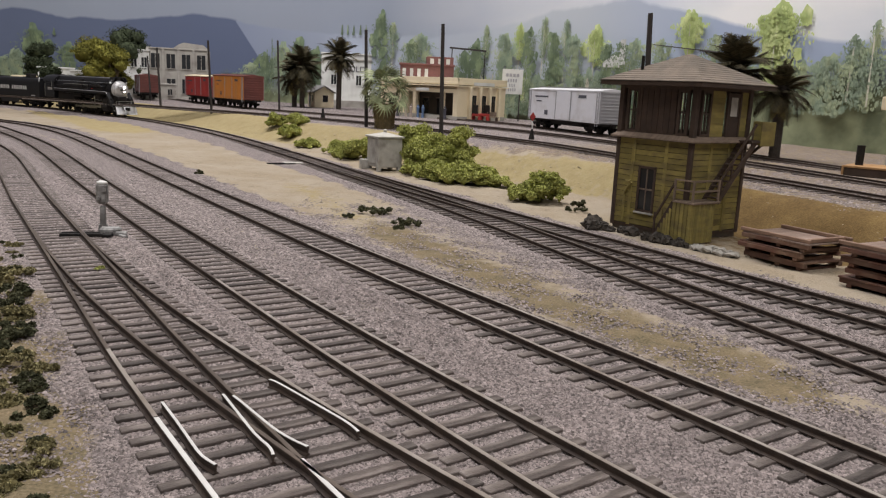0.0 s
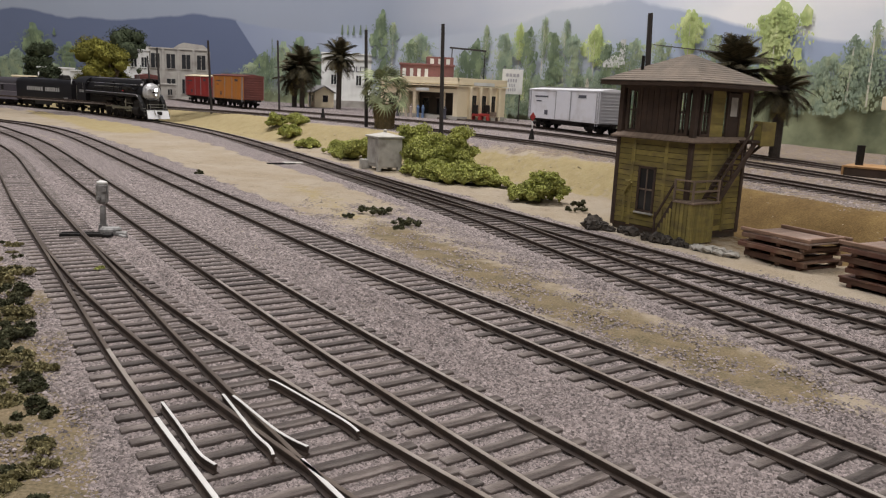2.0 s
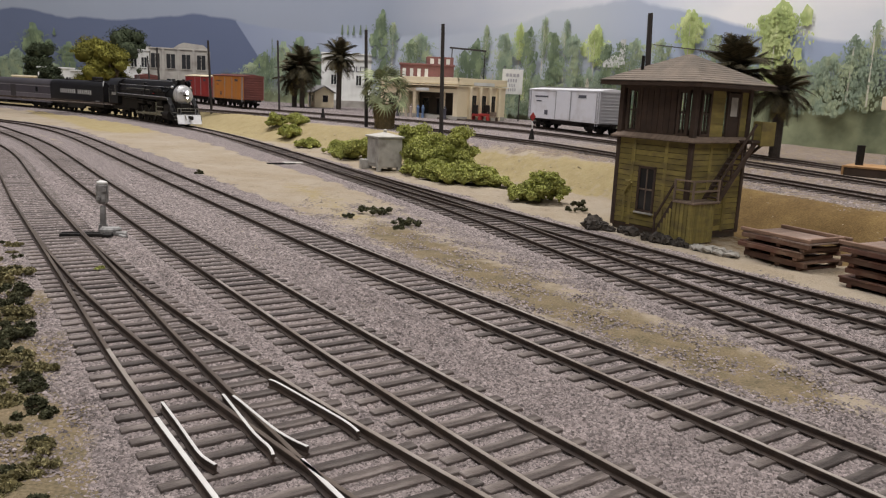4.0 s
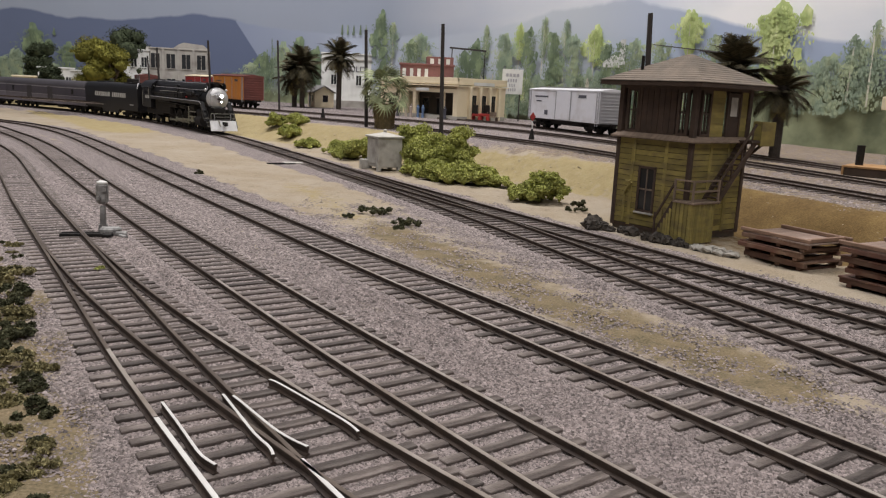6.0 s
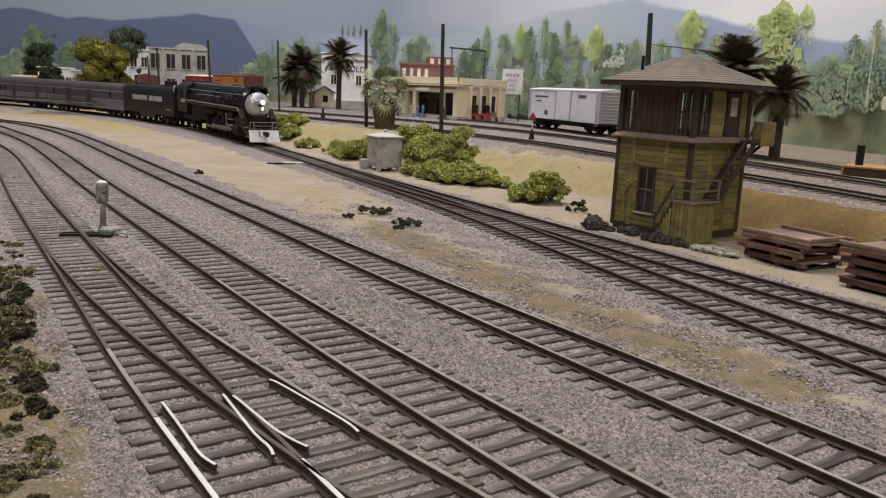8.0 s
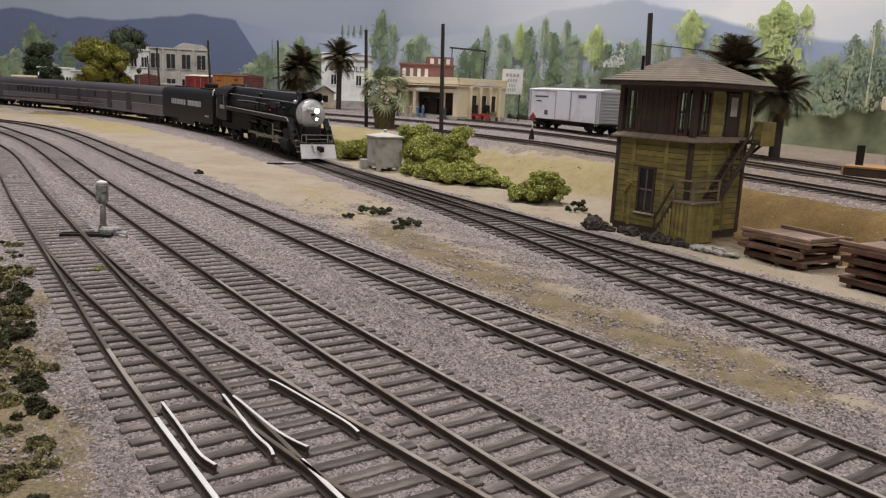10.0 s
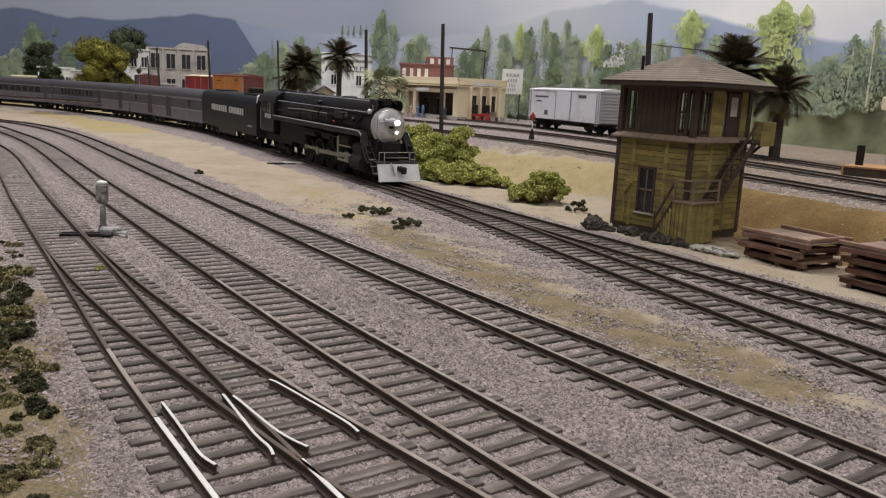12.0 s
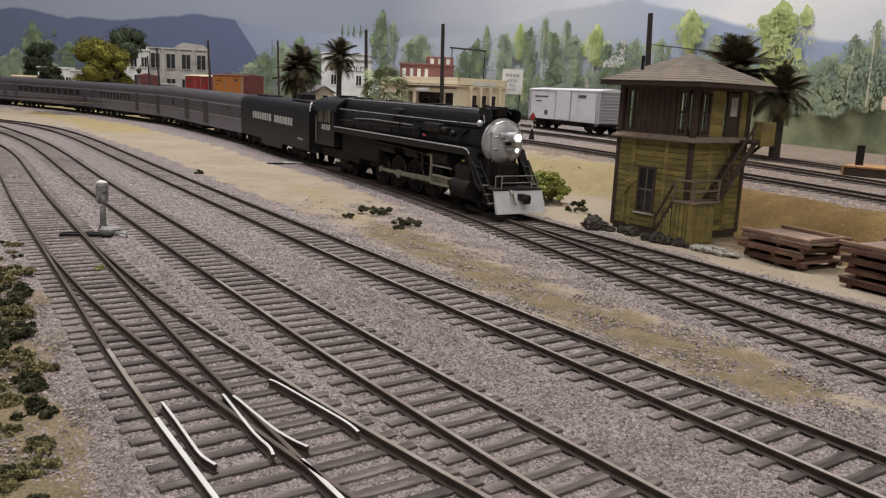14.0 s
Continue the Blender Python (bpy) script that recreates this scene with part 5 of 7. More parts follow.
M["grey_wall"] = material("weathered_grey_factory_wall", (0.42, 0.4, 0.36), (0.33, 0.31, 0.28), 0.4, 0.9, spots=(0.25, 0.23, 0.21), sscale=0.4)
M["brick"] = material("dull_red_brick", (0.22, 0.095, 0.09), (0.17, 0.08, 0.075), 2, 0.9)
M["pole"] = material("creosoted_pole", (0.05, 0.042, 0.04), (0.03, 0.026, 0.025), 2, 0.85, bump=0.2, stretch=(1, 1, 0.2))
M["slate"] = material("grey_roof_sheet", (0.25, 0.24, 0.23), (0.18, 0.17, 0.165), 0.8, 0.8)
M["bar"] = material("dark_lettering_bar", (0.08, 0.08, 0.1), (0.06, 0.06, 0.08), 2, 0.7)


def freight_car(x, y, rz, length, height, side, end, roof, label, ribs=0, door=2.4):
    z = float(yard_z(uv(x, y)[0])) + 0.02
    t = thing("freight_car", x, y, z, rz, label, "freight car", group="cars in the yard")
    h, w = length / 2, 1.5
    part("body", box(B(), (0, 0, (1.05 + height - 0.3) / 2), (length, 2 * w, height - 0.3 - 1.05), 0.03), side, t)
    for e in (-1, 1):
        en = part("end", box(B(), (e * (h + 0.02), 0, (1.05 + height - 0.3) / 2), (0.06, 2 * w - 0.1, height - 1.4)), end, t)
        for k in range(10):
            part("end_rib", box(B(), (e * (h + 0.07), 0, 1.2 + (height - 1.65) / 9 * k), (0.07, 2 * w - 0.3, 0.13), 0.02), end, en)
    part("roof", prism(B(), [(-w - 0.05, height - 0.33), (-w - 0.05, height - 0.22), (0, height), (w + 0.05, height - 0.22), (w + 0.05, height - 0.33)], -h - 0.1, h + 0.1), roof, t)
    bm = box(B(), (0, 0, height + 0.06), (length, 0.5, 0.06))
    part("roof_walk", bm, M["slate"], t)
    for s in (-1, 1):
        part("door", box(B(), (0.4, s * (w + 0.03), (1.1 + height - 0.4) / 2), (door, 0.07, height - 1.55), 0.02), side, t)
        for xx in (0.4 - door / 2 - 0.1, 0.4 + door / 2 + 0.1):
            part("door_track_bar", box(B(), (xx, s * (w + 0.05), (1.1 + height - 0.4) / 2), (0.07, 0.06, height - 1.6)), M["grey_car"], t)
        for k in range(ribs):
            xx = -h + length / (ribs + 1) * (k + 1)
            if abs(xx - 0.4) > door / 2 + 0.3:
                part("side_rib", box(B(), (xx, s * (w + 0.02), (1.1 + height - 0.4) / 2), (0.08, 0.05, height - 1.6)), side, t)
        for e in (-1, 1):
            bm = B()
            for q in (0, 0.4):
                box(bm, (e * (h - 0.1 - q), s * (w + 0.06), (1.0 + height - 0.6) / 2), (0.05, 0.05, height - 1.2))
            for k in range(7):
                box(bm, (e * (h - 0.3), s * (w + 0.06), 1.2 + 0.4 * k), (0.4, 0.04, 0.04))
            part("ladder", bm, M["grey_car"], t)
        # unreadable lettering as plain bars
        for bx, bz, bw, bh in ((-0.3 * length, height - 1.0, 0.2 * length, 0.16), (-0.34 * length, height - 1.5, 0.08 * length, 0.12), (0.28 * length, height - 0.85, 0.1 * length, 0.3), (-0.22 * length, 1.75, 0.05 * length, 0.5)):
            part("lettering_bar", box(B(), (bx * -s, s * (w + 0.012), bz), (bw, 0.02, bh)), M["bar"], t)
    bm = B()
    box(bm, (0, 0, 0.95), (length, 2.3, 0.22))
    box(bm, (0, 0, 0.72), (length * 0.45, 1.8, 0.35), 0.05)
    for e in (-1, 1):
        box(bm, (e * (h + 0.35), 0, 0.85), (0.6, 0.25, 0.3))
    part("underframe", bm, M["frame_black"], t)
    for e in (-1, 1):
        truck(t, e * (h - 1.9), 0.42, (-0.85, 0.85))
    return t


freight_car(13.2, 86.4, -69, 15.2, 4.45, M["white_car"], M["grey_car"], M["white_car"], "white refrigerator car standing on the yard track", ribs=0, door=3.0)
freight_car(-30.4, 116.2, -53, 11.2, 4.5, M["orange"], M["car_brown"], M["car_brown"], "orange freight car with red-brown ends and roof", ribs=6)
freight_car(-37.8, 126.2, -54, 11.6, 4.3, M["car_red"], M["car_red"], M["cream"], "bright red freight car with a pale roof", ribs=5)
freight_car(-50.6, 135.5, -64, 9.0, 4.0, M["car_brown"], M["car_brown"], M["car_brown"], "dark red-brown freight car far down the yard", ribs=5)


# ---- depot ----
def depot():
    t = thing("depot", 1.0, 106.0, 1.85, -45, "low cream stucco depot with an open porch and pilasters", "station building")
    # local x runs back along the left front, y along the side
    L, W, H = 15.5, 9.4, 5.35
    part("wall", box(B(), (-13.0, W / 2, H / 2 - 0.4), (5.0, W, H - 0.8)), M["cream"], t)
    part("wall", box(B(), (-5.25, W / 2 + 1.5, H / 2 - 0.4), (10.5, W - 3.0, H - 0.8)), M["cream"], t)
    part("wall", box(B(), (-0.2, 1.5, H / 2 - 0.4), (0.4, 3.0, H - 0.8)), M["cream"], t)
    part("porch_wall", box(B(), (-5.5, 2.93, 2.0), (9.8, 0.1, 4.0)), M["interior"], t, "dark boarded back wall of the porch")
    for x in (-9.0, -6.2, -3.0):
        w = part("porch_door", box(B(), (x, 2.85, 1.4), (1.1, 0.08, 2.6), 0.02), M["glass"], t)
        part("frame", box(B(), (x, 2.8, 2.75), (1.3, 0.06, 0.12)), M["old_wood"], w)
    part("roof", box(B(), (-L / 2, W / 2, H - 0.55), (L + 0.3, W + 0.3, 0.35), 0.03), M["cream"], t)
    bm = B()
    for y0, y1, x0, x1 in ((-0.12, 0.1, -L, 0.12), (W - 0.1, W + 0.12, -L, 0.12), (-0.12, W + 0.12, -0.1, 0.12), (-0.12, W + 0.12, -L - 0.1, -L + 0.1)):
        box(bm, ((x0 + x1) / 2, (y0 + y1) / 2, H - 0.3), (x1 - x0, y1 - y0, 0.9), 0.02)
    part("parapet", bm, M["cream"], t)
    part("cornice", box(B(), (-L / 2, -0.2, H - 0.9), (L + 0.4, 0.25, 0.14)), M["cream"], t)
    part("cornice", box(B(), (0.2, W / 2, H - 0.9), (0.25, W + 0.4, 0.14)), M["cream"], t)
    part("lintel", box(B(), (-5.4, 0.25, 3.75), (10.4, 0.5, 0.5), 0.03), M["cream"], t)
    for x in (-0.45, -3.0, -8.4, -10.2):
        part("porch_pier", box(B(), (x, 0.25, 1.8), (0.8 if x > -1 else 0.55, 0.5, 3.6), 0.03), M["cream"], t)
    for x in (-12.9,):
        w = part("window", box(B(), (x, -0.02, 1.9), (1.5, 0.1, 1.9)), M["glass"], t)
        part("frame", box(B(), (x, -0.06, 1.9), (0.1, 0.06, 1.9)), M["brown"], w)
    for k in range(4):
        y = 2.1 + 1.9 * k
        part("pilaster", box(B(), (0.25, y, 2.2), (0.5, 0.42, 4.3), 0.03), M["cream"], t)
    for k in range(3):
        y = 3.05 + 1.9 * k
        w = part("window", box(B(), (0.02, y, 2.0), (0.1, 0.95, 2.6)), M["glass"], t, "tall dark window between pilasters")
        part("frame", box(B(), (0.08, y, 2.0), (0.06, 0.08, 2.6)), M["brown"], w)
        part("frame", box(B(), (0.08, y, 2.2), (0.06, 0.95, 0.08)), M["brown"], w)
    part("name_board", box(B(), (0.3, W / 2, H - 0.55), (0.06, 4.0, 0.4)), M["white_wall"], t)
    part("sign_board", box(B(), (-6.6, -0.2, 3.85), (2.6, 0.06, 0.42)), M["white_wall"], t)
    # skirting of dark base
    part("plinth", box(B(), (-L / 2, W / 2, 0.25), (L + 0.1, W + 0.1, 0.5)), M["grey_wall"], t)
    # wagon and luggage before the side
    c = thing("baggage_cart", 4.2, 107.6, 1.87, 45, "small red baggage cart before the depot", "cart")
    part("bed", box(B(), (0, 0, 0.8), (2.4, 1.0, 0.35), 0.03), M["car_red"], c)
    for x in (-0.8, 0.8):
        for y in (-0.55, 0.55):
            part("wheel", cyl(B(), (x, y - 0.04, 0.35), (x, y + 0.04, 0.35), 0.35, seg=14), M["car_red"], c)
    part("rail", box(B(), (-1.15, 0, 1.5), (0.08, 1.0, 1.2), 0.02), M["frame_black"], c)
    part("rail", box(B(), (1.15, 0, 1.5), (0.08, 1.0, 1.2), 0.02), M["frame_black"], c)
    b = thing("bench", 5.9, 108.6, 1.87, 45, "plain wooden bench before the depot windows", "bench")
    part("seat", box(B(), (0, 0, 0.5), (1.8, 0.5, 0.1), 0.02), M["old_wood"], b)
    part("backrest", box(B(), (0, 0.25, 0.9), (1.8, 0.08, 0.6), 0.02), M["old_wood"], b)
    for x in (-0.75, 0.75):
        part("leg", box(B(), (x, 0, 0.23), (0.1, 0.45, 0.46)), M["old_wood"], b)


depot()


def figurine(x, y, mat, label):
    """A tiny painted model figure, one plain shape."""
    bm = B()
    cyl(bm, (0, 0, 0), (0, 0, 0.85), 0.2, 0.16, 10)
    cyl(bm, (0, 0, 0.8), (0, 0, 1.4), 0.17, 0.24, 10)
    cyl(bm, (0, 0, 1.38), (0, 0, 1.5), 0.24, 0.1, 10)
    ball(bm, (0, 0, 1.62), 0.13)
    ob = part("figurine", bm, mat, None, smooth=True)
    ob.matrix_basis = pose(x * S, y * S, z_of(x, y) * S)
    tagged(ob, label, "figurine", "model figures at the depot")


blue = material("blue_painted_figure", (0.13, 0.21, 0.36), (0.09, 0.14, 0.25), 2, 0.7)
pale = material("pale_painted_figure", (0.5, 0.42, 0.36), (0.38, 0.3, 0.26), 2, 0.7)
for x, y, m, lab in ((-3.6, 110.2, blue, "tiny blue painted figure on the depot porch"), (-4.3, 110.9, blue, "tiny blue painted figure on the depot porch"), (-5.3, 111.6, pale, "tiny pale painted figure on the depot porch"),
                     (-6.0, 111.9, pale, "tiny pale painted figure on the depot porch"), (-7.2, 112.8, M["bar"], "tiny dark painted figure beside the depot porch"), (-0.6, 107.2, M["bar"], "tiny dark painted figure beside the porch pier")):
    figurine(x, y, m, lab)


# ---- buildings behind the yard ----
def block(name, x, y, z, rz, l, w, h, mat, label, rows, cols, win=(0.9, 1.6), roof=None, sides=2, trim=None):
    """A plain block with a parapet, windows that stand in it one by one, on its front (-y) and its right end (+x)."""
    t = thing(name, x, y, z, rz, label, "building", group="buildings behind the yard")
    part("wall", box(B(), (0, w / 2, h / 2), (l, w, h), 0.03), mat, t)
    part("roof", box(B(), (0, w / 2, h + 0.1), (l + 0.3, w + 0.3, 0.25), 0.03), roof or mat, t)
    for r in range(rows):
        for c in range(cols):
            xx = -l / 2 + l / cols * (c + 0.5)
            zz = h / rows * (r + 0.52)
            o = part("window", box(B(), (xx, -0.01, zz), (win[0], 0.08, win[1])), M["glass"], t)
            part("frame", box(B(), (xx, -0.05, zz), (0.08, 0.05, win[1])), trim or mat, o)
            part("sill", box(B(), (xx, -0.08, zz - win[1] / 2 - 0.06), (win[0] + 0.2, 0.16, 0.12)), trim or mat, o)
    if sides > 1:
        n = max(1, int(w / 3))
        for r in range(rows):
            for c in range(n):
                yy, zz = w / n * (c + 0.5), h / rows * (r + 0.52)
                part("window", box(B(), (l / 2 + 0.01, yy, zz), (0.08, win[0], win[1])), M["glass"], t)
    return t


f = block("factory_building", -50.6, 151.5, 1.8, 18.4, 10.8, 5, 9.0, M["grey_wall"], "weathered grey factory with tall dark windows and a gabled end", 2, 4, (1.5, 2.6))
for k in range(5):
    part("pilaster", box(B(), (-5.4 + 2.7 * k, -0.15, 4.5), (0.5, 0.3, 9.0), 0.03), M["grey_wall"], f)
part("gable", prism(B(), [(-1, 9.1), (5.6, 9.1), (4.5, 10.0), (1.0, 10.3), (0, 9.9)], -0.1, 0.5, "y"), M["grey_wall"], f)
block("white_building", -57.3, 147.4, 1.8, 20, 5.2, 4, 8.4, M["white_wall"], "small white block with square dark windows", 2, 3, (0.9, 1.7))
block("low_shop", -52.5, 140.5, 1.8, 20, 9.5, 3, 2.6, M["grey_wall"], "low grey lineside building with small windows", 1, 5, (0.7, 1.0))
g = block("warehouse", -19.0, 148.3, 1.8, 8, 9.0, 5, 9.4, M["white_wall"], "white warehouse wall with painted lettering", 1, 2, (0.9, 1.7))


def writing(text, size, mat, parent, m):
    c = bpy.data.curves.new("writing", "FONT")
    c.body, c.size, c.extrude, c.align_x = text, size * S, 0.01 * S, "CENTER"
    c.materials.append(mat)
    o = new("writing", c)
    o.parent = parent
    o.matrix_basis = m
    return o


writing("GOLD", 1.45, M["bar"], g, pose(1.4 * S, -0.06 * S, 6.4 * S, 90, 0, 0))
part("moulding", box(B(), (0, -0.08, 8.5), (9.2, 0.2, 0.2)), M["grey_wall"], g)
part("loading_dock", box(B(), (2.0, -1.2, 0.6), (9.0, 2.2, 1.2), 0.03), M["grey_wall"], g)
h = block("brick_building", -3.6, 122.0, 1.8, 4, 8.0, 3.5, 7.4, M["brick"], "dull red brick block with pale tall windows", 1, 5, (0.7, 1.5), trim=M["white_wall"])
part("upper_block", box(B(), (1.9, 1.6, 7.6), (4.0, 3.0, 2.2), 0.03), M["brick"], h)
for k in range(3):
    part("pale_window", box(B(), (0.7 + 1.2 * k, 0.08, 7.6), (0.55, 0.06, 1.6)), M["white_wall"], h)
for k in range(4):
    part("pale_window", box(B(), (-3.4 + 1.1 * k, -0.06, 6.2), (0.5, 0.06, 1.3)), M["white_wall"], h)

# yellow crossing house with a gable roof
c = thing("crossing_house", -22.0, 138.2, 1.85, 28, "small pale yellow gabled house beside the tracks", "house")
part("wall", box(B(), (0, 0, 1.25), (3.4, 3.6, 2.5), 0.02), M["cream"], c)
part("gable", prism(B(), [(-1.7, 2.5), (1.7, 2.5), (0, 3.5)], -1.78, 1.78, "y"), M["cream"], c)
for s in (-1, 1):
    part("roof_slope", box(B(), (s * 0.98, 0, 3.06), (2.3, 4.2, 0.12), ry=s * 30), M["slate"], c)
part("window", box(B(), (0.2, -1.81, 1.5), (0.9, 0.06, 1.1)), M["glass"], c)
part("window", box(B(), (-1.72, -0.7, 1.5), (0.06, 0.7, 1.1)), M["glass"], c)
part("door", box(B(), (-1.72, 0.7, 1.1), (0.06, 0.9, 2.0)), M["slate"], c)

# billboard with unreadable writing
b = thing("billboard", 8.6, 114.0, 1.85, -12, "white lineside billboard with faded writing", "billboard")
part("board", box(B(), (0, 0, 5.4), (2.9, 0.12, 3.4), 0.02), M["white_wall"], b)
for k, (w, z) in enumerate(((2.0, 6.3), (1.4, 5.6), (1.0, 4.9), (1.2, 4.3))):
    for j in range(4):
        part("writing_bar", box(B(), (-w / 2 + w / 4 * (j + 0.5), -0.08, z), (w / 4 - 0.14, 0.03, 0.42)), M["grey_car"], b)
for x in (-1.1, 1.1):
    part("post", cyl(B(), (x, 0.15, 0), (x, 0.15, 5.5), 0.09, seg=8), M["pole"], b)

# pale shed and plank stack by the right end of the yard
s = thing("trackside_shed", 32.0, 53.2, 1.4, 28, "pale trackside shed with an overhanging roof", "shed")
part("wall", box(B(), (0.6, 1.0, 2.2), (3.4, 3.0, 4.4), 0.03), M["grey_wall"], s)
part("roof", box(B(), (0.4, 1.0, 4.75), (4.4, 3.8, 0.9), 0.05), M["cream"], s)
part("post", cyl(B(), (-1.0, -0.9, 0), (-1.0, -0.9, 4.4), 0.09, seg=8), M["orange"], s)
o = thing("plank_platform", 28.6, 50.6, 1.35, -40, "low stack of fresh orange-brown planks", "platform")
plank = material("fresh_plank", (0.42, 0.24, 0.1), (0.32, 0.18, 0.08), 1.5, 0.8, vary=0.15)
for k in range(9):
    part("plank", box(B(), (0, -1.6 + 0.4 * k, 0.75), (6.0, 0.37, 0.12), 0.01), plank, o)
    part("plank", box(B(), (-3.0 + 0.05, -1.6 + 0.4 * k, 0.35), (0.12, 0.37, 0.7), 0.01), plank, o)
part("frame", box(B(), (0, 0, 0.34), (5.7, 3.4, 0.68)), M["brown"], o)
d = thing("oil_drum", 26.6, 51.9, 1.4, 0, "dark upright drum beside the yard track", "drum")
bm = B()
cyl(bm, (0, 0, 0), (0, 0, 2.0), 0.24, seg=18)
for z in (0.6, 1.3, 1.97):
    cyl(bm, (0, 0, z), (0, 0, z + 0.05), 0.26, seg=18)
part("shell", bm, M["frame_black"], d, smooth=True)
part("lid", cyl(B(), (0, 0, 2.0), (0, 0, 2.03), 0.21, seg=18), M["frame_black"], d)

# red switch target on its stand, and low posts
w = thing("switch_stand", 7.2, 69.7, z_of(7.2, 69.7), 40, "switch stand with a red diamond target", "switch stand")
part("stand", cyl(B(), (0, 0, 0), (0, 0, 0.9), 0.28, 0.08, 6), M["frame_black"], w)
part("rod", cyl(B(), (0, 0, 0.9), (0, 0, 1.6), 0.05, seg=6), M["white_wall"], w)
part("target", box(B(), (0, 0, 1.95), (0.52, 0.05, 0.52), 0.01, ry=45), M["car_red"], w, "red diamond plate")
for x, y in ((-14.1, 90.3),):
    w = thing("switch_stand", x, y, z_of(x, y), 10, "low dark switch stand beside the yard track", "switch stand")
    part("stand", cyl(B(), (0, 0, 0), (0, 0, 0.7), 0.3, 0.16, 8), M["frame_black"], w)
    part("rod", cyl(B(), (0, 0, 0.7), (0, 0, 1.2), 0.12, seg=8), M["frame_black"], w)


# ---- line poles ----
def line_pole(x, y, h, r=0.17, lean=0.0):
    t = thing("line_pole", x, y, z_of(x, y) - 0.1, 35, "tall dark creosoted line pole beside the tracks", "utility pole", group="line poles")
    part("shaft", cyl(B(), (0, 0, 0), (lean, 0, h), r * 1.15, r * 0.9, 10), M["pole"], t, smooth=True)
    return t


for x, y, h, lean in ((-0.6, 67.9, 9.25, -0.3), (-28.96, 98.5, 8.7, -0.35), (-23.8, 113.3, 9.6, -0.3), (-8.0, 78.4, 9.2, -0.3), (-38.9, 109.0, 8.0, -0.35), (-48.5, 131.5, 7.2, -0.4), (15.6, 64.2, 10.5, -0.6)):
    line_pole(x, y, h, 0.22 if x > 10 else (0.16 if y < 80 else 0.14), lean)
y = thing("roof_gantry", -0.2, 124.8, 9.6, 0, "thin dark girder with a railing above the brick block", "gantry")
part("girder", box(B(), (2.6, 0, 2.3), (5.6, 0.3, 0.25), ry=3), M["pole"], y)
part("leg", cyl(B(), (0.2, 0, -2.0), (0.2, 0, 2.4), 0.09, seg=6), M["pole"], y)
part("leg", cyl(B(), (5.2, 0, -5.0), (5.2, 0, 2.2), 0.09, seg=6), M["pole"], y)
w = thing("line_wire", 0, 0, 0, 0, "sagging dark wires from the pole towards the tower", "wire")
for z, e in ((9.9, (12.9, 40.0, 8.1)), (8.4, (13.4, 42.0, 7.6))):
    part("wire", cyl(B(), (15.6, 64.2, z), e, 0.035, seg=5), M["pole"], w)


# ---- plants ----
def leaf_mat(name, a, b, vary=0.35):
    return material(name, a, b, 1.2, 0.85, vary=vary, spec=0.2)


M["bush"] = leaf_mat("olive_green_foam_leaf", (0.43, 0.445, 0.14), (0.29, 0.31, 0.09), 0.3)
# darker copy of the bush colour: the shade inside the foliage, put into colour
M["bush_core"] = leaf_mat("bush_inner_shade_tone", (0.33, 0.345, 0.1), (0.21, 0.225, 0.065))
M["tree_leaf"] = leaf_mat("yellow_green_tree_leaf", (0.215, 0.2, 0.04), (0.1, 0.1, 0.022), 0.45)
M["deep_leaf"] = leaf_mat("deep_green_leaf", (0.06, 0.075, 0.04), (0.03, 0.038, 0.022))
M["dark_leaf"] = leaf_mat("dark_green_leaf", (0.1, 0.1, 0.055), (0.055, 0.058, 0.032))
M["palm_leaf"] = leaf_mat("dark_date_palm_frond", (0.085, 0.072, 0.04), (0.042, 0.038, 0.024), 0.5)
M["dead_frond"] = leaf_mat("withered_olive_frond", (0.27, 0.22, 0.07), (0.15, 0.12, 0.045), 0.4)
M["fan_leaf"] = leaf_mat("pale_fan_palm_leaf", (0.34, 0.37, 0.22), (0.15, 0.18, 0.095), 0.6)
M["bark"] = material("palm_bark", (0.16, 0.12, 0.08), (0.08, 0.06, 0.04), 3, 0.9, bump=0.5, bscale=6)
M["dark_bark"] = material("dark_palm_bark", (0.07, 0.055, 0.045), (0.04, 0.032, 0.026), 3, 0.9, bump=0.5, bscale=6)
M["fan_thatch"] = material("fan_palm_thatch", (0.2, 0.15, 0.07), (0.12, 0.09, 0.045), 4, 0.9, bump=0.5, bscale=5)
M["turf_leaf"] = leaf_mat("dry_olive_tuft", (0.3, 0.26, 0.13), (0.16, 0.145, 0.075), 0.45)


def leaves(rng, blobs, count, size, flat=0.0):
    """Small ragged leaf clumps over and in a set of round masses (x, y, z, r)."""
    blobs = np.array(blobs, float)
    w = blobs[:, 3] ** 2
    pick = rng.choice(len(blobs), count, p=w / w.sum())
    d = rng.normal(size=(count, 3))
    d /= np.linalg.norm(d, axis=1)[:, None]
    d[:, 2] = np.abs(d[:, 2]) * 0.9 + 0.1 * d[:, 2]
    rad = blobs[pick, 3] * (0.74 + 0.62 * rng.random(count) ** 2)
    c = blobs[pick, :3] + d * rad[:, None] * np.array([1, 1, 0.9])
    a = rng.normal(size=(count, 3)) + d * 0.4
    a /= np.linalg.norm(a, axis=1)[:, None]
    b = np.cross(a, rng.normal(size=(count, 3)))
    b /= np.linalg.norm(b, axis=1)[:, None]
    s = size * (0.6 + 0.8 * rng.random(count))[:, None]
    v = np.stack([c - a * s, c + b * s * 0.6, c + a * s, c - b * s * 0.6 + d * s * 0.3], 1).reshape(-1, 3)
    f = np.arange(count * 4).reshape(-1, 4)
    return v.tolist(), f.tolist()


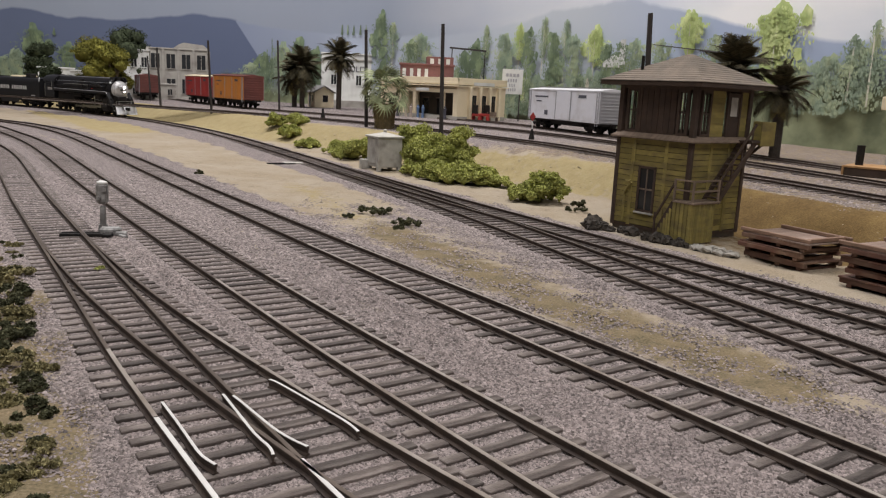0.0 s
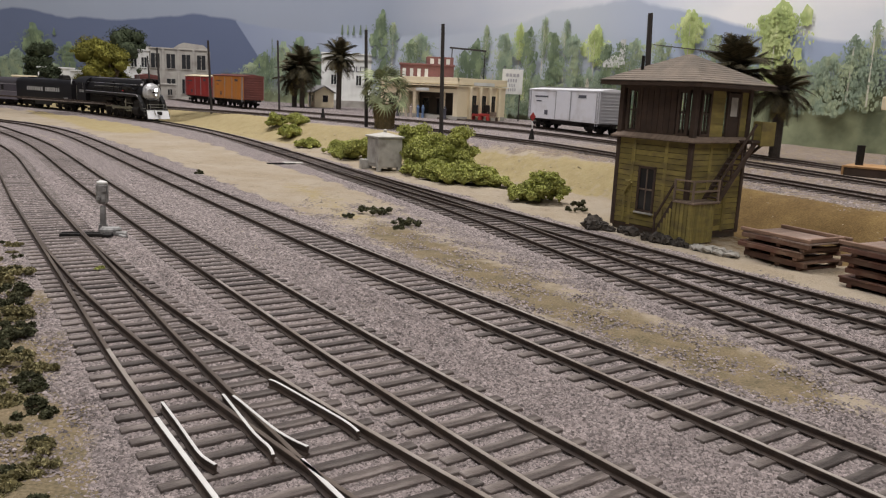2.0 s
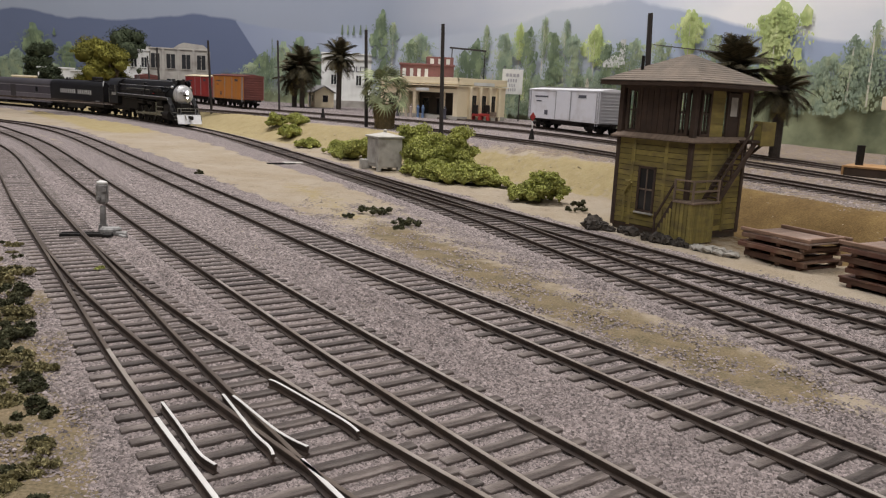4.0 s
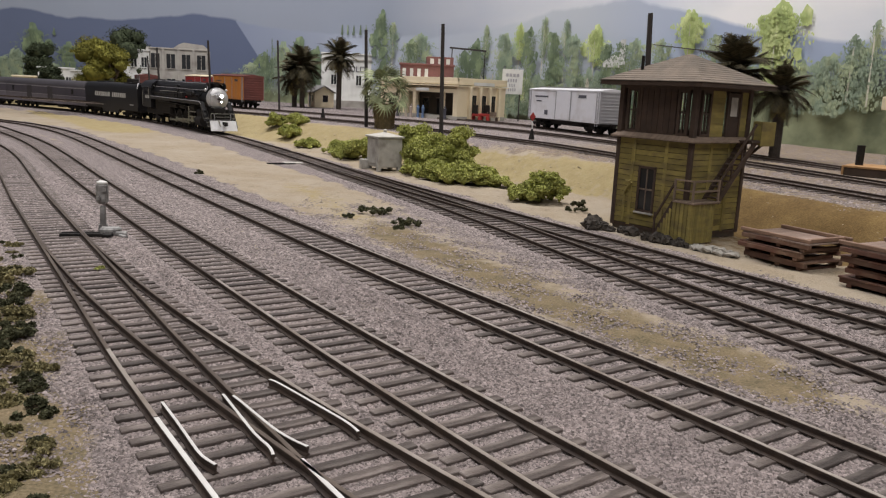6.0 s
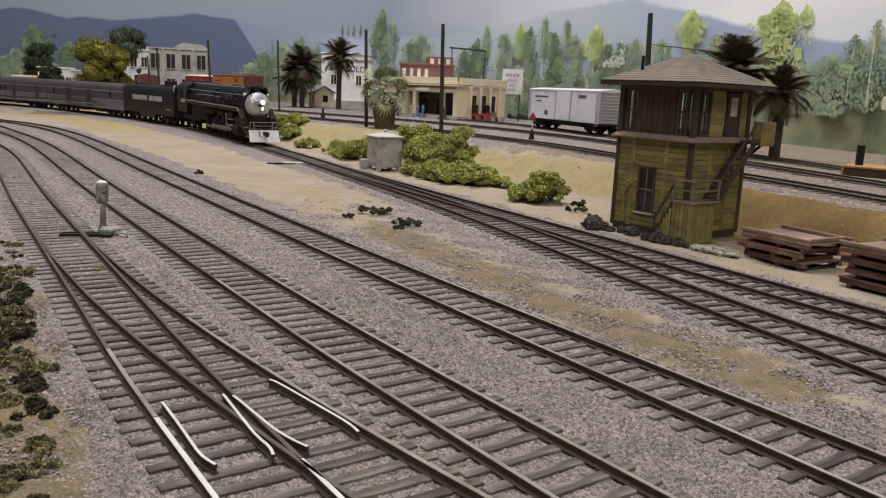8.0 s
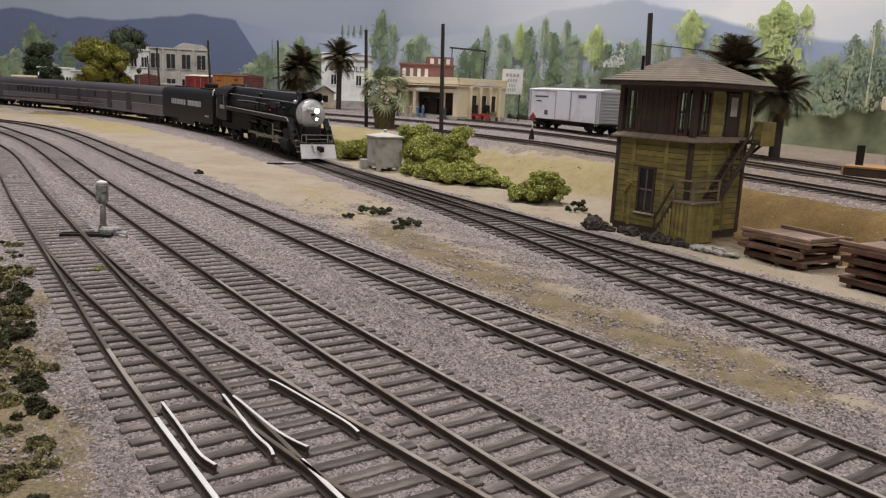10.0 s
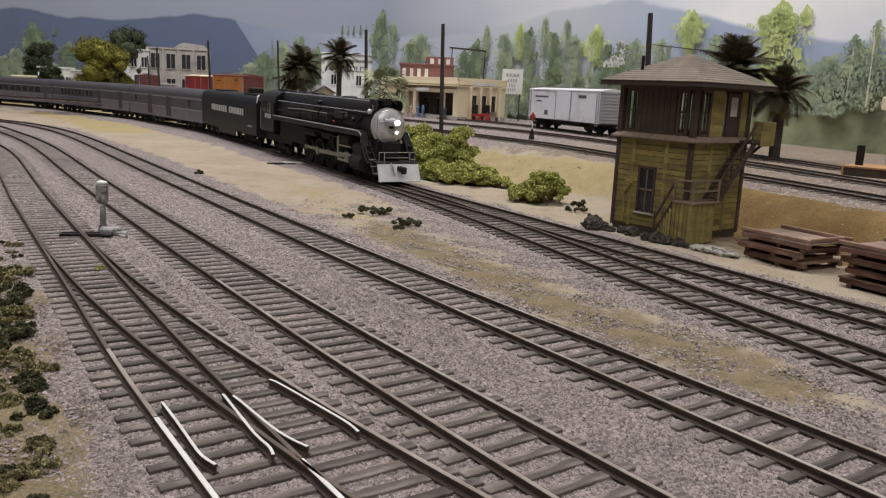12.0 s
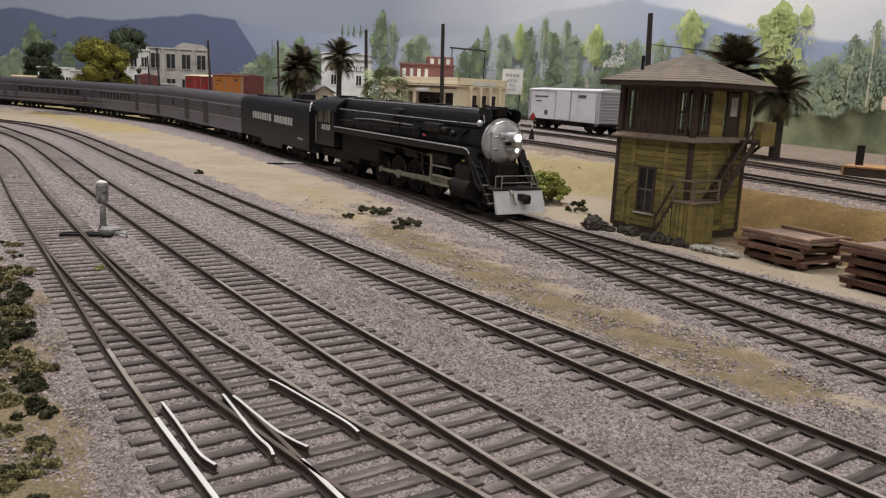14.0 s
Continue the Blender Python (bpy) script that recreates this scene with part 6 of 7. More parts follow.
def bush(x, y, r, h, seed, label="olive green foam bush beside the track", mat="bush", n=None, name="bush"):
    rng = np.random.default_rng(seed)
    t = thing(name, x, y, z_of(x, y) - 0.05, 0, label, "bush", group="bushes on the bank")
    weed = name == "weed_tuft"
    blobs = [] if weed else [(0, 0, h * 0.42, min(r, h) * 0.5)]
    for k in range(9 if weed else 30):
        a = k * 2.4 + rng.random()
        q = r * (0.15 + 0.8 * rng.random() ** 0.7)
        top = h * (1.05 - 0.55 * (q / r) ** 2)
        blobs.append((q * math.cos(a), q * math.sin(a), top * (0.25 + 0.6 * rng.random()), min(r, h) * ((0.22 if weed else 0.15) + 0.17 * rng.random())))
    bm = B()
    for bx, by, bz, br in blobs:
        ball(bm, (bx, by, bz), br * 0.74, 0.9)
    for v in bm.verts:
        v.co += Vector(noise.noise_vector(v.co * 2.5)) * (0.1 if weed else 0.2)
        v.co.z = max(v.co.z, -0.05)
    # bushes get the darker inner tone, weeds keep their leaf colour
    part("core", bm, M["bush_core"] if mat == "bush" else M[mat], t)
    lf = 0.04 if weed else 0.075
    vs, fs = leaves(rng, blobs, 3 * n if n else int(2200 + 2600 * r * h), lf)
    tagged(raw("foliage", [(a, b, max(c, 0.02)) for a, b, c in vs], fs, M[mat], t), kind="stuff")


k = 20
for x, y, r, h in ((-7.6, 64.6, 1.7, 1.7), (-9.2, 68.0, 1.4, 1.2), (-12.7, 72.6, 1.1, 0.9), (-15.4, 78.4, 1.2, 1.3), (-15.6, 82.4, 1.3, 1.2), (-17.9, 83.4, 1.1, 1.6), (-6.4, 66.2, 1.4, 1.9),
                   (-2.6, 60.6, 1.9, 3.5), (-1.0, 57.5, 2.1, 3.0), (0.35, 55.0, 1.9, 3.9), (-0.4, 56.0, 1.5, 3.2), (-0.7, 53.3, 1.4, 1.3), (0.9, 52.2, 1.6, 1.5), (2.1, 51.4, 1.5, 1.3), (3.2, 50.8, 1.0, 0.8), (-2.2, 55.6, 1.2, 1.0),
                   (4.55, 44.3, 1.05, 1.35), (5.75, 44.2, 1.1, 2.0), (5.2, 45.3, 1.1, 1.8)):
    bush(x, y, r, h, k)
    k += 1
for x, y, r, h in ((6.9, 41.4, 0.6, 0.35), (7.2, 42.6, 0.4, 0.7), (-3.55, 37.3, 0.75, 0.42), (-2.9, 37.6, 0.5, 0.35), (-1.7, 34.6, 0.6, 0.42), (-15.7, 50.5, 0.3, 0.3), (-4.4, 36.2, 0.3, 0.2), (-1.95, 33.6, 0.3, 0.2)):
    bush(x, y, r, h, k, "dark dry tuft of weeds on the ballast", "dark_leaf", 420, "weed_tuft")
    k += 1
for x, y, r in ((-12.4, 22.4, 0.5), (-11.4, 20.4, 0.55), (-10.3, 18.6, 0.45), (-9.6, 17.0, 0.5), (-8.75, 15.6, 0.42), (-7.95, 14.6, 0.3), (-7.85, 13.5, 0.34), (-7.05, 13.2, 0.36), (-7.2, 12.3, 0.3), (-9.2, 16.0, 0.4), (-8.4, 14.2, 0.3), (-10.9, 19.2, 0.5), (-6.2, 10.8, 0.25), (-9.9, 17.8, 0.3), (-8.0, 15.2, 0.3)):
    bush(x, y, r, r * 0.75, k, "low dark green ground-cover tuft at the layout edge", "turf_leaf" if k % 2 else "dark_leaf", 500, "weed_tuft")
    k += 1


rt = random.Random(77)
for i in range(110):
    u = rt.uniform(9.5, 31)
    v = float(np.interp(u, [9, 12, 19, 25, 31], [1.6, 1.9, 3.0, 3.4, 4.6])) - 2.6 * rt.random() ** 1.5
    r = rt.uniform(0.1, 0.3)
    bush(-0.6 * u + 0.8 * v, 0.8 * u + 0.6 * v, r, r * rt.uniform(0.55, 0.9), k, "low olive ground-cover tuft at the layout edge" if i % 3 else "low dark green ground-cover tuft at the layout edge", "turf_leaf" if i % 3 else "dark_leaf", 130, "weed_tuft")
    k += 1
bush(-10.55, 23.9, 0.16, 0.18, k, "small yellow-green moss tuft against the rail", "bush", 120, "weed_tuft")


def rock(x, y, r, seed, mat="dark_rock", label="rough dark rock at the trackside", flat=0.7):
    bm = ball(B(), (0, 0, r * 0.35), r, flat, 3)
    for v in bm.verts:
        v.co += Vector(noise.noise_vector(v.co * (2.6 / r) + Vector((seed * 3.1, 0, 0)))) * r * 0.5
        v.co.z = max(v.co.z, -0.05)
    ob = part("rock", bm, M[mat])
    ob.matrix_basis = pose(x * S, y * S, z_of(x, y) * S, 0, 0, seed * 40)
    tagged(ob, label, "rock", "rocks beside the track")


for i, (x, y, r) in enumerate(((6.9, 36.6, 0.42), (6.75, 35.9, 0.34), (7.25, 35.9, 0.3), (8.0, 35.2, 0.26), (8.3, 34.8, 0.3), (8.75, 34.0, 0.24), (9.1, 33.5, 0.32), (9.4, 33.0, 0.28), (9.75, 32.7, 0.26), (7.5, 35.4, 0.2), (10.0, 32.4, 0.16), (8.9, 34.3, 0.18))):
    rock(x, y, r, i + 1, flat=0.95)
for i, (x, y, r) in enumerate(((10.35, 31.9, 0.3), (10.7, 31.5, 0.36), (11.0, 31.1, 0.34), (11.3, 30.7, 0.3), (10.9, 31.9, 0.25), (11.5, 31.2, 0.22))):
    rock(x, y, r, i + 30, "grey_wall", "pale grey rubble beside the tower", 0.3)


def frond_mesh(length, droop, n, mat):
    """A feather palm leaf that arches over, with leaflets on both sides."""
    vs, fs = [], []

    def spine(q):
        return np.array([length * q * (1 - 0.12 * q), 0.0, length * (0.42 * q - droop * q * q)])
    for i in range(n):
        q = (i + 0.4) / n
        c, d = spine(q), spine(min(1, q + 0.05)) - spine(max(0, q - 0.05))
        d /= np.linalg.norm(d)
        l = length * 0.3 * (0.35 + math.sin(math.pi * min(1, q * 0.9 + 0.08)))
        for s in (-1, 1):
            tip = c + d * l * 0.62 + np.array([0, s * l * 0.75, -0.22 * l])
            w = d * length * 0.018
            b = len(vs)
            vs += [tuple(c - w), tuple(c + w), tuple(tip)]
            fs.append((b, b + 1, b + 2))
    for i in range(8):
        a, c = spine(i / 8), spine((i + 1) / 8)
        b = len(vs)
        e = np.array([0, 0.035 * (1.2 - i / 8), 0])
        vs += [tuple(a - e), tuple(a + e), tuple(c + e * 0.8), tuple(c - e * 0.8)]
        fs.append((b, b + 1, b + 2, b + 3))
    me = bpy.data.meshes.new("frond")
    me.from_pydata([(x * S, y * S, z * S) for x, y, z in vs], [], fs)
    me.materials.append(mat)
    return me


def date_palm(x, y, trunk, length, seed, label, fronds=46):
    rng = random.Random(seed)
    t = thing("date_palm", x, y, z_of(x, y) - 0.05, 0, label, "palm tree", group="palm trees")
    bm = B()
    z, r = 0.0, 0.42
    while z < trunk:
        cyl(bm, (0, 0, z), (0, 0, z + 0.3), r * 0.9, r * 1.06, 9)
        z += 0.26
    ball(bm, (0, 0, trunk + 0.1), r * 1.6, 1.1)
    part("trunk", bm, M["dark_bark"], t)
    shapes = [frond_mesh(length, d, 32, M["palm_leaf"]) for d in (0.25, 0.6, 1.0)]
    dead = frond_mesh(length * 0.85, 0.8, 24, M["dead_frond"])
    for i in range(8):
        o = new("dead_frond", dead)
        o.parent = t
        o.matrix_basis = pose(0, 0, trunk * S, rng.uniform(-20, 20), 58 + rng.uniform(-10, 14), i * 45 + rng.uniform(-15, 15)) @ Matrix.Scale(rng.uniform(0.7, 1.0), 4)
    for i in range(fronds):
        o = new("frond", shapes[i % 3])
        o.parent = t
        up = (i / fronds)
        o.matrix_basis = pose(0, 0, (trunk + 0.15) * S, rng.uniform(-20, 20), 35 - 118 * up ** 1.2 + rng.uniform(-8, 8), i * 137.5 + rng.uniform(-12, 12)) @ Matrix.Scale(rng.uniform(0.8, 1.12), 4)


date_palm(-17.9, 130.8, 8.0, 3.5, 1, "dark date palm with arching fronds in the town")
date_palm(-24.0, 131.8, 6.2, 4.0, 2, "squat dark date palm with a broad crown", 52)
date_palm(-25.6, 133.6, 4.6, 3.6, 5, "squat dark date palm with a broad crown", 40)
date_palm(21.7, 62.3, 6.2, 3.2, 3, "large dark date palm behind the tower", 60)
date_palm(24.8, 61.1, 4.9, 2.7, 4, "dark date palm beside the yard track", 44)


def fan_palm(x, y):
    rng = random.Random(11)
    t = thing("fan_palm", x, y, z_of(x, y) - 0.05, 0, "fan palm with pale green leaves and a brown thatched trunk", "palm tree", group="palm trees")
    bm = B()
    cyl(bm, (0, 0, 0), (0, 0, 2.4), 0.8, 1.0, 14)
    for i in range(90):
        a, z = rng.random() * math.tau, rng.uniform(0.2, 2.4)
        r = 0.8 + 0.08 * z
        cyl(bm, (r * math.cos(a), r * math.sin(a), z), (1.12 * r * math.cos(a), 1.12 * r * math.sin(a), z - 0.6), 0.07, 0.02, 4)
    part("trunk", bm, M["fan_thatch"], t, "wide trunk clad in dead leaves")
    bm = B()
    n = 11
    c = bm.verts.new((0, 0, 0))
    for i in range(n):
        a = radians(-100 + 200 * i / (n - 1))
        w = radians(8.5)
        p = [bm.verts.new((0.6 * math.cos(a - w), 0.6 * math.sin(a - w), 0.05)), bm.verts.new((1.3 * math.cos(a), 1.3 * math.sin(a), -0.42)), bm.verts.new((0.6 * math.cos(a + w), 0.6 * math.sin(a + w), 0.07))]
        bm.faces.new((c, p[0], p[1], p[2]))
    cyl(bm, (-1.3, 0, -0.1), (0, 0, 0), 0.04, 0.03, 4)
    first = part("leaf", bm, M["fan_leaf"], t)
    for i in range(34):
        o = first if i == 0 else new("leaf", first.data)
        o.parent = t
        up = i / 34
        e = radians(-40 + 125 * up)
        a = i * 2.4
        q = Vector((math.cos(a) * math.cos(e), math.sin(a) * math.cos(e), math.sin(e))) * (1.25 + 0.9 * rng.random()) + Vector((0, 0, 3.3))
        o.matrix_basis = Matrix.Translation(q * S) @ Euler((rng.uniform(-1.0, 1.0), -e + rng.uniform(-0.1, 0.7), a)).to_matrix().to_4x4() @ Matrix.Scale(rng.uniform(0.65, 1.15), 4)


fan_palm(-6.15, 76.8)


def tree(x, y, h, r, mat, label, seed):
    rng = np.random.default_rng(seed)
    t = thing("tree", x, y, z_of(x, y) - 0.1, 0, label, "tree", group="trees in the town")
    bm = B()
    cyl(bm, (0, 0, 0), (0, 0, h * 0.5), 0.4, 0.25, 8)
    blobs = []
    for i in range(17):
        a, z = rng.random() * math.tau, h * (0.26 + 0.58 * rng.random())
        q = r * (0.3 + 0.45 * rng.random())
        blobs.append((q * math.cos(a), q * math.sin(a), z, r * (0.3 + 0.22 * rng.random())))
        cyl(bm, (0, 0, h * 0.35), (q * math.cos(a), q * math.sin(a), z), 0.14, 0.05, 6)
    blobs.append((0, 0, h * 0.85, r * 0.42))
    part("trunk", bm, M["bark"], t)
    bm = B()
    for bx, by, bz, br in blobs:
        ball(bm, (bx, by, bz), br * 0.86, 0.9)
    for v in bm.verts:
        v.co += Vector(noise.noise_vector(v.co * 1.3)) * 0.35
    part("inner_foliage", bm, M[mat], t, smooth=True)
    vs, fs = leaves(rng, blobs, 9000, 0.15)
    tagged(raw("crown", vs, fs, M[mat], t), kind="stuff")


tree(-56.8, 131.0, 9.8, 3.4, "tree_leaf", "leafy yellow-green tree in the town", 1)
tree(-53.6, 130.2, 8.8, 2.7, "tree_leaf", "leafy yellow-green tree in the town", 2)
tree(-59.5, 150.0, 13.0, 4.2, "deep_leaf", "tall dark tree behind the white building", 3)
tree(-66.0, 134.5, 5.0, 2.0, "deep_leaf", "low dark tree among the far houses", 4)
tree(-75.5, 149.0, 9.4, 2.8, "deep_leaf", "thin dark tree by the far houses", 6)
block("far_house", -71.5, 147.5, 1.8, 25, 6.0, 4, 4.6, M["white_wall"], "far white house among trees", 1, 3, (0.9, 1.4))
block("far_house", -70.5, 138.5, 1.8, 25, 7.5, 4, 2.9, M["cream"], "low cream house beyond the train", 1, 2, (0.8, 1.0))
block("far_house", -62.0, 136.5, 1.8, 20, 3.2, 3, 4.2, M["white_wall"], "small white house beyond the train", 1, 1, (0.8, 0.9))


# ---- the backdrop and the room ----
def painted_sky():
    m = bpy.data.materials.new("painted_sky_and_hills")
    m.use_nodes = True
    nt = m.node_tree
    n, l = nt.nodes, nt.links
    bsdf = n["Principled BSDF"]
    uvn = n.new("ShaderNodeUVMap")
    sp = n.new("ShaderNodeSeparateXYZ")
    l.new(uvn.outputs[0], sp.inputs[0])

    def noise1(scale, detail, z=0.0):
        cb = n.new("ShaderNodeCombineXYZ")
        l.new(sp.outputs[0], cb.inputs[0])
        cb.inputs[2].default_value = z
        t = n.new("ShaderNodeTexNoise")
        t.inputs["Scale"].default_value, t.inputs["Detail"].default_value = scale, detail
        l.new(cb.outputs[0], t.inputs["Vector"])
        return t.outputs[0]

    def math_(op, a, b):
        x = n.new("ShaderNodeMath")
        x.operation = op
        for k, v in enumerate((a, b)):
            if isinstance(v, (int, float)):
                x.inputs[k].default_value = v
            else:
                l.new(v, x.inputs[k])
        return x.outputs[0]

    def mix(f, a, b):
        x = n.new("ShaderNodeMixRGB")
        for k, v in enumerate((f, a, b)):
            if isinstance(v, tuple):
                x.inputs[k].default_value = rgb(v)
            else:
                l.new(v, x.inputs[k])
        return x.outputs[0]

    def step(a, w):
        r = n.new("ShaderNodeMapRange")
        r.inputs[1].default_value, r.inputs[2].default_value = -w, w
        l.new(a, r.inputs[0])
        return r.outputs[0]

    clouds = n.new("ShaderNodeTexNoise")
    mp = n.new("ShaderNodeMapping")
    mp.inputs["Scale"].default_value = (0.03, 0.09, 1)
    l.new(uvn.outputs[0], mp.inputs[0])
    l.new(mp.outputs[0], clouds.inputs["Vector"])
    clouds.inputs["Scale"].default_value, clouds.inputs["Detail"].default_value = 1.0, 6.0
    rp = n.new("ShaderNodeValToRGB")
    rp.color_ramp.elements[0].position, rp.color_ramp.elements[1].position = 0.35, 0.65
    rp.color_ramp.elements[0].color, rp.color_ramp.elements[1].color = (0.7, 0.75, 0.84, 1), (0.94, 0.94, 0.95, 1)
    l.new(clouds.outputs[0], rp.inputs[0])
    col = rp.outputs[0]
    # the weaker light on the backdrop's left is put into the sky colour
    dim_left = n.new("ShaderNodeMapRange")
    dim_left.inputs[1].default_value, dim_left.inputs[2].default_value, dim_left.inputs[4].default_value = 88.0, 150.0, 0.92
    l.new(sp.outputs[0], dim_left.inputs[0])
    col = mix(dim_left.outputs[0], col, (0.285, 0.325, 0.41))
    # the ridge line along the wall, as heights by length
    fr = n.new("ShaderNodeMath")
    fr.operation = "DIVIDE"
    l.new(sp.outputs[0], fr.inputs[0])
    fr.inputs[1].default_value = 300.0
    rg = n.new("ShaderNodeValToRGB")
    e = rg.color_ramp.elements
    stops = [(50, 11.8), (68, 12.1), (76, 13.2), (87, 16.6), (97, 17.8), (112, 17.2), (125, 15.4), (140, 14.4), (165, 15.2), (186, 17.0), (195, 18.6), (203, 18.2), (216, 17.0), (230, 17.4), (236, 19.0), (250, 18.0), (300, 17.0)]
    e[0].position, e[0].color = stops[0][0] / 300, (stops[0][1] / 30,) * 3 + (1,)
    e[1].position, e[1].color = 1.0, (stops[-1][1] / 30,) * 3 + (1,)
    for s_, z_ in stops[1:-1]:
        k = e.new(s_ / 300)
        k.color = (z_ / 30,) * 3 + (1,)
    l.new(fr.outputs[0], rg.inputs[0])
    rough = math_("MULTIPLY", math_("SUBTRACT", noise1(0.12, 4.0, 1.3), 0.5), 2.2)
    h1 = math_("ADD", math_("MULTIPLY", rg.outputs[0], 30.0), rough)
    # a seam in the painted sheet: dark hills end at it, paler ones begin
    lean_a = n.new("ShaderNodeMapRange")
    lean_a.inputs[1].default_value, lean_a.inputs[2].default_value, lean_a.inputs[3].default_value, lean_a.inputs[4].default_value = 9.0, 17.3, 180.6, 187.2
    l.new(sp.outputs[1], lean_a.inputs[0])
    lean_b = n.new("ShaderNodeMapRange")
    lean_b.inputs[1].default_value, lean_b.inputs[2].default_value, lean_b.inputs[4].default_value = 17.3, 21.4, 4.2
    l.new(sp.outputs[1], lean_b.inputs[0])
    left = step(math_("SUBTRACT", sp.outputs[0], math_("SUBTRACT", lean_a.outputs[0], lean_b.outputs[0])), 0.15)
    pale = n.new("ShaderNodeMapRange")
    pale.inputs[1].default_value, pale.inputs[2].default_value = 120.0, 184.0
    l.new(sp.outputs[0], pale.inputs[0])
    near = n.new("ShaderNodeMapRange")
    near.inputs[1].default_value, near.inputs[2].default_value = 80.0, 105.0
    l.new(sp.outputs[0], near.inputs[0])
    hill = mix(near.outputs[0], (0.4, 0.47, 0.63), (0.52, 0.565, 0.63))
    hill = mix(pale.outputs[0], hill, (0.29, 0.335, 0.45))
    hill = mix(left, hill, (0.135, 0.165, 0.26))
    col = mix(step(math_("SUBTRACT", h1, sp.outputs[1]), 0.25), col, hill)
    rise = n.new("ShaderNodeMapRange")
    rise.inputs[1].default_value, rise.inputs[2].default_value, rise.inputs[3].default_value, rise.inputs[4].default_value = 60.0, 90.0, 3.5, 0.0
    l.new(sp.outputs[0], rise.inputs[0])
    low = math_("ADD", math_("ADD", math_("MULTIPLY", noise1(0.25, 5.0, 3.1), 7.0), 2.4), rise.outputs[0])
    mottle = n.new("ShaderNodeTexNoise")
    mottle.inputs["Scale"].default_value, mottle.inputs["Detail"].default_value = 0.35, 6.0
    l.new(uvn.outputs[0], mottle.inputs["Vector"])
    mr = n.new("ShaderNodeMapRange")
    mr.inputs[1].default_value, mr.inputs[2].default_value = 0.35, 0.65
    l.new(mottle.outputs[0], mr.inputs[0])
    green = mix(mr.outputs[0], (0.13, 0.15, 0.09), (0.3, 0.33, 0.2))
    col = mix(step(math_("SUBTRACT", low, sp.outputs[1]), 1.6), col, green)
    l.new(col, bsdf.inputs["Base Color"])
    bsdf.inputs["Roughness"].default_value = 0.7
    bsdf.inputs["Specular IOR Level"].default_value = 0.25
    return m


BACK = Path([(75, 25), (58, 52), (40, 74), (25, 99), (10, 124), (-12, 147), (-38, 163), (-75, 174), (-125, 180), (-180, 175), (-240, 150)], step=2)


def build_backdrop():
    k = len(BACK.p)
    zs = [-1.0, 6, 14, 24, 45]
    verts = [(q[0], q[1], z) for z in zs for q in BACK.p]
    faces = [(r * k + i, r * k + i + 1, (r + 1) * k + i + 1, (r + 1) * k + i) for r in range(len(zs) - 1) for i in range(k - 1)]
    me = bpy.data.meshes.new("backdrop")
    me.from_pydata([(x * S, y * S, z * S) for x, y, z in verts], [], faces)
    uvl = me.uv_layers.new(name="UVMap")
    for lp in me.loops:
        x, y, z = verts[lp.vertex_index]
        uvl.data[lp.index].uv = (BACK.s[lp.vertex_index % k], z)
    for f in me.polygons:
        f.use_smooth = True
    me.materials.append(painted_sky())
    return tagged(new("backdrop", me), "curved backdrop painted with hazy blue hills and sky", "backdrop", kind="structure")


backdrop = build_backdrop()

# ---- trees painted on the backdrop: flat shapes on its face ----
def paint(name, a, b, c):
    return material(name, a, b, 1.3, 0.85, spots=c, sscale=0.7, detail=6.0, stretch=(1, 1, 0.55), vary=0.07, spec=0.2)


M["paint_dark"] = paint("painted_dark_green", (0.24, 0.31, 0.2), (0.14, 0.19, 0.125), (0.33, 0.41, 0.24))
M["paint_mid"] = paint("painted_grey_green", (0.37, 0.45, 0.33), (0.24, 0.31, 0.235), (0.48, 0.54, 0.34))
M["paint_light"] = paint("painted_light_green", (0.58, 0.67, 0.28), (0.38, 0.47, 0.2), (0.74, 0.8, 0.42))
M["paint_trunk"] = material("painted_pale_trunk", (0.72, 0.7, 0.6), (0.55, 0.53, 0.43), 1, 0.9)
LAYER = [0]


def on_wall(s, z, out):
    q, t = BACK.at(s), BACK.tangent(s)
    return (q[0] - out * t[1], q[1] + out * t[0], z)


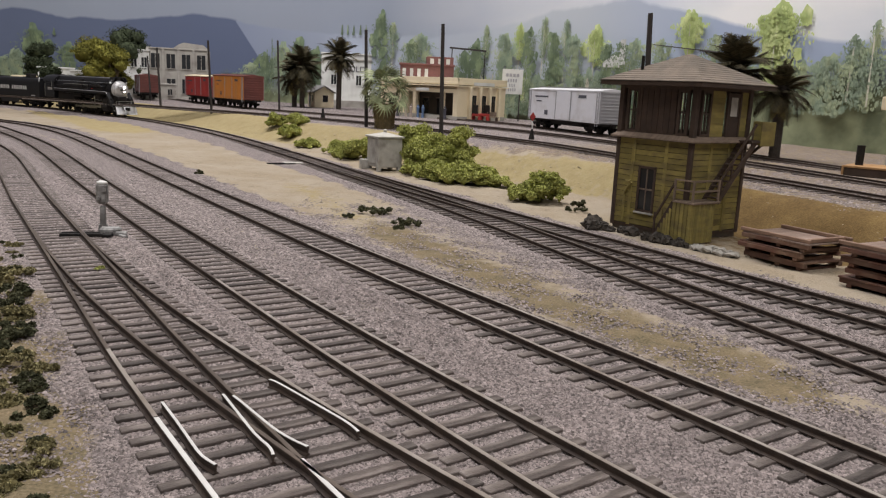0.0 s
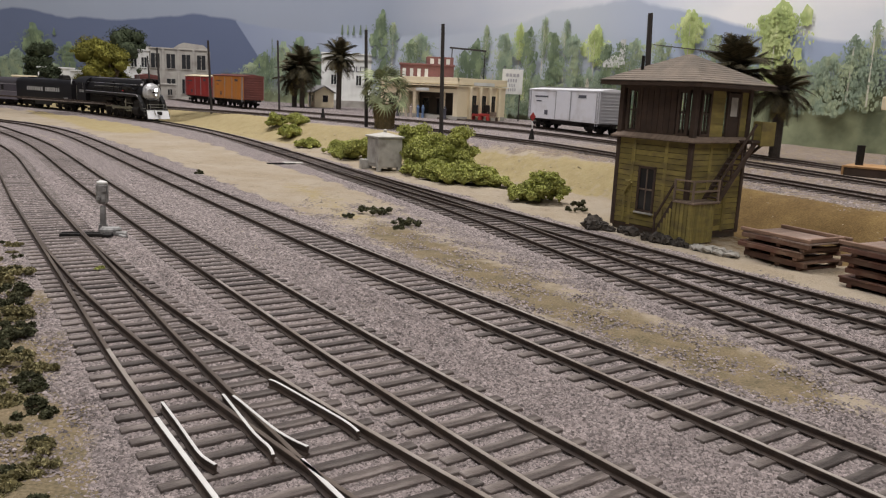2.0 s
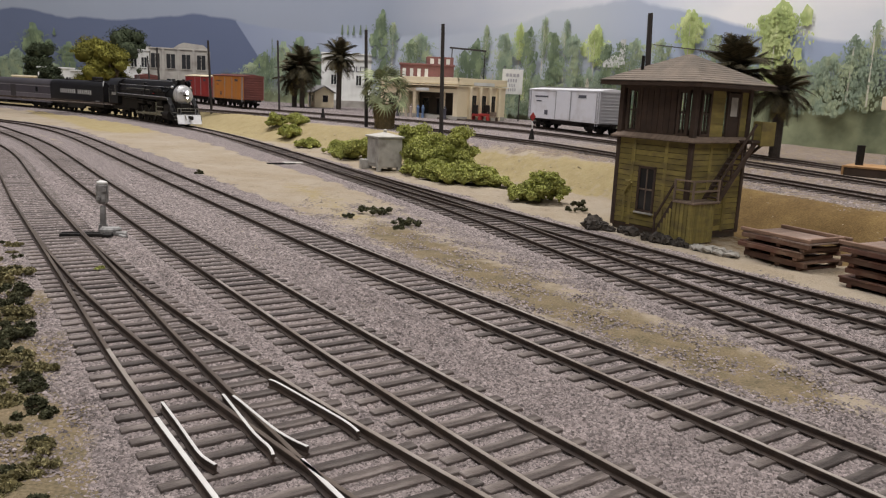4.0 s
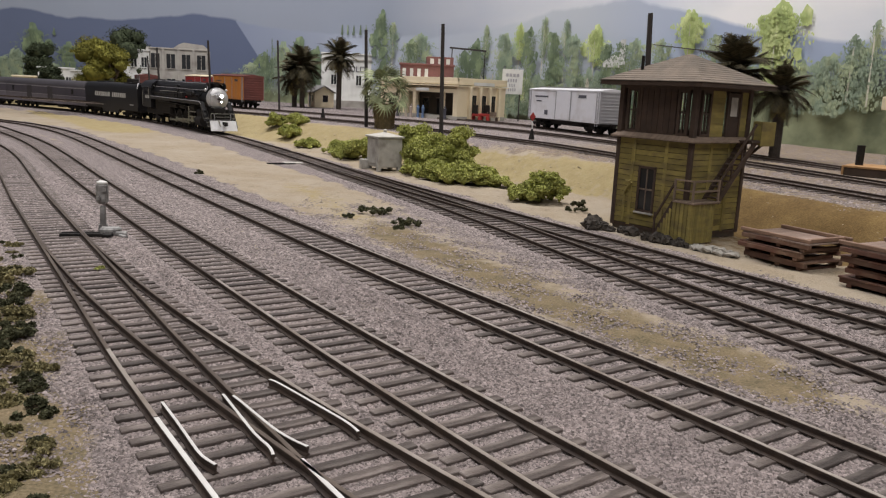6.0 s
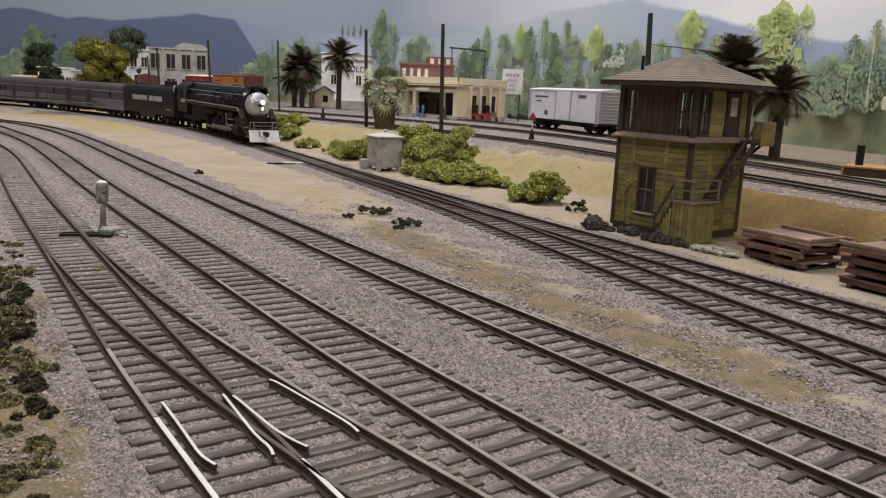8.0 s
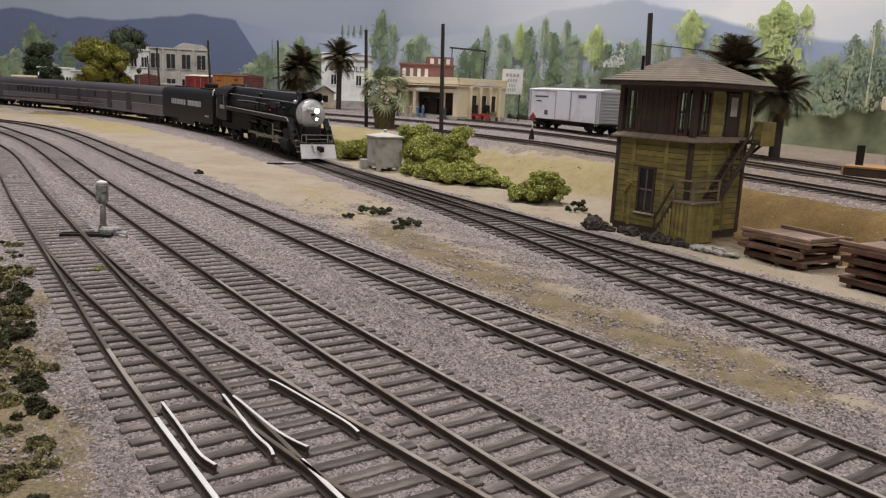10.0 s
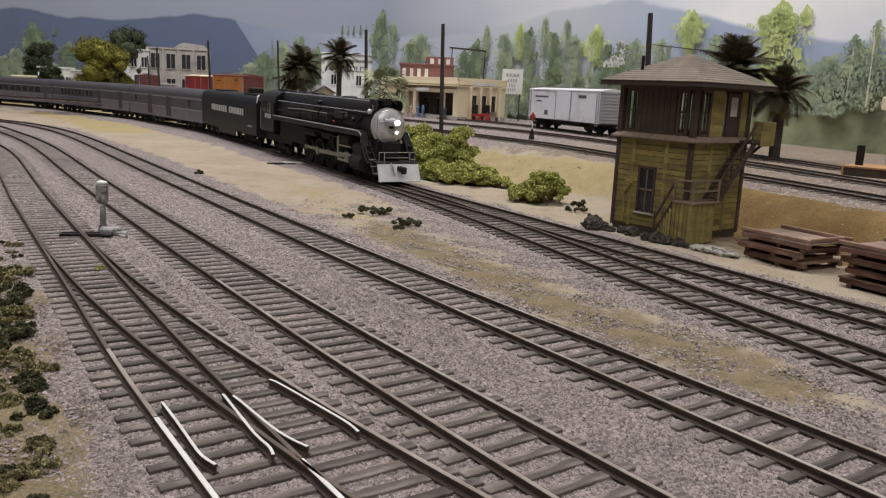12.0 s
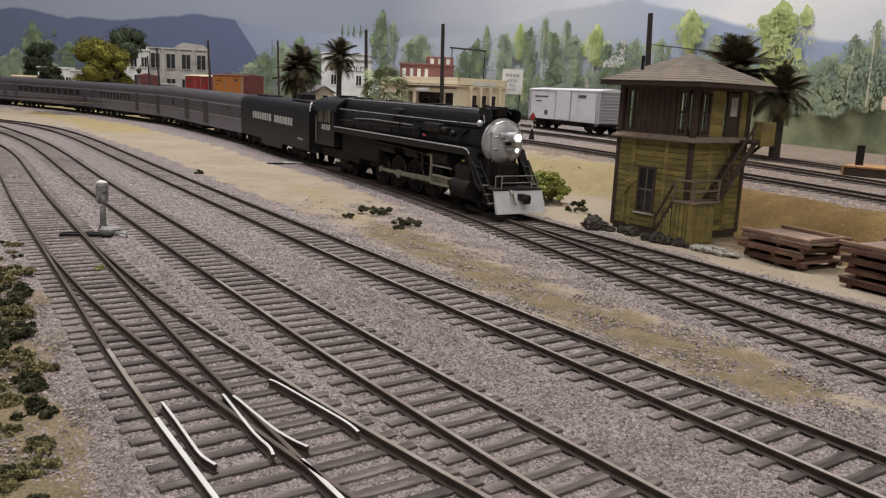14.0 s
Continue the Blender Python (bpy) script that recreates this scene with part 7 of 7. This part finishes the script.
def painted_tree(s, z0, z1, w, mat, kind, seed):
    """A tree painted flat on the backdrop: soft overlapping lobes, with small dabs along their rim."""
    rng = np.random.default_rng(seed)
    LAYER[0] += 1
    out = 0.12 + 0.012 * (LAYER[0] % 60)
    H = z1 - z0
    big = int(10 + 5 * w) if kind != "spire" else 9
    small = min(900, int(120 + 60 * w * H ** 0.6))
    t, c = BACK.tangent(s), BACK.at(s)

    def place(n, spread):
        f = rng.random(n)
        if kind == "tall":
            zz, hw = z1 - H * (0.05 + 0.5 * f), w / 2 * 1.1 * np.sin(np.pi * np.clip(f, 0.06, 0.94)) ** 0.7
        elif kind == "spire":
            zz, hw = z0 + H * f, w / 2 * (1.05 - f)
        else:
            zz, hw = z0 + H * f ** 0.8, w / 2 * 1.15 * np.sin(np.pi * np.clip(0.12 + 0.86 * f, 0.05, 0.96)) ** 0.65
        lobes = 0.78 + 0.4 * np.sin(zz * 2.3 + seed) * np.sin(zz * 5.1 + 2 * seed)
        return zz, hw * lobes * np.clip(rng.normal(size=n) * spread, -1.15, 1.15)
    verts, faces = [], []
    for n, spread, r0, k, tall in ((big, 0.45, 0.17 * min(w, 0.5 * H), 11, 1.35), (small, 0.75, 0.05 + 0.012 * min(w, 4), 5, 1.6)):
        zz, x = place(n, spread)
        r = r0 * (0.5 + 0.8 * rng.random(n))
        a = rng.random(n) * 3
        for j in range(n):
            o = out + 0.0006 * j + (0.04 if k == 5 else 0)
            base = len(verts)
            for i in range(k):
                rr = r[j] * (0.65 + 0.5 * rng.random())
                ang = a[j] + i * math.tau / k
                u = x[j] + rr * math.cos(ang)
                verts.append((c[0] + t[0] * u - o * t[1], c[1] + t[1] * u + o * t[0], zz[j] + tall * rr * math.sin(ang)))
            faces.append(tuple(range(base, base + k)))
    raw("painted_tree", verts, faces, M[mat], backdrop)
    if kind == "tall":
        m = 0.25 * (rng.random() - 0.5)
        vs = [on_wall(s - 0.1, z0 + 0.4, out + 0.3), on_wall(s + 0.1, z0 + 0.4, out + 0.3), on_wall(s + 0.06 + m, z1 - H * 0.2, out + 0.3), on_wall(s - 0.06 + m, z1 - H * 0.2, out + 0.3)]
        raw("painted_trunk", vs, [(0, 1, 2, 3)], M["paint_trunk"], backdrop)


FAR_TREES = [(235.2, 4.1, 14.8, 8.2), (239.5, 2.7, 9.9, 5.4), (227.3, 4.4, 11.5, 5.4), (242.3, 2.5, 8.6, 5.4), (180.1, 3.5, 11.2, 5.5), (176.0, 3.1, 12.9, 5.5), (171.9, 3.3, 13.5, 5.6), (183.5, 3.4, 8.9, 6.9), (167.7, 4.6, 12.0, 5.6), (230.2, 3.1, 7.3, 5.5)]
ROUND_TREES = [(121.1, 6.1, 14.4, 4.4), (115.5, 6.3, 14.8, 3.3), (109.8, 6.0, 14.2, 3.8), (105.3, 6.1, 13.5, 4.4), (98.1, 7.4, 12.4, 3.3), (95.4, 7.4, 12.5, 3.2), (92.9, 7.5, 12.6, 3.0), (127.5, 5.9, 13.0, 5.3), (130.1, 5.9, 11.7, 4.0),
               (141.2, 8.4, 14.5, 7.0), (143.2, 8.3, 13.6, 4.2), (80.5, 8.3, 12.6, 3.2), (88.6, 9.5, 12.5, 3.7), (76.1, 7.0, 11.3, 3.0), (66.0, 5.0, 10.4, 5.5), (69.6, 5.0, 9.8, 4.0), (63.0, 5.5, 11.0, 4.5)]
TALL_TREES = [(112.8, 7.2, 16.7, 2.3), (107.8, 7.2, 16.3, 2.0), (125.8, 6.9, 16.0, 2.1), (118.1, 6.2, 16.1, 2.8), (148.3, 5.3, 17.5, 2.3), (101.3, 6.6, 14.7, 4.7), (84.7, 8.2, 15.9, 4.3), (72.9, 8.4, 15.6, 5.4), (64.3, 5.9, 12.7, 2.0), (62.3, 5.5, 14.0, 1.5)]
SPIRES = [(177.8, 5.3, 14.0, 0.8), (179.0, 5.2, 11.8, 0.7), (161.2, 14.9, 16.7, 0.6), (159.8, 14.9, 16.6, 0.6), (158.3, 14.9, 16.5, 0.6), (156.6, 14.9, 16.5, 0.6), (155.2, 15.1, 16.5, 0.6), (230.2, 13.5, 14.9, 0.8), (231.3, 11.4, 12.6, 0.7)]
for i, q in enumerate(FAR_TREES):
    painted_tree(*q, "paint_mid" if i % 2 else "paint_dark", "round", 100 + i)
rw = random.Random(5)
for i in range(34):
    painted_tree(80 + 2.0 * i, 2.5, rw.uniform(6.5, 9.5), rw.uniform(3, 5), "paint_mid" if i % 3 else "paint_dark", "round", 300 + i)
for i, q in enumerate(ROUND_TREES):
    painted_tree(*q, "paint_dark" if i % 3 and q[0] > 90 else "paint_mid", "round", 200 + i)
for i, q in enumerate(TALL_TREES):
    painted_tree(*q, "paint_light" if i in (3, 5, 7, 6) else "paint_mid", "tall", 400 + i)
rg = random.Random(9)
for i in range(46):
    painted_tree(84 + rg.uniform(0, 46), rg.uniform(4.0, 5.5), rg.uniform(7.0, 9.2), rg.uniform(0.5, 1.4), ("paint_light", "paint_trunk", "paint_mid")[i % 3], "spire", 700 + i)
for i, q in enumerate(SPIRES):
    painted_tree(*q, "paint_dark", "spire", 500 + i)
painted_tree(72.5, 7.0, 15.4, 6.0, "paint_light", "round", 600)
painted_tree(151.1, 8.2, 18.5, 4.4, "paint_dark", "round", 601)
raw("painted_barn", [on_wall(98.6, 9.5, 1.0), on_wall(95.4, 9.5, 1.0), on_wall(95.4, 10.6, 1.0), on_wall(96.6, 11.1, 1.0), on_wall(98.6, 10.2, 1.0)], [(0, 1, 2, 3, 4)], M["white_wall"], backdrop)
raw("painted_tower", [on_wall(95.6, 9.8, 1.02), on_wall(94.4, 9.8, 1.02), on_wall(94.5, 12.9, 1.02), on_wall(95.5, 12.9, 1.02)], [(0, 1, 2, 3)], M["white_wall"], backdrop)


def room():
    wall = material("off_white_room_wall", (0.75, 0.74, 0.73), (0.7, 0.69, 0.68), 0.02, 0.9)
    for name, c, s in (("ceiling", (-40, 60, CEIL + 2), (620, 560, 4)), ("wall_south", (-40, -220, 30), (620, 4, 216)), ("wall_north", (-40, 340, 30), (620, 4, 216)),
                       ("wall_east", (272, 60, 30), (4, 556, 216)), ("wall_west", (-352, 60, 30), (4, 556, 216)), ("floor", (-40, 60, -80), (620, 560, 4))):
        tagged(part(name, box(B(), c, s), wall), "plain off-white surface of the layout room", "wall" if "wall" in name else name, kind="structure")
    # frames round the unseen lamps, the added rear fill among them
    for lx, ly, sx, sy, power, tint in LAMPS:
        t = thing("ceiling_light", lx, ly, CEIL - 1.3, 0, "frame of an unseen ceiling or fill light panel", "ceiling light", group="ceiling lights")
        bm = B()
        for w, d, x, y in ((sx + 4, 1.5, 0, sy / 2 + 1), (sx + 4, 1.5, 0, -sy / 2 - 1), (1.5, sy, sx / 2 + 1, 0), (1.5, sy, -sx / 2 - 1, 0)):
            box(bm, (x, y, 0), (w, d, 2.5))
        part("frame", bm, M["stripe"], t)


room()


# ---- movement ----
CURVE = (0.00118328, -0.0286575, 0.1147047, -5.1756481, 100.377987)


def front(t):
    """Length along the through track of the locomotive's pilot; the train comes towards the near end."""
    return LEAD + float(np.polyval(CURVE, t))


def car_pose(t, back, half):
    s = front(t) + back
    a, b = MAIN.at(s - half), MAIN.at(s + half)
    c, d = (a + b) / 2, a - b
    za, zb = float(main_z(uv(*a)[0])), float(main_z(uv(*b)[0]))
    return pose(c[0] * S, c[1] * S, (za + zb) / 2 * S, 0, -math.degrees(math.atan2(za - zb, np.linalg.norm(d))), math.degrees(math.atan2(d[1], d[0])))


def motions():
    times = [0.25 * k for k in range(57)]
    back = 10.75
    walk(ENGINE, [(t, car_pose(t, back, 5.0)) for t in times])
    walk(TENDER, [(t, car_pose(t, 32.6, 5.2)) for t in times])
    start = 41.4
    for k, c in enumerate(COACHES):
        mid = start + CAR * (k + 0.5)
        walk(c, [(t, car_pose(t, mid, 8.3)) for t in times])
    # the driving wheels roll, the rods go round with them
    fine = [0.1 * k for k in range(141)]

    def turn(t):
        return (front(0) - front(t)) / 0.95 + 0.4
    for ax, x in RODS["axles"]:
        walk(ax, [(t, pose(x * S, 0, 0.95 * S, 0, math.degrees(turn(t)), 0)) for t in fine])
    walk(RODS["side"], [(t, pose(0.34 * math.cos(turn(t)) * S, 0, (0.95 - 0.34 * math.sin(turn(t))) * S)) for t in fine])
    walk(RODS["main"], [(t, pose(0.34 * math.cos(turn(t)) * S, 0, (0.97 - 0.17 * math.sin(turn(t))) * S)) for t in fine])


motions()
